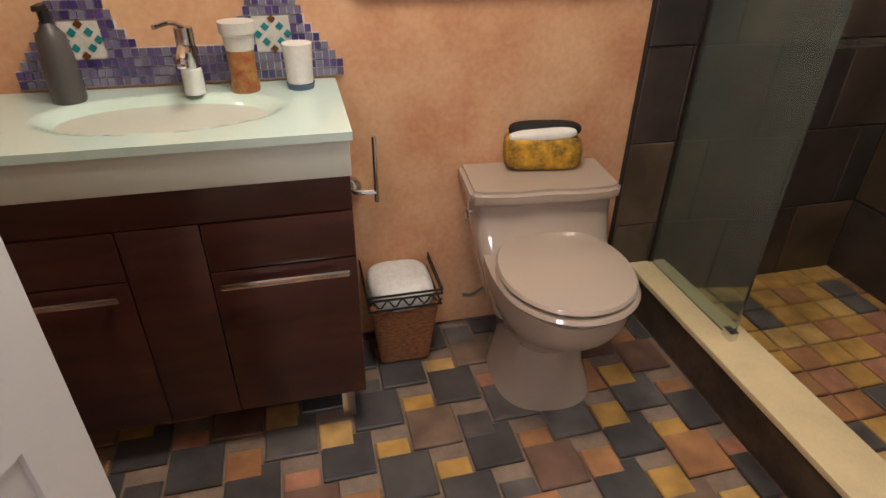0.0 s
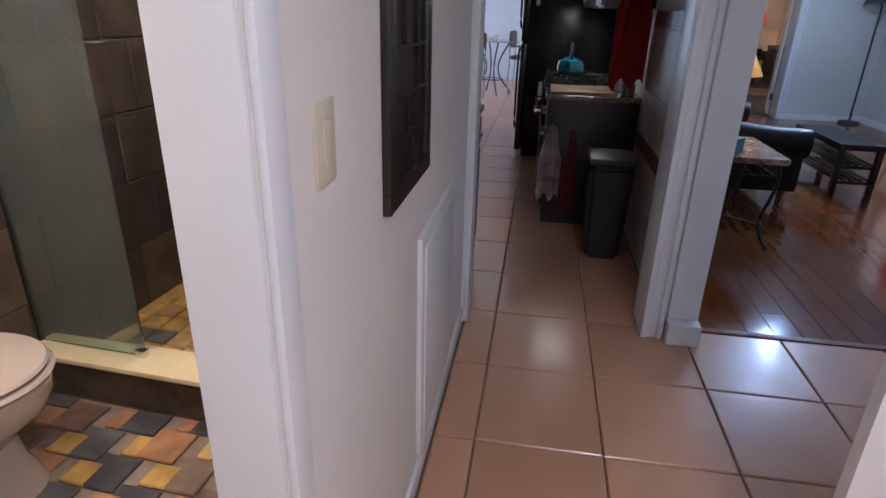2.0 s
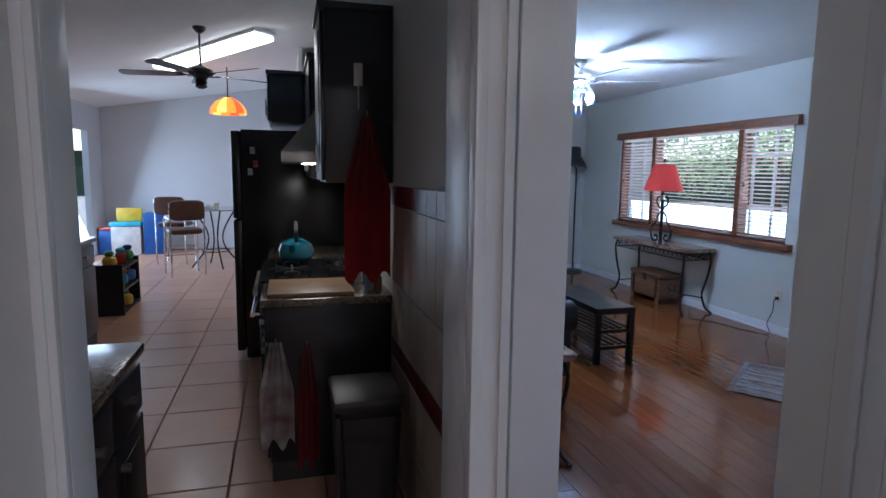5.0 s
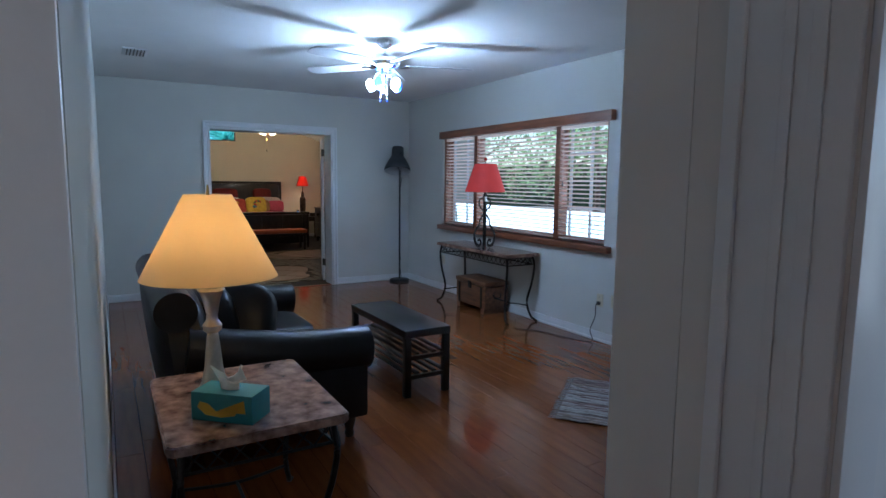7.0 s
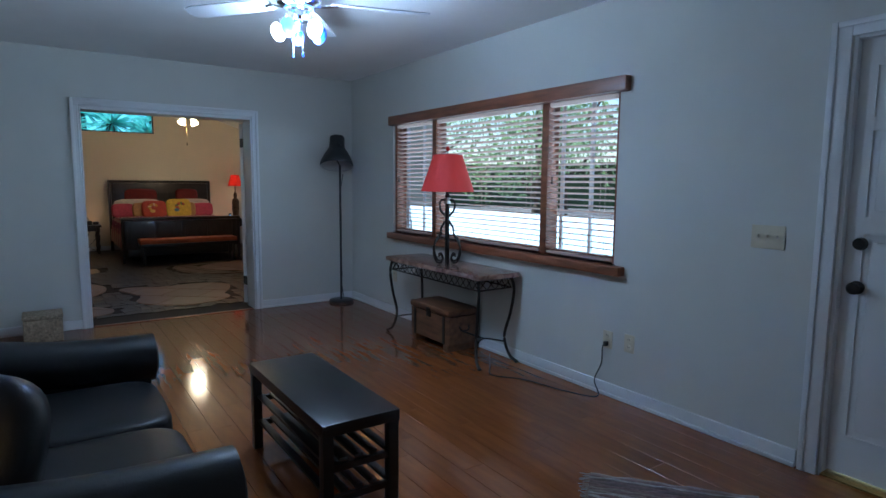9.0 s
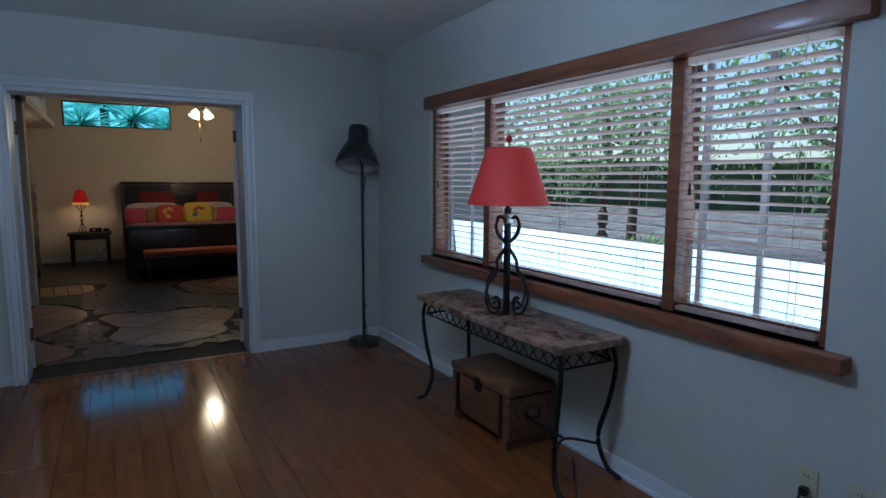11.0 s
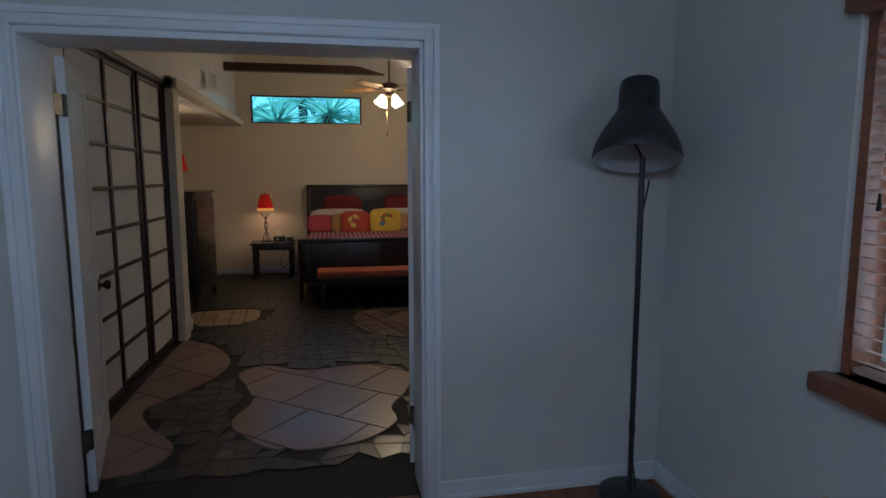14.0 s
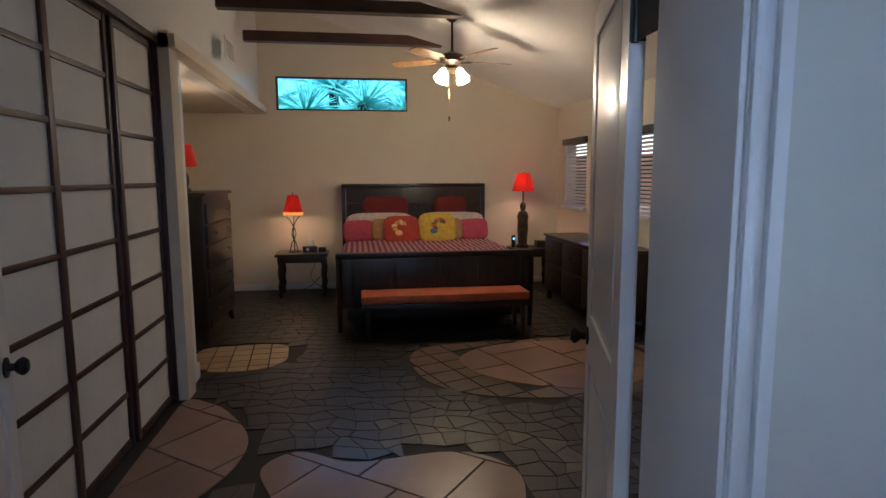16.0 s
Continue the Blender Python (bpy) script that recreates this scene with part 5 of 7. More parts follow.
for b in ((-0.185, -0.035, 0.0, 0.185, 0, 0.045), (-0.185, -0.035, 0.435, 0.185, 0, 0.48), (-0.185, -0.035, 0.045, -0.135, 0, 0.435), (0.135, -0.035, 0.045, 0.185, 0, 0.435)):
    part("frame_side", B(*b, bevel=0.004), DARKWOOD, t)
part("back_board", B(-0.135, -0.006, 0.045, 0.135, -0.001, 0.435), DARKWOOD, t)
for z in (0.135, 0.225, 0.325):
    part("shelf", B(-0.135, -0.028, z, 0.135, -0.006, z + 0.007), DARKWOOD, t)
for x, z0, z1 in ((-0.04, 0.332, 0.435), (0.05, 0.332, 0.435), (0.06, 0.232, 0.325), (-0.03, 0.142, 0.225), (0.04, 0.142, 0.225), (0.0, 0.045, 0.135), (0.07, 0.045, 0.135)):
    part("divider", B(x - 0.003, -0.027, z0, x + 0.003, -0.006, z1), DARKWOOD, t)
t = thing("return_vent", "white painted access panel low on the hall wall", "panel", (1.35, 0.32, 0.10))
part("panel_frame", B(-0.30, -0.016, 0.0, 0.30, 0, 0.73, bevel=0.004), TRIM, t)
part("panel_door", B(-0.26, -0.021, 0.04, 0.26, -0.0155, 0.69, bevel=0.003), TRIM, t)

BEFORE = set(bpy.data.objects)

# ---- kitchen and dining things ----
def base_cabinet(at, w, d, h, label, rz=0, doors=2, name="kitchen_cabinet"):
    t = thing(name, label, "cabinet", at, rz, "kitchen cabinets")
    part("body", B(0, -d, 0.10, w, 0, h, bevel=0.003), NAVYCAB, t)
    part("plinth", B(0.005, -d + 0.05, 0, w - 0.005, -0.005, 0.10), BLACKPLASTIC, t)
    for k in range(doors):
        a, b = w * k / doors + 0.01, w * (k + 1) / doors - 0.01
        dr = part("drawer", B(a, -0.002, h - 0.17, b, 0.016, h - 0.02, bevel=0.004), NAVYCAB, t)
        part("knob", C(((a + b) / 2, 0.016, h - 0.095), ((a + b) / 2, 0.040, h - 0.095), 0.011, 0.014, 14), STEEL, dr)
        do = part("door", B(a, -0.002, 0.12, b, 0.016, h - 0.19, bevel=0.004), NAVYCAB, t)
        part("door_panel", B(a + 0.06, 0.014, 0.18, b - 0.06, 0.019, h - 0.25, bevel=0.003), NAVYCAB, do)
        part("knob", C((b - 0.04, 0.016, h - 0.25), (b - 0.04, 0.040, h - 0.25), 0.011, 0.014, 14), STEEL, do)
    return t


# counter run along the shared wall
base_cabinet((3.38, -0.02, 0), 0.40, 0.575, 0.855, "dark painted end base cabinet with dish towels")
base_cabinet((4.56, -0.02, 0), 0.72, 0.575, 0.855, "dark painted base cabinet beside the stove")
for x0, x1 in ((3.355, 3.785), (4.555, 5.285)):
    t = thing("countertop", "brown speckled granite countertop", "countertop", (x0, -0.6, 0.856))
    part("slab", B(0, 0, 0, x1 - x0, 0.61, 0.036, bevel=0.006), GRANITE, t)


def stove():
    t = thing("gas_stove", "black gas range with iron grates", "stove", (3.79, -0.6, 0))
    part("body", B(0, 0.01, 0.02, 0.76, 0.60, 0.885, bevel=0.004), BLACKENAMEL, t)
    part("cooktop", B(-0.002, 0.0, 0.886, 0.762, 0.625, 0.905, bevel=0.004), BLACKENAMEL, t)
    d = part("oven_door", B(0.01, 0.601, 0.20, 0.75, 0.632, 0.76, bevel=0.006), BLACKENAMEL, t)
    part("handle", C((0.05, 0.672, 0.71), (0.71, 0.672, 0.71), 0.012, seg=14), CHROME, d, "chrome oven handle")
    for x in (0.07, 0.69):
        part("handle_post", C((x, 0.63, 0.71), (x, 0.672, 0.71), 0.009, seg=10), CHROME, d)
    part("drawer", B(0.01, 0.601, 0.04, 0.75, 0.628, 0.185, bevel=0.005), BLACKENAMEL, t)
    part("control_panel", B(0.0, 0.601, 0.775, 0.76, 0.64, 0.885, bevel=0.006), BLACKENAMEL, t)
    for k in range(5):
        part("knob", C((0.09 + 0.145 * k, 0.64, 0.83), (0.09 + 0.145 * k, 0.668, 0.83), 0.020, 0.017, 18), STEEL, t)
    for x in (0.19, 0.57):
        for y in (0.17, 0.46):
            part("burner", C((x, y, 0.905), (x, y, 0.918), 0.045, 0.038, 20), IRON, t)
            g = bmesh.new()
            for a in range(0, 180, 45):
                u = Vector((math.cos(radians(a)), math.sin(radians(a)), 0)) * 0.13
                tube(g, [Vector((x, y, 0.932)) - u, Vector((x, y, 0.932)) + u], 0.006, 6)
            for sx, sy in ((-1, -1), (1, -1), (1, 1), (-1, 1)):
                tube(g, [(x + sx * 0.09, y + sy * 0.09, 0.932), (x + sx * 0.09, y + sy * 0.09, 0.905)], 0.006, 6)
            part("grate", g, IRON, t, "cast iron grate")


stove()
t = thing("tea_kettle", "teal enamel kettle with a black handle on the stove", "kettle", (4.31, -0.17, 0.938))
part("body", lathe(bmesh.new(), [(0.0, 0.0), (0.085, 0.0), (0.103, 0.02), (0.105, 0.06), (0.09, 0.10), (0.05, 0.125), (0.02, 0.13), (0.0, 0.13)], 36), mat("teal_enamel", (0.008, 0.11, 0.155), 0.12, var=0.05, bump=0, coat=0.5), t)
part("handle", scroll([(-0.06, 0, 0.11), (-0.075, 0, 0.18), (0, 0, 0.225), (0.075, 0, 0.18), (0.06, 0, 0.11)], 0.011), BLACKPLASTIC, t)
part("spout", tube(bmesh.new(), [(-0.08, 0.02, 0.06), (-0.115, 0.03, 0.095), (-0.13, 0.035, 0.11)], [0.022, 0.016, 0.012], 14), mat("teal_enamel_spout", (0.008, 0.11, 0.155), 0.12, bump=0), t)
part("lid_knob", rounded(bmesh.new(), Matrix.Translation((0, 0, 0.142)), 0.014, 0.014, 0.012, 2, 14, 8), BLACKPLASTIC, t)
t = thing("cutting_board", "wooden cutting board on the counter end", "cutting board", (3.58, -0.22, 0.893))
part("board", B(-0.19, -0.20, 0, 0.19, 0.20, 0.02, bevel=0.006), mat("oiled_board_wood", (0.40, 0.22, 0.08), 0.4, var=0.2, scale=4, stretch=(6, 1, 1), bump=0.04), t)
t = thing("salt_shaker", "white salt shaker with a steel cap", "shaker", (3.72, -0.48, 0.893))
part("body", lathe(bmesh.new(), [(0.022, 0.0), (0.024, 0.01), (0.018, 0.09)], 20), mat("white_ceramic", (0.75, 0.75, 0.72), 0.2, bump=0), t)
part("cap", lathe(bmesh.new(), [(0.019, 0.09), (0.018, 0.115), (0.0, 0.12)], 20), STEEL, t)
for i, (x, y) in enumerate(((3.50, -0.50), (3.56, -0.55), (3.63, -0.52), (3.45, -0.54))):
    t = thing("spice_bottle", "small glass spice bottle on the counter", "bottle", (x, y, 0.893), group="bottles on the counter")
    part("glass", lathe(bmesh.new(), [(0.020, 0.0), (0.021, 0.07), (0.010, 0.085), (0.010, 0.10)], 16), mat("bottle_glass_" + "abcd"[i], [(0.25, 0.35, 0.45), (0.4, 0.3, 0.2), (0.5, 0.5, 0.5), (0.2, 0.1, 0.05)][i], 0.15, bump=0), t)
    part("cap", C((0, 0, 0.10), (0, 0, 0.12), 0.012, seg=12), BLACKPLASTIC, t)


def wall_cabinet(x0, x1, z0, z1, d, label):
    t = thing("wall_cabinet", label, "cabinet", (x0, -0.6, z0), group="kitchen wall cabinets")
    w, h = x1 - x0, z1 - z0
    part("body", B(0, 0, 0, w, d, h, bevel=0.003), NAVYCAB, t)
    n = max(1, round(w / 0.42))
    for k in range(n):
        a, b = w * k / n + 0.006, w * (k + 1) / n - 0.006
        do = part("door", B(a, d, 0.01, b, d + 0.019, h - 0.01, bevel=0.004), NAVYCAB, t)
        part("door_panel", B(a + 0.06, d + 0.018, 0.08, b - 0.06, d + 0.024, h - 0.08, bevel=0.003), NAVYCAB, do)
        part("handle", C((a + 0.03, d + 0.035, 0.05), (a + 0.03, d + 0.035, 0.17), 0.006, seg=10), STEEL, do)
    part("cornice", B(-0.012, 0, h, w + 0.012, d + 0.03, h + 0.03, bevel=0.006), NAVYCAB, t)
    return t


wall_cabinet(3.37, 3.78, 1.425, 2.19, 0.31, "dark painted wall cabinet with a red apron hung on its side")
wall_cabinet(4.56, 5.26, 1.425, 2.19, 0.31, "dark painted wall cabinet beside the range hood")
wall_cabinet(5.30, 6.20, 1.84, 2.19, 0.58, "dark painted cabinet over the refrigerator")
t = thing("range_hood", "stainless steel pyramid range hood with two lit spots", "range hood", (4.17, -0.6, 1.52))
bm = bmesh.new()
lo = [bm.verts.new(p) for p in ((-0.37, 0.0, 0.06), (0.37, 0.0, 0.06), (0.37, 0.50, 0.06), (-0.37, 0.50, 0.06))]
hi = [bm.verts.new(p) for p in ((-0.14, 0.0, 0.36), (0.14, 0.0, 0.36), (0.14, 0.26, 0.36), (-0.14, 0.26, 0.36))]
for k in range(4):
    bm.faces.new((lo[k], lo[(k + 1) % 4], hi[(k + 1) % 4], hi[k]))
bm.faces.new(hi)
part("canopy", bm, STEEL, t)
part("rim", B(-0.375, 0, 0.0, 0.375, 0.505, 0.058, bevel=0.004), STEEL, t)
part("chimney", B(-0.135, 0.0, 0.36, 0.135, 0.25, 1.2), STEEL, t)
for x in (-0.2, 0.2):
    part("spot", C((x, 0.35, -0.004), (x, 0.35, 0.0), 0.035, seg=20), mat("hood_spot", (1, 0.95, 0.85), 0.4, emit=(1.0, 0.92, 0.78), strength=6, bump=0), t, "lit hood spot")
lamp("hood_light", "AREA", look((4.17, -0.25, 1.50), (4.17, -0.25, 0)), 1.2, (1.0, 0.9, 0.75), 0.3)

t = thing("refrigerator", "tall black refrigerator with small magnets on its side", "refrigerator", (5.30, -0.6, 0))
part("body", B(0, 0.03, 0.02, 0.90, 0.80, 1.78, bevel=0.008), BLACKENAMEL, t)
for z0, z1 in ((0.08, 1.10), (1.115, 1.77)):
    d = part("door", B(0.0, 0.805, z0, 0.90, 0.87, z1, bevel=0.012), BLACKENAMEL, t)
    part("handle", scroll([(0.84, 0.87, z0 + 0.10), (0.84, 0.915, z0 + 0.14), (0.84, 0.915, z1 - 0.14), (0.84, 0.87, z1 - 0.10)], 0.012), BLACKENAMEL, d)
for y, z, c in ((0.70, 1.60, (0.6, 0.6, 0.6)), (0.68, 1.50, (0.45, 0.12, 0.08)), (0.72, 1.44, (0.5, 0.5, 0.52))):
    part("magnet", B(-0.006, y, z, 0.0005, y + 0.035, z + 0.05, bevel=0.002), mat("magnet", c, 0.5, scale=60, var=0.4, bump=0), t, "small printed magnet")

t = thing("trash_can", "tall black plastic trash can with a flat lid", "trash can", (2.89, -0.40, 0))
bm = bmesh.new()
lo = [(-0.125, -0.10), (0.125, -0.10), (0.125, 0.10), (-0.125, 0.10)]
a = [bm.verts.new((x, y, 0.0)) for x, y in lo]
b = [bm.verts.new((x * 1.22, y * 1.28, 0.58)) for x, y in lo]
bm.faces.new(a[::-1])
bm.faces.new(b)
for k in range(4):
    bm.faces.new((a[k], a[(k + 1) % 4], b[(k + 1) % 4], b[k]))
bmesh.ops.bevel(bm, geom=list(bm.edges), offset=0.025, segments=3, affect="EDGES")
part("bin", bm, BLACKPLASTIC, t)
part("lid", B(-0.16, -0.135, 0.582, 0.16, 0.135, 0.63, bevel=0.02), BLACKPLASTIC, t)


def hung_cloth(name, label, pts, y0, y1, z0, z1, x, material, category="towel", pinch=0.35):
    """A towel hung flat against a side, gathered at its top."""
    t = thing(name, label, category, (x, (y0 + y1) / 2, z0))
    bm = bmesh.new()
    nu, nv = 18, 20
    h, w = z1 - z0, y1 - y0
    grid = []
    for j in range(nv + 1):
        v = j / nv
        k = (pinch + (1 - pinch) * min(1, (1 - v) * 2.2)) if v > 0.5 else 1.0
        grid.append([bm.verts.new((-0.012 - 0.010 * math.sin(i * 1.4 + j * 0.15) * (0.5 + v * 0.5), (i / nu - 0.5) * w * k, v * h + 0.03 * math.sin(i * 0.7) * (1 - v))) for i in range(nu + 1)])
    for j in range(nv):
        for i in range(nu):
            bm.faces.new((grid[j][i], grid[j][i + 1], grid[j + 1][i + 1], grid[j + 1][i]))
    bmesh.ops.solidify(bm, geom=bm.faces, thickness=0.004)
    part("cloth", bm, material, t)
    part("hook", scroll([(0.0, 0, h - 0.01), (-0.02, 0, h), (-0.02, 0, h + 0.02)], 0.004), STEEL, t)
    return t


PRINT = mat("white_printed_towel", (0.78, 0.76, 0.72), 0.9, scale=11, color2=(0.40, 0.22, 0.20), bump=0.2, detail=1.0)
hung_cloth("dish_towel", "white dish towel with dark figures hung on the cabinet end", None, -0.13, 0.025, 0.19, 0.69, 3.379, PRINT)
hung_cloth("dish_towel", "plain dark red dish towel hung on the cabinet end", None, -0.245, -0.14, 0.08, 0.67, 3.379, REDCLOTH)
hung_cloth("apron", "red cloth apron hung on the side of the wall cabinet", None, -0.585, -0.37, 0.98, 1.73, 3.368, REDCLOTH, "apron", 0.2)
t = thing("spatula", "long metal spatula hung above the apron", "spatula", (3.366, -0.44, 1.76))
part("blade", B(-0.004, -0.02, 0.10, 0.0, 0.02, 0.20, bevel=0.002), STEEL, t)
part("shaft", C((-0.004, 0, 0.0), (-0.004, 0, 0.11), 0.004, seg=8), STEEL, t)

moved(BEFORE, Matrix.Translation((0.25, -0.02, 0)))

# tiled wall with two red bands
t = tagged(new("wall_tiles"), "beige wall tiles with two dark red bands", kind="structure")
for i in range(9):
    x0 = 2.37 + i * 0.138
    for z0, z1, mm in ((0.07, 0.33, BEIGETILE), (0.335, 0.60, BEIGETILE), (0.605, 0.69, REDTILE), (0.695, 0.96, BEIGETILE), (0.965, 1.32, BEIGETILE), (1.325, 1.415, REDTILE)):
        o = part("tile", B(x0, -0.625, z0, x0 + 0.134, -0.615, z1), mm, t, smooth=False)

# counter by the doorway, and a second one further in
base_cabinet((2.285, 0.36, 0), 0.68, 0.60, 0.865, "dark painted cabinet with a brown granite top", 0)
bpy.data.objects["kitchen_cabinet.002"].matrix_basis = pose(2.965, 0.36, 0, 0, 0, 180)
t = thing("countertop", "brown granite countertop end with a rounded edge", "countertop", (2.28, 0.335, 0.867))
part("slab", B(0, 0, 0, 0.71, 0.66, 0.038, bevel=0.012), GRANITE, t)
wall = thing("wall_cabinet", "dark wall cabinet over the doorway counter", "cabinet", (2.29, 0.62, 1.43), group="kitchen wall cabinets")
part("body", B(0, 0, 0, 0.60, 0.34, 0.70, bevel=0.004), NAVYCAB, wall)
part("door", B(0.005, -0.02, 0.01, 0.595, -0.001, 0.69, bevel=0.004), NAVYCAB, wall)
base_cabinet((6.35, 1.44, 0), 1.10, 0.60, 0.865, "dark painted island cabinet", 180)
t = thing("countertop", "brown granite island countertop", "countertop", (5.22, 1.41, 0.867))
part("slab", B(0, 0, 0, 1.16, 0.66, 0.038, bevel=0.010), GRANITE, t)


# ceiling things
def dark_lights(t, z):
    part("light_cap", lathe(bmesh.new(), [(0.05, z + 0.01), (0.06, z - 0.02), (0.03, z - 0.04), (0.0, z - 0.042)], 20), GREYMETAL, t)


ceiling_fan("ceiling_fan", "dark five-blade ceiling fan over the kitchen", (7.47, 0.67, 2.91), 5, DARKWOOD, GREYMETAL, 0.40, 10, dark_lights, 0.62)
t = thing("fluorescent_light", "long lit fluorescent ceiling fixture", "ceiling light")
t.matrix_basis = Matrix.Translation((8.46, 0.68, 2.86)) @ (Vector((1.28, 1.285, -0.20))).to_track_quat("X", "Z").to_matrix().to_4x4()
part("housing", B(-0.92, -0.16, 0.0, 0.92, 0.16, 0.05, bevel=0.01), TRIM, t)
part("diffuser", B(-0.90, -0.14, -0.05, 0.90, 0.14, -0.002, bevel=0.02), mat("lit_diffuser", (0.95, 0.95, 0.92), 0.4, emit=(1.0, 0.94, 0.84), strength=3.2, bump=0), t, "glowing white diffuser")
t = thing("stained_glass_lamp", "orange stained-glass pendant lamp with a scalloped edge", "lamp", (9.9, 0.62, 2.30))
ORG = mat("lit_orange_glass", (0.75, 0.22, 0.02), 0.25, scale=30, color2=(0.55, 0.05, 0.01), emit=(1.0, 0.30, 0.03), strength=0.6, bump=0)
ORG_Y = mat("lit_amber_glass", (0.80, 0.45, 0.06), 0.25, emit=(1.0, 0.55, 0.08), strength=0.8, bump=0)
ORG_R = mat("lit_red_glass", (0.60, 0.06, 0.01), 0.25, emit=(1.0, 0.10, 0.02), strength=0.6, bump=0)
for k in range(12):
    a0, a1 = 2 * math.pi * k / 12, 2 * math.pi * (k + 1) / 12 - 0.02
    bm = bmesh.new()
    r = ((0.06, 0.20), (0.18, 0.13), (0.25, 0.03), (0.25, -0.03))
    q = [[bm.verts.new((rr * math.cos(a), rr * math.sin(a), z - (0.015 if n == 3 and 0 else 0))) for a in (a0, (a0 + a1) / 2, a1)] for n, (rr, z) in enumerate(r)]
    for u, v in zip(q, q[1:]):
        for i in range(2):
            bm.faces.new((u[i], u[i + 1], v[i + 1], v[i]))
    part("glass_panel", bm, (ORG, ORG_Y, ORG, ORG_R)[k % 4], t)
part("chain", C((0, 0, 0.2), (0, 0, 0.62), 0.008, seg=8), IRON, t)
part("cap", C((0, 0, 0.19), (0, 0, 0.22), 0.065, 0.03, 16), IRON, t)


def dining_chair(at, rz):
    t = thing("dining_chair", "brown leather and tube-steel dining chair", "chair", at, rz, "chairs round the dining table")
    CH = mat("brown_leather_chair", (0.10, 0.045, 0.03), 0.4, bump=0.1)
    part("seat", rounded(bmesh.new(), Matrix.Translation((0, 0, 0.62)), 0.23, 0.22, 0.04, 5), CH, t)
    part("backrest", rounded(bmesh.new(), Matrix.Translation((0.23, 0, 0.92)), 0.025, 0.23, 0.14, 5), CH, t)
    for sy in (-1, 1):
        part("side_tube", scroll([(0.24, sy * 0.22, 1.02), (0.22, sy * 0.22, 0.60), (0.20, sy * 0.22, 0.012), (-0.22, sy * 0.22, 0.012), (-0.20, sy * 0.22, 0.60), (-0.18, sy * 0.22, 0.80), (0.20, sy * 0.22, 0.80)], 0.012), CHROME, t)
    part("foot_bar", C((-0.21, -0.22, 0.25), (-0.21, 0.22, 0.25), 0.010, seg=10), CHROME, t)
    return t


c1 = dining_chair((9.75, 1.25, 0), 200)
copy_thing(c1, pose(10.9, 1.55, 0, 0, 0, 170))
copy_thing(c1, pose(10.5, 0.35, 0, 0, 0, 80))
t = thing("dining_table", "round glass-topped high dining table on an iron base", "table", (10.35, 0.90, 0))
part("tabletop", lathe(bmesh.new(), [(0.0, 0.90), (0.52, 0.90), (0.525, 0.893), (0.52, 0.885), (0.0, 0.885)], 48), mat("table_glass", (0.25, 0.32, 0.34), 0.05, bump=0, coat=0.5), t)
for k in range(4):
    m = pose(0, 0, 0, 0, 0, 90 * k + 20)
    part("leg", scroll([m @ Vector((0.30, 0, 0.885)), m @ Vector((0.12, 0, 0.55)), m @ Vector((0.14, 0, 0.30)), m @ Vector((0.36, 0, 0.012))], 0.012), IRON, t)
part("ring", tube(bmesh.new(), [(0.2 * math.cos(a * math.pi / 12), 0.2 * math.sin(a * math.pi / 12), 0.25) for a in range(25)], 0.008, 6), IRON, t)
t = thing("napkin_stack", "white cups and napkins on the dining table", "tableware", (10.30, 0.87, 0.90))
part("cup", lathe(bmesh.new(), [(0.03, 0.0), (0.04, 0.09), (0.036, 0.09), (0.0, 0.01)], 20), WHITEM, t)
part("napkins", B(-0.12, 0.05, 0.0, 0.02, 0.17, 0.05, bevel=0.006), WHITEM, t)

# toys along the left
TOY = [mat("toy_" + n, c, 0.4, var=0.1, bump=0.02) for n, c in (("blue", (0.02, 0.10, 0.35)), ("yellow", (0.70, 0.45, 0.03)), ("red", (0.45, 0.02, 0.02)), ("green", (0.10, 0.35, 0.10)), ("cyan", (0.05, 0.45, 0.65)))]
t = thing("toy_playset", "blue and yellow plastic toy playset by the wall", "toy", (12.1, 2.35, 0))
part("panel", B(-0.15, -0.42, 0.0, 0.15, -0.10, 0.72, bevel=0.02), TOY[0], t)
part("counter", B(-0.2, -0.08, 0.50, 0.15, 0.42, 0.56, bevel=0.015), TOY[4], t)
part("back", B(0.05, -0.05, 0.56, 0.12, 0.36, 0.80, bevel=0.02), TOY[1], t)
part("cupboard", B(-0.18, -0.06, 0.0, 0.14, 0.40, 0.495, bevel=0.01), WHITEM, t)
t = thing("toy_box", "white toy storage box", "box", (12.2, 2.78, 0))
part("box", B(-0.18, -0.2, 0, 0.18, 0.2, 0.42, bevel=0.02), TOY[0], t)
part("lid", B(-0.19, -0.21, 0.423, 0.19, 0.21, 0.46, bevel=0.01), TOY[2], t)
t = thing("toy_shelf", "low black shelf unit full of toys", "shelf", (7.65, 1.62, 0))
part("side", B(-0.35, -0.16, 0.0, -0.32, 0.16, 0.52), BLACKPLASTIC, t)
part("side", B(0.32, -0.16, 0.0, 0.35, 0.16, 0.52), BLACKPLASTIC, t)
for z in (0.02, 0.24, 0.46):
    part("shelf", B(-0.32, -0.16, z, 0.32, 0.16, z + 0.02), BLACKPLASTIC, t)
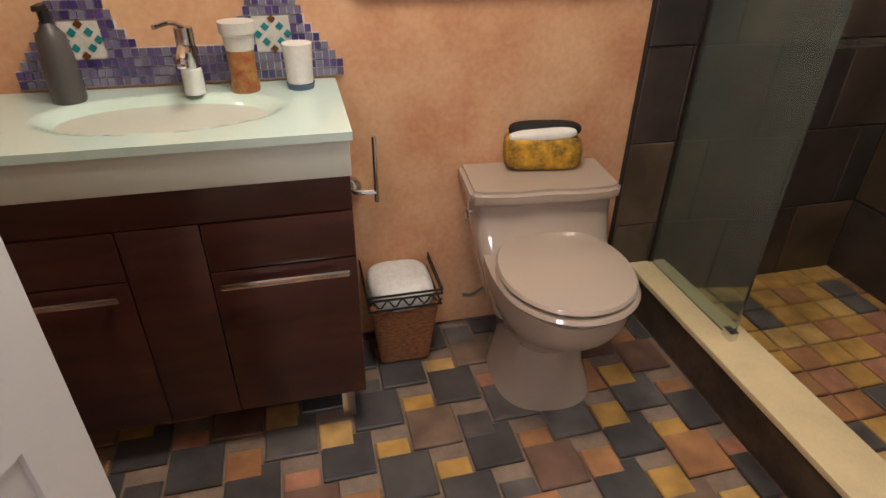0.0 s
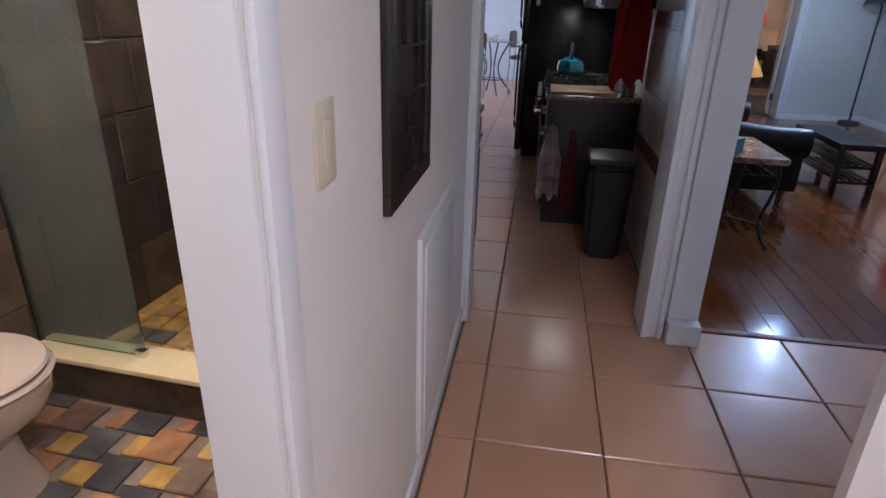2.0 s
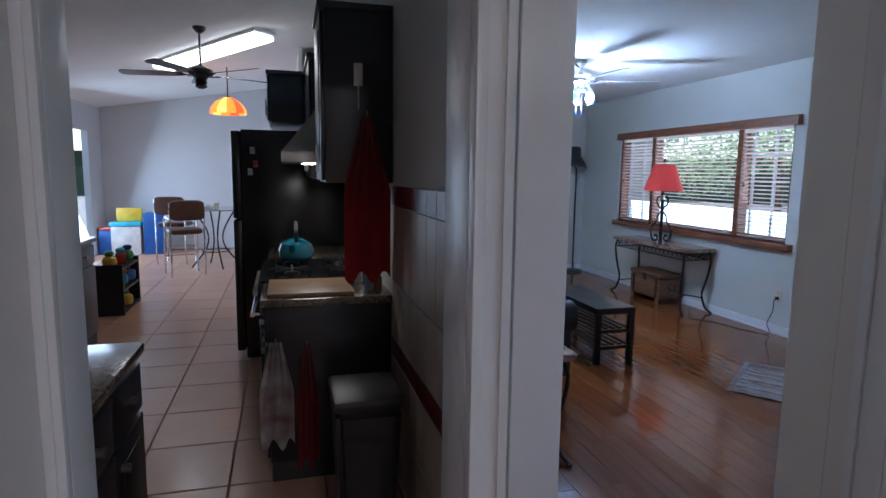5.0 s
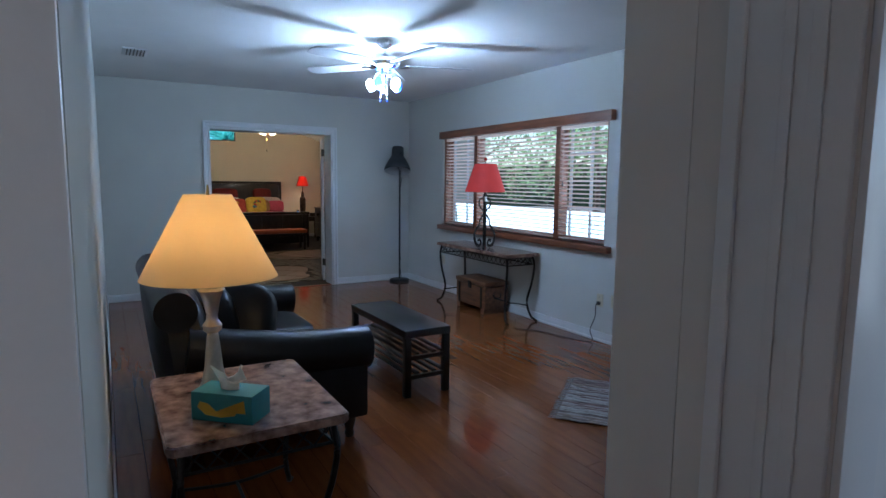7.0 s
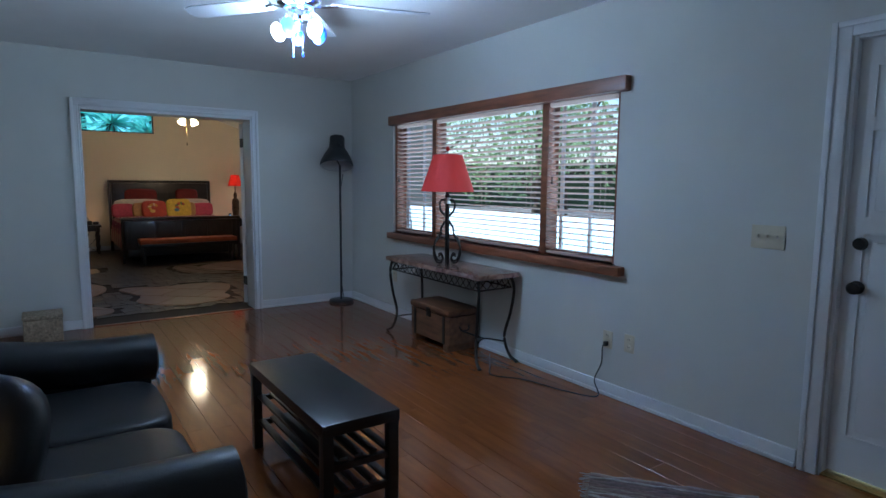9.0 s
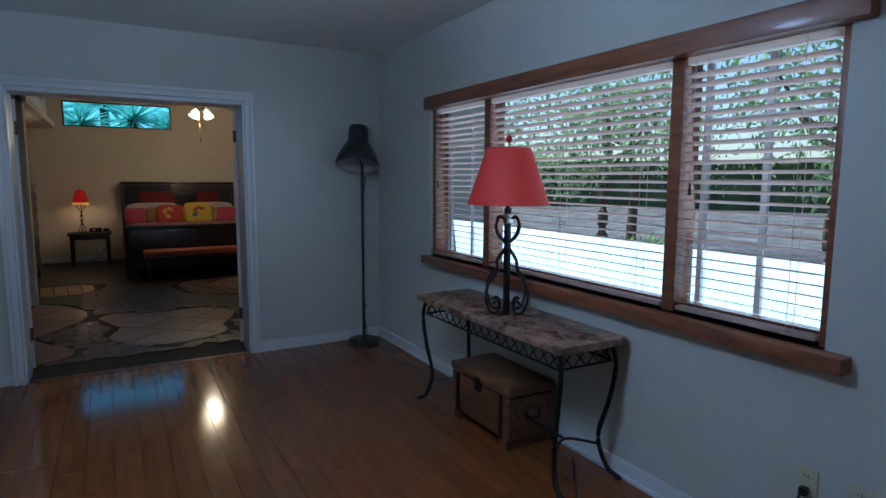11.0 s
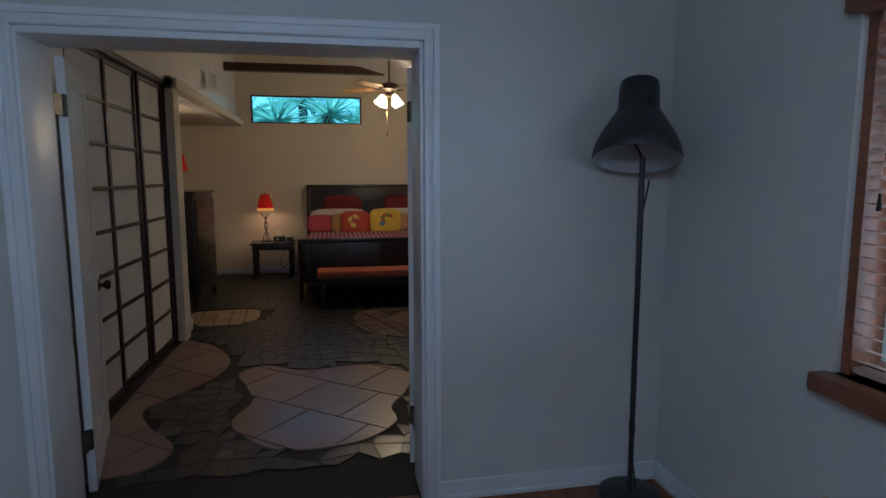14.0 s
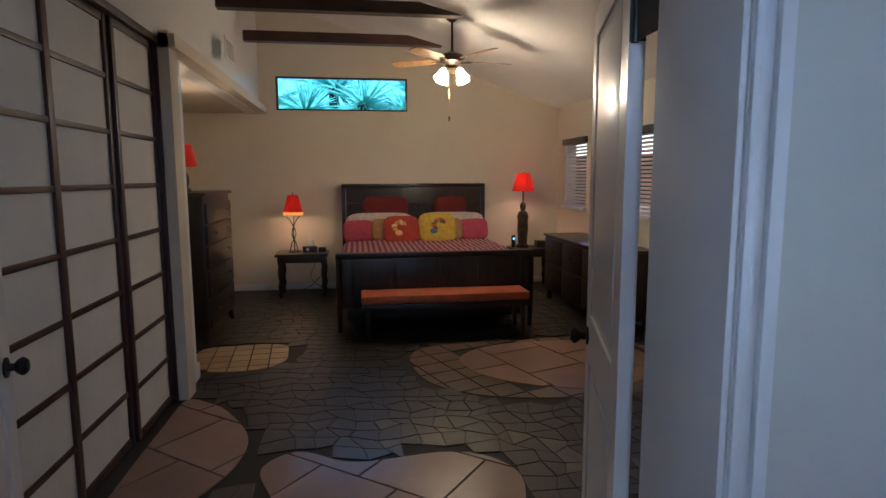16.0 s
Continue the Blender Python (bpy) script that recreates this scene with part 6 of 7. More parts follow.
for i in range(9):
    r = random.Random(i)
    t = thing("toy", "small colourful plastic toy on the low shelf", "toy", (7.65 - 0.26 + 0.26 * (i % 3), 1.56 + r.uniform(-0.03, 0.05), (0.04, 0.26, 0.48)[i // 3]), r.uniform(0, 90), "toys on the shelf")
    part("body", rounded(bmesh.new(), Matrix.Translation((0, 0, 0.06)), r.uniform(0.05, 0.09), r.uniform(0.05, 0.08), 0.06, r.choice((2.5, 4, 6)), 18, 10), TOY[i % 5], t)
    part("top", rounded(bmesh.new(), Matrix.Translation((0, 0, 0.145)), 0.045, 0.045, 0.03, 2.5, 16, 8), TOY[(i + 2) % 5], t)
t = tagged(new("door_dining"), "dark framed doorway with a pale blue room behind", "door", kind="structure")
part("frame", B(10.0, 2.97, 0.0, 10.06, 2.998, 2.1), DARKWOOD, t)
p = part("pane", B(10.0, 3.03, 0.0, 11.9, 3.036, 2.1), PANE, t)
p.visible_shadow = False

# ---- bedroom things ----
BEDM = Matrix(((1.0227, 0, 0, -0.718), (0, 0.95, 0, -0.141), (0, 0, 0.938, 0), (0, 0, 0, 1)))
for name in ("wall_bedroom_east", "wall_bedroom_south", "wall_alcove", "ceiling_alcove", "ceiling_bedroom", "baseboard_bedroom"):
    bpy.data.objects[name].matrix_basis = BEDM
t = thing("shoji_screens", "white cloth shoji sliding closet screens with dark wooden grids", "sliding screen", (12.04, -1.612, 0.02))
W, H = 0.63, 2.24
for k in range(3):
    x1 = -k * W
    x0 = x1 - W
    y = 0.0 if k % 2 == 0 else 0.018
    s = part("screen", B(x0 + 0.01, y - 0.004, 0.03, x1 - 0.01, y + 0.004, H - 0.03), SHOJIPAPER, t, "white cloth infill")
    for a, b in ((x0 + 0.002, x0 + 0.042), (x1 - 0.042, x1 - 0.002)):
        part("stile", B(a, y - 0.02, 0.0, b, y + 0.014, H, bevel=0.003), SHOJIWOOD, s)
    for r in range(9):
        z = r * (H - 0.04) / 8
        part("rail", B(x0 + 0.042, y - 0.016, z, x1 - 0.042, y + 0.010, z + (0.04 if r in (0, 8) else 0.026), bevel=0.002), SHOJIWOOD, s)
part("head_track", B(-1.94, -0.045, H + 0.001, 0.04, 0.04, H + 0.045, bevel=0.003), SHOJIWOOD, t)
part("side_post", B(0.0, -0.04, -0.02, 0.05, 0.04, H, bevel=0.003), SHOJIWOOD, t)

BEFORE = set(bpy.data.objects)


def bed():
    t = thing("king_bed", "dark sleigh-style king bed with a slatted bench rail", "bed", (14.0, -3.62, 0))
    w = 1.0
    # footboard
    part("foot_panel", B(-0.02, -w + 0.06, 0.24, 0.02, w - 0.06, 0.74, bevel=0.003), DARKWOOD, t)
    part("foot_top_rail", B(-0.045, -w, 0.745, 0.035, w, 0.80, bevel=0.012), DARKWOOD, t)
    for k in range(5):
        y = -w + 0.12 + k * (2 * w - 0.24) / 4
        part("foot_stile", B(-0.034, y - 0.03, 0.26, -0.018, y + 0.03, 0.742, bevel=0.003), DARKWOOD, t)
    for sy in (-1, 1):
        part("foot_leg", tube(bmesh.new(), smooth_path([(0.0, sy * (w - 0.03), 0.0), (0.0, sy * (w - 0.03), 0.25), (-0.01, sy * (w - 0.03), 0.76)], 4), [0.02, 0.022, 0.024, 0.026, 0.03, 0.03, 0.03, 0.03, 0.03], 10), DARKWOOD, t)
        part("side_rail", B(0.04, sy * (w - 0.06) - 0.02, 0.24, 2.05, sy * (w - 0.06) + 0.02, 0.42, bevel=0.004), DARKWOOD, t)
    part("under_panel", B(0.05, -w + 0.10, 0.10, 1.9, w - 0.10, 0.235, bevel=0.01), BLACKWOOD, t)
    # headboard
    part("head_panel", B(2.06, -w + 0.08, 0.45, 2.10, w - 0.08, 1.40, bevel=0.004), DARKWOOD, t)
    part("head_top_rail", B(2.04, -w + 0.02, 1.405, 2.13, w - 0.02, 1.455, bevel=0.014), DARKWOOD, t)
    for sy in (-1, 1):
        part("head_post", B(2.05, sy * (w - 0.045) - 0.025, 0.0, 2.12, sy * (w - 0.045) + 0.025, 1.404, bevel=0.004), DARKWOOD, t)
    for z in (0.9, 1.15):
        part("head_rail", B(2.045, -w + 0.09, z, 2.062, w - 0.09, z + 0.04), DARKWOOD, t)


bed()
t = thing("bed_bench", "reddish upholstered bench at the foot of the bed", "bench", (13.78, -3.66, 0))
part("cushion", B(-0.17, -0.80, 0.36, 0.17, 0.80, 0.44, bevel=0.02), mat("rust_upholstery", (0.42, 0.10, 0.035), 0.55, var=0.12, scale=10, bump=0.1), t, "rust coloured cushion")
part("seat_frame", B(-0.17, -0.79, 0.30, 0.17, 0.79, 0.358, bevel=0.004), BLACKWOOD, t)
for sx in (-1, 1):
    for sy in (-1, 1):
        part("leg", B(sx * 0.14 - 0.02, sy * 0.74 - 0.02, 0, sx * 0.14 + 0.02, sy * 0.74 + 0.02, 0.30, bevel=0.003), BLACKWOOD, t)
t = thing("mattress", "thick mattress under a striped coverlet", "mattress", (15.05, -3.62, 0.42))
part("body", B(-1.0, -0.93, 0.0, 1.0, 0.93, 0.26, bevel=0.06), WHITEM, t)
COVER = mat("striped_pink_coverlet", (0.55, 0.22, 0.24), 0.85, var=0.15, scale=20, bump=0.25)
tt = COVER.node_tree
wv = tt.nodes.new("ShaderNodeTexWave")
wv.bands_direction = "Y"
wv.inputs["Scale"].default_value, wv.inputs["Distortion"].default_value = 5.0, 0.6
crp = tt.nodes.new("ShaderNodeValToRGB")
crp.color_ramp.interpolation = "CONSTANT"
for pos, col in ((0.25, (0.42, 0.06, 0.12)), (0.5, (0.60, 0.30, 0.30)), (0.75, (0.24, 0.04, 0.14))):
    el = crp.color_ramp.elements.new(pos)
    el.color = (*col, 1)
crp.color_ramp.elements[0].color = (0.62, 0.45, 0.40, 1)
tcw = tt.nodes.new("ShaderNodeTexCoord")
tt.links.new(tcw.outputs["Object"], wv.inputs["Vector"])
tt.links.new(wv.outputs["Color"], crp.inputs[0])
tt.links.new(crp.outputs[0], tt.nodes["Principled BSDF"].inputs["Base Color"])
t = thing("coverlet", "striped pink and red coverlet draped over the mattress", "bedding", (15.0, -3.62, 0.42))
bm = bmesh.new()
n = 40
prev = None
for i in range(n + 1):
    x = -0.96 + 1.6 * i / n
    ring = []
    for y, z in ((-1.0, -0.16), (-0.99, 0.05), (-0.97, 0.24), (-0.92, 0.295), (-0.5, 0.305), (0, 0.308), (0.5, 0.305), (0.92, 0.295), (0.97, 0.24), (0.99, 0.05), (1.0, -0.16)):
        k = 0.012 * math.sin(i * 0.8 + y * 2) if z < 0.2 else 0.006 * math.sin(i * 0.6 + y * 5)
        ring.append(bm.verts.new((x, y + (k if z < 0.2 else 0), z + (k if z >= 0.2 else 0))))
    if prev:
        for a in range(len(ring) - 1):
            bm.faces.new((prev[a], prev[a + 1], ring[a + 1], ring[a]))
    prev = ring
bmesh.ops.solidify(bm, geom=bm.faces, thickness=0.012)
part("cloth", bm, COVER, t)

PILLOWS = [
    ("pillow", "white patterned bed pillow propped on the headboard", -0.48, 15.88, 0.90, 0.44, 0.17, (0.55, 0.50, 0.46), -12),
    ("pillow", "white patterned bed pillow propped on the headboard", 0.48, 15.88, 0.90, 0.44, 0.17, (0.55, 0.50, 0.46), -12),
    ("pillow", "pink and orange striped pillow", 0.76, 15.80, 0.84, 0.20, 0.14, (0.50, 0.07, 0.12), -14),
    ("pillow", "pink and orange striped pillow", -0.76, 15.80, 0.84, 0.20, 0.14, (0.50, 0.07, 0.12), -14),
    ("pillow", "tan pillow behind the printed cushions", 0.40, 15.74, 0.85, 0.20, 0.15, (0.42, 0.24, 0.10), -14),
    ("pillow", "tan pillow behind the printed cushions", -0.40, 15.74, 0.85, 0.20, 0.15, (0.42, 0.24, 0.10), -14),
    ("cushion", "red cushion with a yellow peacock print", 0.22, 15.60, 0.86, 0.23, 0.185, (0.40, 0.05, 0.03), -18),
    ("cushion", "yellow cushion with a red and green peacock print", -0.24, 15.60, 0.88, 0.24, 0.20, (0.62, 0.42, 0.05), -18),
    ("pillow", "dark red back pillow against the headboard", 0.40, 15.98, 1.12, 0.30, 0.16, (0.16, 0.012, 0.012), -6),
    ("pillow", "dark red back pillow against the headboard", -0.48, 15.98, 1.12, 0.22, 0.16, (0.16, 0.012, 0.012), -6),
]
for name, label, y, x, z, hw, hh, col, tilt in PILLOWS:
    t = thing(name, label, "pillow", (x, -3.62 + y, z))
    m = Matrix.Rotation(radians(-tilt), 4, "Y")
    part("cover", rounded(bmesh.new(), m, 0.06, hw, hh, 4.4, 30, 16), mat("pillow_cloth", col, 0.85, var=0.15, scale=22, bump=0.2), t)
    if name == "cushion":
        red = col[0] < 0.5
        for k in range(7):
            a = radians(-40 + k * 28)
            bm = bmesh.new()
            rounded(bm, m @ Matrix.Translation((-0.066, (0.02 if red else -0.03) + 0.075 * math.sin(a), 0.03 + 0.06 * math.cos(a))) @ Matrix.Rotation(a, 4, "X"), 0.008, 0.022, 0.038, 2, 12, 8)
            part("printed_feather", bm, mat("feather_print", [(0.65, 0.40, 0.06), (0.75, 0.60, 0.40), (0.55, 0.25, 0.05)][k % 3] if red else [(0.35, 0.04, 0.05), (0.10, 0.22, 0.10), (0.50, 0.15, 0.03)][k % 3], 0.8, bump=0.1), t)
        part("printed_bird", rounded(bmesh.new(), m @ Matrix.Translation((-0.066, 0.04 if red else 0.05, -0.05)), 0.008, 0.05, 0.035, 2, 14, 8), mat("bird_print", (0.70, 0.50, 0.15) if red else (0.08, 0.18, 0.30), 0.8, bump=0.1), t)


def nightstand(at, w, d, label):
    t = thing("nightstand", label, "nightstand", at, 0, "nightstands beside the bed")
    part("tabletop", B(-d / 2, -w / 2, 0.53, d / 2, w / 2, 0.565, bevel=0.006), DARKWOOD, t)
    part("apron", B(-d / 2 + 0.02, -w / 2 + 0.03, 0.45, d / 2 - 0.02, w / 2 - 0.03, 0.529, bevel=0.003), DARKWOOD, t)
    for sx in (-1, 1):
        for sy in (-1, 1):
            part("leg", lathe(bmesh.new(), [(0.022, 0.0), (0.028, 0.04), (0.018, 0.07), (0.030, 0.12), (0.032, 0.16), (0.020, 0.20), (0.034, 0.30), (0.034, 0.36), (0.022, 0.40), (0.034, 0.45)], 16, Matrix.Translation((sx * (d / 2 - 0.05), sy * (w / 2 - 0.06), 0))), DARKWOOD, t)


nightstand((15.85, -2.13, 0), 0.66, 0.42, "dark turned-leg nightstand with a lamp and a clock")
nightstand((15.87, -5.22, 0), 0.60, 0.42, "dark turned-leg nightstand with a statue lamp")

SHADE_RED = translucent(mat("lit_red_shade", (0.50, 0.03, 0.02), 0.7, var=0.05, emit=(1.0, 0.04, 0.02), strength=0.03, bump=0.03), (0.42, 0.03, 0.02), 0.4)
SHADE_ORANGE = translucent(mat("lit_orange_red_shade", (0.55, 0.04, 0.02), 0.7, var=0.05, emit=(1.0, 0.06, 0.02), strength=0.06, bump=0.03), (0.50, 0.05, 0.02), 0.4)


def shade(t, z0, z1, r0, r1, material, n=32):
    part("shade", lathe(bmesh.new(), [(r0, z0), (r1, z1), (r1 - 0.003, z1), (r0 - 0.003, z0)], n), material, t, "lit red shade")


t = thing("table_lamp", "small red fringed lamp on a curled iron stem", "lamp", (15.90, -2.02, 0.565))
part("foot", lathe(bmesh.new(), [(0.0, 0.012), (0.075, 0.01), (0.08, 0.0), (0.0, 0.0)], 24), IRON, t)
for k in range(3):
    m = pose(0, 0, 0, 0, 0, 120 * k)
    part("stem", scroll([m @ Vector(p) for p in ((0.06, 0, 0.012), (0.03, 0, 0.12), (-0.03, 0, 0.25), (0.045, 0, 0.42), (0.09, 0, 0.47), (0.075, 0, 0.50))], 0.006), IRON, t)
shade(t, 0.53, 0.75, 0.125, 0.065, SHADE_RED)
# lamplight on the beads is put in as emission of the fringe
part("fringe", lathe(bmesh.new(), [(0.127, 0.53), (0.127, 0.49), (0.123, 0.49), (0.123, 0.53)], 32), mat("glowing_gold_fringe", (0.45, 0.22, 0.06), 0.7, emit=(1.0, 0.4, 0.08), strength=0.4, bump=0.2), t, "gold bead fringe")
part("finial", C((0, 0, 0.75), (0, 0, 0.79), 0.008, 0.003, 12), IRON, t)
lamp("night_lamp_light", "POINT", pose(15.88, -2.02, 1.10), 1.8, (1.0, 0.66, 0.34), 0.04)

t = thing("table_lamp", "lit red shade on a dark carved standing figure", "lamp", (15.87, -5.09, 0.565))
part("statue", lathe(bmesh.new(), [(0.0, 0.0), (0.085, 0.0), (0.085, 0.03), (0.060, 0.05), (0.065, 0.15), (0.075, 0.26), (0.070, 0.36), (0.078, 0.43), (0.060, 0.49), (0.030, 0.51), (0.036, 0.54), (0.040, 0.58), (0.030, 0.62), (0.012, 0.64), (0.010, 0.80)], 24), mat("carved_figure_wood", (0.075, 0.04, 0.02), 0.5, scale=25, var=0.4, bump=0.4), t, "dark carved figure")
shade(t, 0.78, 1.03, 0.155, 0.085, SHADE_ORANGE, 6)
part("finial", C((0, 0, 1.03), (0, 0, 1.07), 0.008, 0.004, 12), BRASS, t)
lamp("statue_lamp_light", "POINT", pose(15.87, -5.09, 1.46), 2.88, (1.0, 0.66, 0.36), 0.05)


def dresser():
    t = thing("tall_dresser", "tall dark wooden chest of drawers with round pulls", "dresser", (14.25, -1.50, 0))
    part("body", B(-0.50, 0.02, 0.12, 0.50, 0.50, 1.38, bevel=0.008), DARKWOOD, t)
    part("dresser_top", B(-0.53, -0.01, 1.381, 0.53, 0.52, 1.41, bevel=0.01), DARKWOOD, t)
    z = 0.15
    for h in (0.29, 0.26, 0.23, 0.20, 0.19):
        d = part("drawer", B(-0.47, -0.004, z, 0.47, 0.019, z + h - 0.015, bevel=0.005), DARKWOOD, t)
        for x in (-0.25, 0.25):
            part("pull", lathe(bmesh.new(), [(0.008, 0.0), (0.008, 0.015), (0.018, 0.022), (0.0, 0.03)], 14, Matrix.Translation((x, -0.004, z + h / 2)) @ pose(0, 0, 0, 90)), BRASS, d, "round brass pull")
        z += h
    for sx in (-1, 1):
        for y in (0.05, 0.46):
            part("leg", tube(bmesh.new(), [(sx * 0.45, y, 0.12), (sx * 0.46, y - 0.01, 0.06), (sx * 0.48, y - 0.02, 0.0)], [0.035, 0.028, 0.018], 10), DARKWOOD, t)


dresser()
t = thing("table_lamp", "pleated red lamp with a figure base on the dresser", "lamp", (13.98, -1.26, 1.41))
part("base", lathe(bmesh.new(), [(0.07, 0.0), (0.07, 0.02), (0.04, 0.05), (0.055, 0.10), (0.05, 0.16), (0.02, 0.21), (0.01, 0.25)], 20), mat("dark_bronze", (0.04, 0.025, 0.018), 0.4, 0.5, bump=0.2), t)
shade(t, 0.24, 0.44, 0.13, 0.085, SHADE_ORANGE)
part("finial", rounded(bmesh.new(), Matrix.Translation((0, 0, 0.475)), 0.016, 0.016, 0.03, 2, 12, 8), DARKWOOD, t)
lamp("dresser_lamp_light", "POINT", pose(13.98, -1.26, 1.93), 3, (1.0, 0.70, 0.40), 0.05)
t = thing("low_dresser", "low dark dresser under the bedroom window", "dresser", (14.35, -5.42, 0))
part("body", B(-0.85, -0.24, 0.12, 0.85, 0.24, 0.80, bevel=0.006), DARKWOOD, t)
part("dresser_top", B(-0.88, -0.26, 0.801, 0.88, 0.26, 0.83, bevel=0.008), DARKWOOD, t)
for k in range(3):
    for r in range(2):
        d = part("drawer", B(-0.83 + k * 0.56, 0.24, 0.16 + r * 0.32, -0.29 + k * 0.56, 0.256, 0.46 + r * 0.32, bevel=0.004), DARKWOOD, t)
        part("pull", C((-0.56 + k * 0.56, 0.256, 0.31 + r * 0.32), (-0.56 + k * 0.56, 0.28, 0.31 + r * 0.32), 0.014, seg=12), BRASS, d)
for sx in (-1, 1):
    for y in (-0.2, 0.2):
        part("leg", B(sx * 0.8 - 0.025, y - 0.025, 0, sx * 0.8 + 0.025, y + 0.025, 0.12), DARKWOOD, t)
t = thing("alarm_clock", "small black clock radio on the nightstand", "clock", (15.86, -2.22, 0.565), 8)
part("case", B(-0.05, -0.09, 0, 0.05, 0.09, 0.075, bevel=0.008), BLACKPLASTIC, t)
part("dial", C((-0.051, 0.03, 0.04), (-0.053, 0.03, 0.04), 0.02, seg=16), STEEL, t)
t = thing("appliance", "white breathing device on the nightstand", "device", (16.0, -2.22, 0.565))
part("case", lathe(bmesh.new(), [(0.055, 0.0), (0.055, 0.08), (0.045, 0.15), (0.0, 0.155)], 20), WHITEM, t)
t = thing("telephone", "black phone cradle on the nightstand", "telephone", (15.88, -2.38, 0.565))
part("cradle", B(-0.05, -0.05, 0, 0.05, 0.05, 0.06, bevel=0.012), BLACKPLASTIC, t)
t = thing("cordless_phone", "upright black cordless phone with a lit blue screen", "telephone", (15.87, -4.96, 0.565))
part("handset", B(-0.02, -0.025, 0, 0.02, 0.025, 0.17, bevel=0.008), BLACKPLASTIC, t)
part("display", B(-0.0215, -0.014, 0.11, -0.0195, 0.014, 0.14), mat("phone_screen", (0.1, 0.2, 0.4), 0.3, emit=(0.2, 0.5, 1.0), strength=1.5, bump=0), t)
t = thing("trinket_box", "small dark wooden box on the nightstand", "box", (15.87, -5.38, 0.565))
part("case", B(-0.07, -0.10, 0, 0.07, 0.10, 0.09, bevel=0.006), DARKWOOD, t)
t = thing("charger_cord", "dark cords hanging behind the nightstand", "cord")
part("cord", scroll([(16.12, -2.30, 0.60), (16.16, -2.28, 0.40), (16.12, -2.20, 0.18), (16.14, -2.35, 0.02)], 0.004), BLACKPLASTIC, t)
part("cord", scroll([(16.12, -2.34, 0.60), (16.15, -2.42, 0.35), (16.13, -2.25, 0.10), (16.12, -2.1, 0.01)], 0.004), BLACKPLASTIC, t)

# open rafters
for x in (13.67, 14.80, 12.55):
    t = thing("ceiling_beam", "dark stained tapering ceiling beam", "beam", (x, 0, 2.985), group="open ceiling beams")
    bm = bmesh.new()
    prism(bm, [(-1.70, 0.0), (-1.70, 0.105), (-3.42, 0.105), (-3.80, 0.005), (-3.80, 0.0)], -0.05, 0.05, Matrix(((0, 0, 1, 0), (1, 0, 0, 0), (0, 1, 0, 0), (0, 0, 0, 1))))
    part("timber", bm, SHOJIWOOD, t)


def tulips(t, z):
    glass = mat("lit_frosted_tulip", (0.95, 0.85, 0.65), 0.3, emit=(1.0, 0.80, 0.48), strength=4.0, bump=0)
    for k in range(4):
        m = pose(0, 0, 0, 0, 0, 90 * k + 40)
        part("lamp_arm", scroll([m @ Vector((0.03, 0, z + 0.03)), m @ Vector((0.08, 0, z + 0.03)), m @ Vector((0.10, 0, z))], 0.008), GREYMETAL, t)
        part("tulip_shade", lathe(bmesh.new(), [(0.022, 0.0), (0.04, -0.03), (0.05, -0.08), (0.068, -0.12), (0.064, -0.12), (0.046, -0.08), (0.0, -0.03)], 24, m @ Matrix.Translation((0.10, 0, z + 0.01)) @ pose(0, 0, 0, 0, -28, 0)), glass, t, "lit frosted glass shade")
    part("pull_chain", C((0.02, 0.03, z), (0.02, 0.03, z - 0.45), 0.002, seg=6), BRASS, t)
    part("pull_chain", C((-0.03, -0.02, z), (-0.03, -0.02, z - 0.15), 0.002, seg=6), BRASS, t)
    part("chain_pendant", C((0.02, 0.03, z - 0.49), (0.02, 0.03, z - 0.44), 0.006, 0.010, 10), DARKWOOD, t)


ceiling_fan("ceiling_fan", "bronze and wood ceiling fan with four lit tulip lamps", (14.10, -3.794, 3.12), 5, mat("warm_oak_blade", (0.34, 0.19, 0.075), 0.4, var=0.25, scale=5, stretch=(1, 6, 1), bump=0.04), mat("oiled_bronze", (0.05, 0.033, 0.025), 0.35, 0.8, bump=0), 0.36, -8, tulips, 0.46)
lamp("bedroom_fan_light", "POINT", pose(14.10, -3.794, 2.38), 18, (1.0, 0.74, 0.44), 0.10)
t = thing("wall_vent", "white slotted air vent high on the wall", "vent", (14.05, -1.70, 2.72), 0)
part("frame", B(-0.17, -0.012, -0.10, 0.17, 0, 0.10, bevel=0.003), TRIM, t)
for k in range(6):
    part("slat", B(-0.14, -0.016, -0.075 + k * 0.027, 0.14, -0.012, -0.065 + k * 0.027), GREYMETAL, t)
for x0, x1 in ((13.55, 14.35), (15.22, 15.90)):
    w = tagged(new("window_bedroom"), "small bedroom window with a closed slat blind", "window", kind="structure")
    p = part("pane", B(x0, -5.80, 1.15, x1, -5.795, 2.0), PANE, w)
    p.visible_shadow = False
    part("valance", B(x0 - 0.03, -5.70, 1.97, x1 + 0.03, -5.655, 2.05, bevel=0.004), DARKWOOD, w)
    part("window_sill", B(x0 - 0.03, -5.72, 1.11, x1 + 0.03, -5.655, 1.15, bevel=0.004), TRIM, w)
    for k in range(20):
        bm = bmesh.new()
        box(bm, x0 + 0.01, -0.022, -0.0012, x1 - 0.01, 0.022, 0.0012)
        bmesh.ops.rotate(bm, verts=bm.verts, cent=(0, 0, 0), matrix=Matrix.Rotation(radians(-40), 3, "X"))
        bmesh.ops.translate(bm, verts=bm.verts, vec=(0, -5.715, 1.17 + k * 0.042))
        part("slat", bm, SLAT, w)
moved(BEFORE, BEDM)

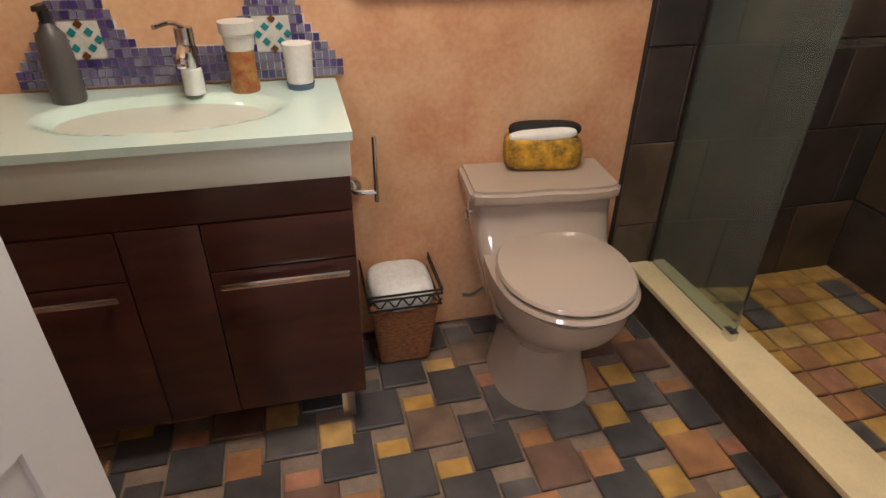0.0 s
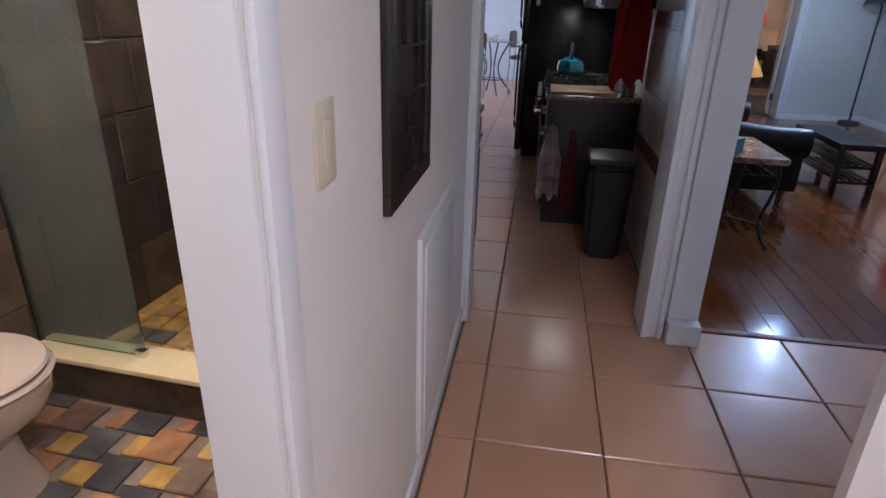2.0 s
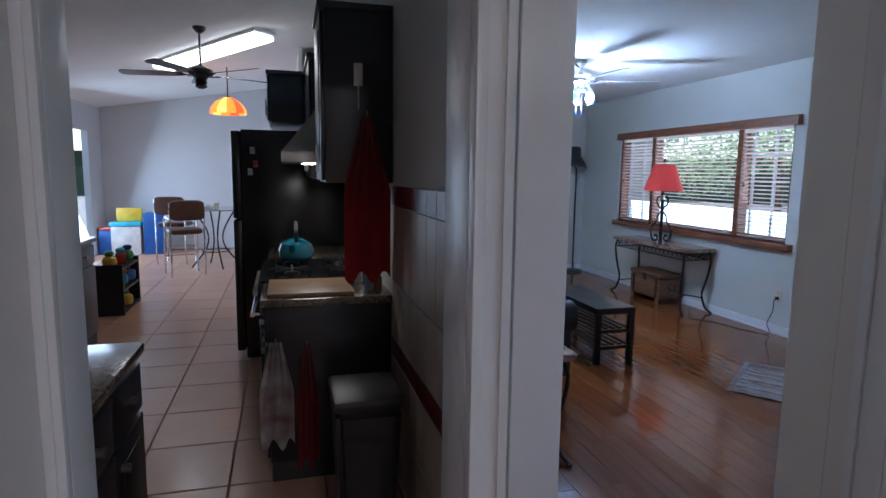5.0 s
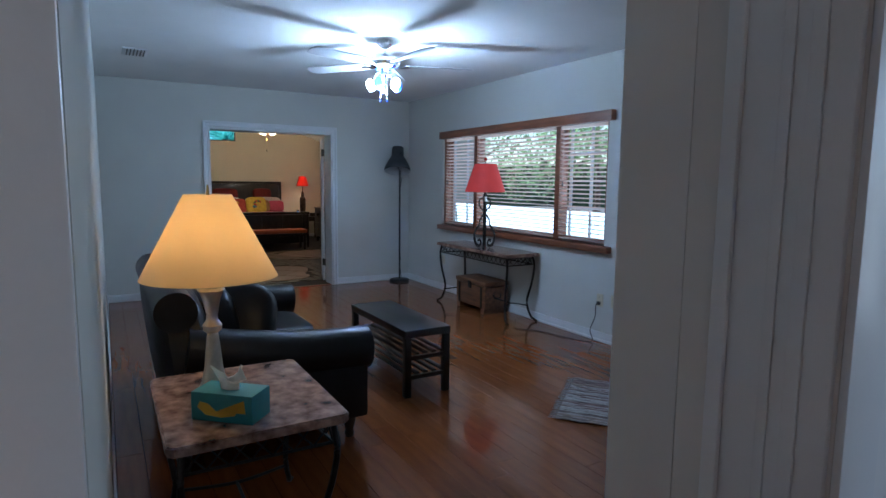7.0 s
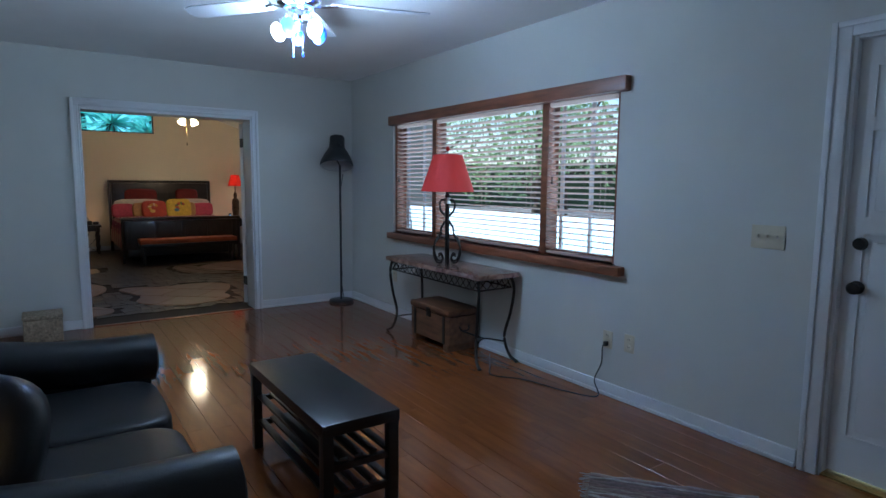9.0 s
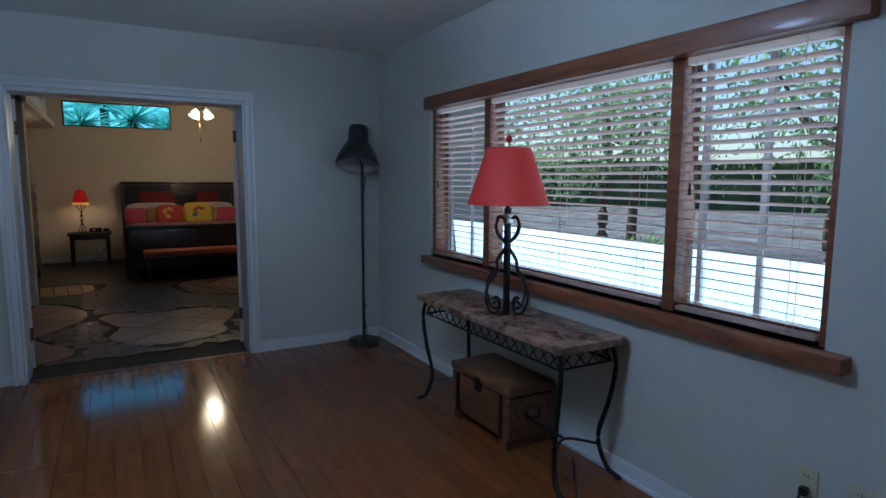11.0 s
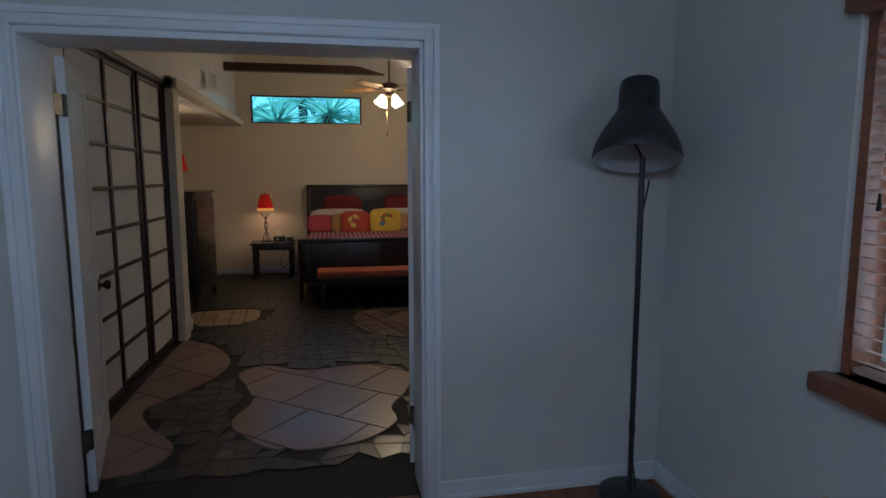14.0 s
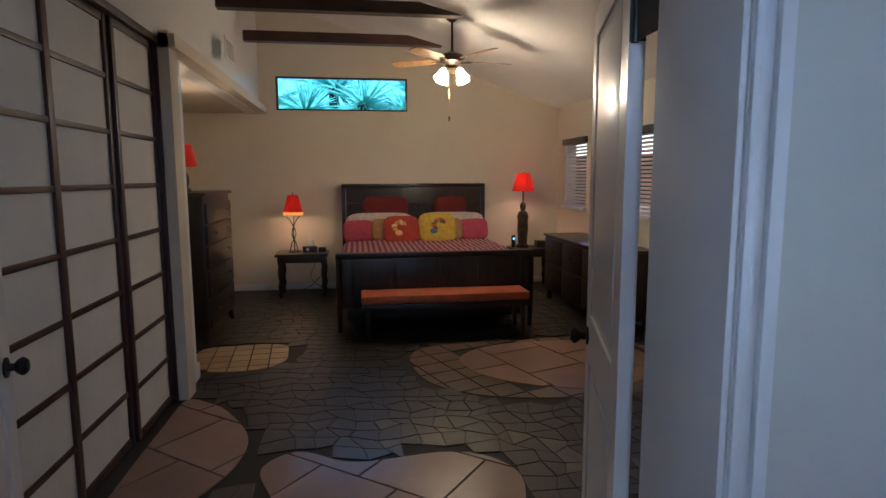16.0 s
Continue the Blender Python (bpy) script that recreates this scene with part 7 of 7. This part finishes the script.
# ---- outdoors ----
bm = bmesh.new()
bmesh.ops.create_grid(bm, x_segments=60, y_segments=60, size=60)
for v in bm.verts:
    v.co.z = -0.25 + 0.10 * noise.noise(v.co * 0.3)
    v.co.x += 8
tagged(link("ground", bm, SOIL), "sandy garden ground with leaf litter", kind="structure")
# out of view, added to stop sky light leaking in above the ceilings
setting("sky_block_slab", [(-3.4, -5.5, 4.1, 17.1, 4.4, 4.25)], GREYMETAL, "unseen slab over the house that blocks sun and sky")


def leaf_mesh(name, n, spread, size, material, seed, droop=0.5):
    rnd = random.Random(seed)
    vs, fs = [], []
    for i in range(n):
        while True:
            p = Vector((rnd.uniform(-1, 1), rnd.uniform(-1, 1), rnd.uniform(-1, 1)))
            if p.length < 1 and noise.noise(p * 2.3 + Vector((seed, 0, 0))) > -0.12:
                break
        p = Vector((p.x * spread[0], p.y * spread[1], p.z * spread[2]))
        q = Euler((rnd.uniform(0, 6.3), rnd.uniform(0, 6.3), rnd.uniform(0, 6.3))).to_matrix()
        s = size * rnd.uniform(0.6, 1.3)
        k = len(vs)
        for c in ((-s, 0, 0), (0, -0.35 * s, 0.1 * s), (s, 0, 0), (0, 0.35 * s, 0.1 * s)):
            vs.append(p + q @ Vector(c))
        fs.append((k, k + 1, k + 2, k + 3))
    me = bpy.data.meshes.new(name)
    me.from_pydata([tuple(v) for v in vs], [], fs)
    me.materials.append(material)
    return me


def tree(at, h, r, seed, label):
    rnd = random.Random(seed)
    t = thing("tree", label, "tree", at, rnd.uniform(0, 360), "garden trees")
    bm = bmesh.new()
    tube(bm, smooth_path([(0, 0, -0.1), (0.05, 0.02, h * 0.3), (-0.04, 0.06, h * 0.6), (0.02, 0, h * 0.95)], 5), [0.13 - 0.1 * i / 15 for i in range(16)], 10)
    part("trunk", bm, BARK, t)
    for i in range(5):
        a = i * 1.3 + seed
        e = Vector((math.cos(a) * r * 0.7, math.sin(a) * r * 0.7, h * (0.55 + 0.09 * i)))
        part("limb", tube(bmesh.new(), smooth_path([(0, 0, h * (0.35 + 0.08 * i)), e * 0.5 + Vector((0, 0, h * 0.25)), e], 4), [0.05 - 0.004 * k for k in range(9)], 6), BARK, t)
        o = new("crown", leaf_mesh("crown", 430, (r * 0.7, r * 0.7, r * 0.55), 0.075, GREYLEAF, seed + i))
        o.location = e
        o.parent = t
    o = new("crown", leaf_mesh("crown", 480, (r * 0.8, r * 0.8, r * 0.6), 0.075, GREYLEAF, seed + 9))
    o.location = (0, 0, h)
    o.parent = t


for i, (x, y, h, r) in enumerate(((5.6, -11.5, 3.2, 1.3), (8.9, -12.0, 3.6, 1.5), (2.0, -12.0, 3.5, 1.6), (12.5, -10.8, 3.4, 1.5), (6.8, -15.5, 4.6, 2.2), (0.5, -13.5, 4.6, 2.2), (13.8, -13.0, 4.5, 2.3), (17.5, -11.0, 3.8, 2.0))):
    tree((x, y, -0.2), h, r, i * 11 + 3, "leafy garden tree with dappled green crown")
for i, (x, y, r) in enumerate(((4.4, -8.2, 0.7), (6.2, -8.8, 0.8), (7.6, -8.0, 0.6), (9.4, -8.6, 0.8), (10.8, -7.6, 0.6), (3.2, -7.8, 0.6))):
    t = thing("shrub", "low green garden shrub on bare ground", "shrub", (x, y, -0.25), group="garden shrubs")
    for k in range(4):
        part("stem", tube(bmesh.new(), [(0, 0, -0.05), (0.2 * math.cos(k * 1.7), 0.2 * math.sin(k * 1.7), r * 0.8)], 0.012, 5), BARK, t)
    o = new("foliage", leaf_mesh("foliage", 1400, (r, r, r * 0.6), 0.06, GREYLEAF, 70 + i))
    o.location = (0, 0, r * 0.65)
    o.parent = t
ROCK = mat("garden_boulder", (0.30, 0.29, 0.28), 0.9, var=0.35, scale=5, bump=0.5)
for i in range(18):
    r = random.Random(400 + i)
    k = r.uniform(0.12, 0.34)
    t = thing("boulder", "grey boulder lying on the garden ground", "rock", (2.6 + 0.55 * i + r.uniform(-0.3, 0.3), r.uniform(-8.6, -6.2), -0.24), r.uniform(0, 180), "boulders in the garden")
    bm = rounded(bmesh.new(), Matrix.Translation((0, 0, k * 0.35)), k, k * r.uniform(0.6, 0.9), k * 0.6, 2.6, 18, 10)
    for v in bm.verts:
        v.co *= 1 + 0.22 * noise.noise(v.co * 5 + Vector((i, 0, 0)))
    part("stone", bm, ROCK, t)
tagged(link("far_trees", lathe(bmesh.new(), [(38, -1), (38, 1.6), (37, 2.6)], 90, Matrix.Translation((8, 0, 0))), mat("far_foliage", (0.08, 0.12, 0.05), 0.9, scale=0.8, color2=(0.02, 0.03, 0.012), bump=0, fine=6)), "distant belt of trees", kind="structure")
PALMGREEN = mat("palm_frond_green", (0.22, 0.46, 0.42), 0.3, var=0.3, scale=6, island=True, per_object=0.4)
translucent(PALMGREEN, (0.45, 0.75, 0.60), 0.4)


def palm(at, h, r, n, seed):
    rnd = random.Random(seed)
    t = thing("palm", "spiky fan palm outside the high window", "palm", at, 0, "palms behind the bedroom")
    part("trunk", tube(bmesh.new(), [(0, 0, -0.1), (0.05, 0, h * 0.5), (0, 0.03, h)], [0.12, 0.10, 0.09], 10), BARK, t)
    bm = bmesh.new()
    for i in range(n):
        d = Vector((rnd.gauss(0, 1), rnd.gauss(0, 1), rnd.gauss(0.25, 0.8))).normalized()
        ln = r * rnd.uniform(0.7, 1.1)
        side = d.cross(Vector((rnd.random(), rnd.random(), 0.3))).normalized() * rnd.uniform(0.015, 0.026)
        o = Vector((0, 0, h))
        a = [bm.verts.new(o + d * 0.05 - side), bm.verts.new(o + d * 0.05 + side)]
        b = [bm.verts.new(o + d * ln * 0.6 - side * 0.8 + Vector((0, 0, -0.03 * ln))), bm.verts.new(o + d * ln * 0.6 + side * 0.8 + Vector((0, 0, -0.03 * ln)))]
        e = bm.verts.new(o + d * ln + Vector((0, 0, -0.12 * ln)))
        bm.faces.new((a[0], a[1], b[1], b[0]))
        bm.faces.new((b[0], b[1], e))
    part("crown", bm, PALMGREEN, t, smooth=False)


for i, (x, y, h, r) in enumerate(((18.0, -2.05, 2.75, 0.75), (18.2, -3.0, 2.9, 0.9), (17.9, -3.7, 2.7, 0.6), (18.9, -1.4, 3.0, 0.9), (19.2, -2.5, 3.3, 1.0), (19.0, -4.0, 3.1, 0.9))):
    palm((x, y, -0.25), h, r, 110, i)
# high window of the bedroom
w2 = tagged(new("window_transom"), "narrow high window with a dark frame", "window", kind="structure")
bm = bmesh.new()
for b in ((16.20, -3.55, 2.39, 16.26, -3.525, 2.83), (16.20, -1.845, 2.39, 16.26, -1.82, 2.83), (16.20, -3.525, 2.39, 16.26, -1.845, 2.41), (16.20, -3.525, 2.81, 16.26, -1.845, 2.83)):
    box(bm, *b)
part("window_frame", bm, DARKWOOD, w2, smooth=False)
p = part("pane", B(16.27, -3.53, 2.40, 16.276, -1.84, 2.82), mat("blue_tinted_glass", (0.30, 0.80, 1.0), 0.02, var=0.0, trans=1.0, bump=0), w2, "blue-tinted pane")
p.visible_shadow = False
p.data.materials[0].node_tree.nodes["Principled BSDF"].inputs["IOR"].default_value = 1.05
w2.matrix_basis = Matrix.Translation((0, 0, 0.045)) @ BEDM

# ---- floors and wall tiles, piece by piece ----
def tile_mesh(w, d, h, ch=0.003):
    bm = bmesh.new()
    prism(bm, [(-w / 2, -d / 2), (w / 2, -d / 2), (w / 2, d / 2), (-w / 2, d / 2)], -h, 0)
    top = [e for e in bm.edges if all(abs(v.co.z) < 1e-6 for v in e.verts)]
    bmesh.ops.bevel(bm, geom=top, offset=ch, segments=1, affect="EDGES")
    me = bpy.data.meshes.new("tile")
    bm.to_mesh(me)
    bm.free()
    return me


MESHES = {}


def piece(name, parent, x0, y0, x1, y1, z, h, material, ch=0.003, m=None):
    key = (round(x1 - x0, 4), round(y1 - y0, 4), h, material.name, ch)
    if key not in MESHES:
        MESHES[key] = tile_mesh(x1 - x0, y1 - y0, h, ch)
        MESHES[key].materials.append(material)
    o = new(name, MESHES[key])
    o.parent = parent
    o.matrix_basis = (m or Matrix()) @ Matrix.Translation(((x0 + x1) / 2, (y0 + y1) / 2, z))
    return o


def grid_tiles(parent, x0, y0, x1, y1, ox, oy, px, py, gap, z, h, material, name="tile"):
    i0, i1 = math.floor((x0 - ox) / px), math.ceil((x1 - ox) / px)
    j0, j1 = math.floor((y0 - oy) / py), math.ceil((y1 - oy) / py)
    for i in range(i0, i1):
        for j in range(j0, j1):
            a, b = max(x0, ox + i * px + gap / 2), min(x1, ox + (i + 1) * px - gap / 2)
            c, d = max(y0, oy + j * py + gap / 2), min(y1, oy + (j + 1) * py - gap / 2)
            if b - a > 0.02 and d - c > 0.02:
                piece(name, parent, a, c, b, d, z, h, material, 0.004)


F = bpy.data.objects["floor_hall_kitchen"]
grid_tiles(F, -1.8, -1.79, 2.222, 0.30, 1.75, 0.155, 0.475, 0.444, 0.006, 0.0, 0.012, TERRA)
grid_tiles(F, -0.50, 0.30, 0.19, 0.40, 1.75, 0.155, 0.475, 0.444, 0.006, 0.0, 0.012, TERRA)
grid_tiles(F, 2.222, -0.62, 12.5, 2.98, 1.75, 0.155, 0.475, 0.444, 0.006, 0.0, 0.012, TERRA)

PLANK = mat("glossy_red_brown_plank", (0.225, 0.071, 0.020), 0.11, var=0.15, scale=2.6, stretch=(1, 9, 1), bump=0.010, fine=40, per_object=0.11)
F = bpy.data.objects["floor_living"]
rnd = random.Random(5)
y = -4.6
while y < -0.785:
    x = 2.262 - rnd.uniform(0.1, 1.0)
    while x < 9.20:
        ln = rnd.choice((0.9, 1.1, 1.3))
        a, b = max(2.262, x + 0.0007), min(9.05, x + ln - 0.0007)
        if b - a > 0.03:
            piece("plank", F, a, y + 0.0007, b, min(y + 0.1263, -0.776), 0.0, 0.012, PLANK, 0.0008)
        x += ln
    y += 0.127

# bathroom: two sizes of slate squares in a pinwheel
SLATES = [(0.36, 0.18, 0.085), (0.070, 0.066, 0.068), (0.46, 0.27, 0.075), (0.19, 0.13, 0.095), (0.52, 0.33, 0.12), (0.11, 0.10, 0.098), (0.40, 0.19, 0.12), (0.17, 0.10, 0.075)]
SLATE_BIG = pick("slate_dark_mix", [SLATES[i] for i in (1, 3, 5, 7, 1, 0)], 0.3, 0.35, 9, 0.2)
SLATE_SMALL = pick("slate_ochre_mix", [SLATES[i] for i in (0, 2, 4, 6, 2, 5)], 0.3, 0.35, 11, 0.2)
F = bpy.data.objects["floor_bath"]
A, S = 0.150, 0.102
for i in range(-18, 18):
    for j in range(-18, 18):
        x, y = 0.683 + A * i + S * j, 0.94 - S * i + A * j
        for (u, v, w, material) in ((x, y, A, SLATE_BIG), (x + A, y, S, SLATE_SMALL)):
            a, b, c, d = max(u + 0.004, -0.9), min(u + w - 0.004, 1.30), max(v + 0.004, 0.125), min(v + w - 0.004, 1.675)
            if b - a > 0.015 and d - c > 0.015:
                piece("tile", F, a, c, b, d, 0.0 + rnd.uniform(-0.0015, 0.001), 0.01, material, 0.004)
F = bpy.data.objects["floor_shower"]
grid_tiles(F, 1.46, 0.30, 2.235, 1.655, 1.46, 0.30, 0.105, 0.105, 0.007, 0.032, 0.01, SLATE_SMALL)
SLATE_WALL = pick("slate_wall_mix", [(0.075, 0.055, 0.042), (0.05, 0.043, 0.040), (0.10, 0.072, 0.048), (0.06, 0.045, 0.04)], 0.32, 0.5, 7, 0.15)
F = bpy.data.objects["wall_shower"]
for k in range(8):
    for j in range(4):
        a, b = 1.215 + j * 0.305 + (0.15 if k % 2 else 0) - 0.15, 1.215 + j * 0.305 + 0.30 + (0.15 if k % 2 else 0) - 0.15
        a, b = max(a, 1.215), min(b, 2.235)
        if b - a > 0.02:
            piece("tile", F, a, k * 0.305 + 0.03, b, k * 0.305 + 0.33, 0.0, 0.01, SLATE_WALL, 0.003, Matrix.Translation((0, 1.655, 0)) @ pose(0, 0, 0, 90))
    for j in range(6):
        a, b = -1.655 + j * 0.305 - (0.15 if k % 2 else 0), -1.655 + j * 0.305 + 0.30 - (0.15 if k % 2 else 0)
        a, b = max(a, -1.655), min(b, -0.305)
        if b - a > 0.02:
            piece("tile", F, a, k * 0.305 + 0.03, b, k * 0.305 + 0.33, 0.0, 0.01, SLATE_WALL, 0.003, Matrix.Translation((2.235, 0, 0)) @ pose(0, 0, 0, 90, 0, -90))

# bedroom: rounded islands of square tiles in a field of dark stones
def inside(p, poly):
    c = False
    for i in range(len(poly)):
        (x1, y1), (x2, y2) = poly[i - 1], poly[i]
        if (y1 > p[1]) != (y2 > p[1]) and p[0] < (x2 - x1) * (p[1] - y1) / (y2 - y1) + x1:
            c = not c
    return c


def clipped(poly, rect):
    """The outline poly cut down to a convex counter-clockwise rect."""
    out = list(poly)
    for i in range(len(rect)):
        (ax, ay), (bx, by) = rect[i - 1], rect[i]
        side = lambda p: (bx - ax) * (p[1] - ay) - (by - ay) * (p[0] - ax)
        src, out = out, []
        for k in range(len(src)):
            p, q = src[k - 1], src[k]
            sp, sq = side(p), side(q)
            if sp >= 0:
                out.append(p)
            if sp * sq < 0:
                u = sp / (sp - sq)
                out.append((p[0] + u * (q[0] - p[0]), p[1] + u * (q[1] - p[1])))
        if not out:
            return []
    return out


def loop(pts, n=7):
    p = [Vector((*q, 0)) for q in pts]
    p = p[-1:] + p + p[:3]
    out = []
    for i in range(1, len(pts) + 1):
        for k in range(n):
            u = k / n
            c = 0.5 * (2 * p[i] + (p[i + 1] - p[i - 1]) * u + (2 * p[i - 1] - 5 * p[i] + 4 * p[i + 1] - p[i + 2]) * u * u + (3 * p[i] - p[i - 1] - 3 * p[i + 1] + p[i + 2]) * u ** 3)
            out.append((c.x, c.y))
    return out


PINK = pick("pinkish_clay_tile", [(0.27, 0.165, 0.125), (0.30, 0.19, 0.145), (0.25, 0.15, 0.115)], 0.32, 0.08, 4, 0.2, 0.10)
BROWNT = pick("brown_clay_tile", [(0.13, 0.085, 0.06), (0.16, 0.105, 0.075), (0.11, 0.075, 0.055)], 0.34, 0.15, 5, 0.2, 0.2)
OCHRE = pick("ochre_clay_tile", [(0.42, 0.29, 0.16), (0.38, 0.25, 0.13), (0.44, 0.32, 0.18)], 0.35, 0.08, 5, 0.15, 0.12)
RIVER = pick("dark_slate_paving", [(0.020, 0.016, 0.014), (0.027, 0.021, 0.017), (0.017, 0.015, 0.015), (0.023, 0.019, 0.017), (0.019, 0.017, 0.016), (0.026, 0.021, 0.018), (0.080, 0.062, 0.047)], 0.36, 0.4, 9, 0.2, 0.3)
F = bpy.data.objects["floor_bedroom"]
BLOBS = [
    ([(11.20, -2.50), (11.04, -2.80), (11.08, -3.25), (11.0, -3.48), (10.78, -3.60), (10.45, -3.52), (10.2, -3.40), (9.95, -3.40), (9.72, -3.15), (9.70, -2.75), (9.92, -2.52), (10.15, -2.42), (10.45, -2.50), (10.75, -2.42), (11.04, -2.33)], 51, 0.465, PINK, (10.745, -2.99), 0),
    ([(12.05, -1.70), (11.98, -1.86), (11.80, -2.02), (11.42, -2.20), (11.05, -2.18), (10.74, -2.03), (10.55, -1.90), (10.40, -1.84), (10.15, -1.95), (9.85, -2.16), (9.62, -2.10), (9.55, -1.90), (9.60, -1.72), (10.8, -1.68), (11.6, -1.68)], 51, 0.465, PINK, (11.2, -1.9), 0),
    ([(12.94, -3.93), (12.72, -3.66), (12.46, -3.63), (12.13, -3.82), (11.90, -4.20), (11.85, -4.60), (12.1, -5.0), (12.6, -5.15), (12.95, -4.9), (13.02, -4.4)], 20, 0.52, PINK, (12.45, -3.98), 0),
    ([(13.09, -3.96), (13.03, -3.47), (12.88, -3.28), (12.55, -3.23), (12.10, -3.35), (11.82, -3.70), (11.72, -4.19), (11.70, -4.65), (12.0, -5.12), (12.6, -5.30), (13.08, -5.0), (13.12, -4.4)], 20, 0.21, BROWNT, (12.4, -4.2), 2),
    ([(13.28, -1.60), (13.30, -2.10), (13.06, -2.27), (12.69, -2.17), (12.60, -1.90), (12.66, -1.64), (12.9, -1.50), (13.15, -1.50)], 5, 0.15, OCHRE, (13.0, -1.8), 0),
]
outlines = []
for pts, ang, size, material, org, hole in BLOBS:
    line = loop(pts)
    outlines.append(line)
    ca, sa = math.cos(radians(ang)), math.sin(radians(ang))
    n = int(2.4 / size)
    for i in range(-n, n):
        for j in range(-n, n):
            sh = 0.5 * size if j % 2 and size > 0.3 else 0
            g = 0.006
            rect = []
            for u, v in ((i * size + g + sh, j * size + g), ((i + 1) * size - g + sh, j * size + g), ((i + 1) * size - g + sh, (j + 1) * size - g), (i * size + g + sh, (j + 1) * size - g)):
                rect.append((org[0] + u * ca - v * sa, org[1] + u * sa + v * ca))
            poly = clipped(line if sum((line[k - 1][0] * line[k][1] - line[k][0] * line[k - 1][1]) for k in range(len(line))) > 0 else line[::-1], rect)
            if len(poly) < 3:
                continue
            area = abs(sum(poly[k - 1][0] * poly[k][1] - poly[k][0] * poly[k - 1][1] for k in range(len(poly)))) / 2
            if area < 0.002:
                continue
            cx, cy = sum(p[0] for p in poly) / len(poly), sum(p[1] for p in poly) / len(poly)
            if hole and inside((cx, cy), outlines[hole]):
                continue
            bm = bmesh.new()
            prism(bm, [(p[0] - cx, p[1] - cy) for p in poly], -0.012, -0.003 if hole else 0.0)
            o = link("tile", bm, material, False)
            o.parent = F
            o.location = (cx, cy, 0.0)
# stones of the dark field: uneven quads on a wandering grid
bmr = bmesh.new()
rnd = random.Random(21)
cell = 0.125
def node(i, j):
    r = random.Random(i * 7919 + j * 104729)
    x, y = 9.44 + i * cell, -5.70 + j * cell
    return Vector((x + r.uniform(-0.05, 0.05) + 0.05 * math.sin(y * 2.1), y + r.uniform(-0.05, 0.05) + 0.08 * math.sin(x * 1.7), 0))
count = 0
for i in range(0, 54):
    for j in range(0, 41):
        q = [node(i, j), node(i + 1, j), node(i + 1, j + 1), node(i, j + 1)]
        c = sum(q, Vector()) / 4
        if not (9.5 < c.x < 16.15 and -5.65 < c.y < -0.6) or (c.y > -1.62 and c.x < 12.5):
            continue
        if any(inside((c.x + dx, c.y + dy), o) for o in outlines for dx, dy in ((0, 0), (0.055, 0), (-0.055, 0), (0, 0.055), (0, -0.055))):
            continue
        poly = [((p - c) * 0.945) for p in q]
        near = c.x < 11.6 and -4.0 < c.y
        if near and count < 290:
            bm = bmesh.new()
            prism(bm, [(p.x, p.y) for p in poly], -0.012, -0.002 + rnd.uniform(-0.001, 0.001))
            o = link("stone", bm, RIVER, False)
            o.parent = F
            o.location = (c.x, c.y, 0)
            count += 1
        else:
            prism_outline = [(p.x + c.x, p.y + c.y) for p in poly]
            lo = [bmr.verts.new((x, y, -0.012)) for x, y in prism_outline]
            hi = [bmr.verts.new((x, y, -0.002)) for x, y in prism_outline]
            bmr.faces.new(hi)
            for k in range(4):
                bmr.faces.new((lo[k], lo[(k + 1) % 4], hi[(k + 1) % 4], hi[k]))
o = tagged(link("far_stones", bmr, mat("far_slate_paving", (0.022, 0.018, 0.015), 0.42, var=0.3, scale=9, bump=0.3, island=True, per_object=0.35), False), kind="stuff")
o.parent = F
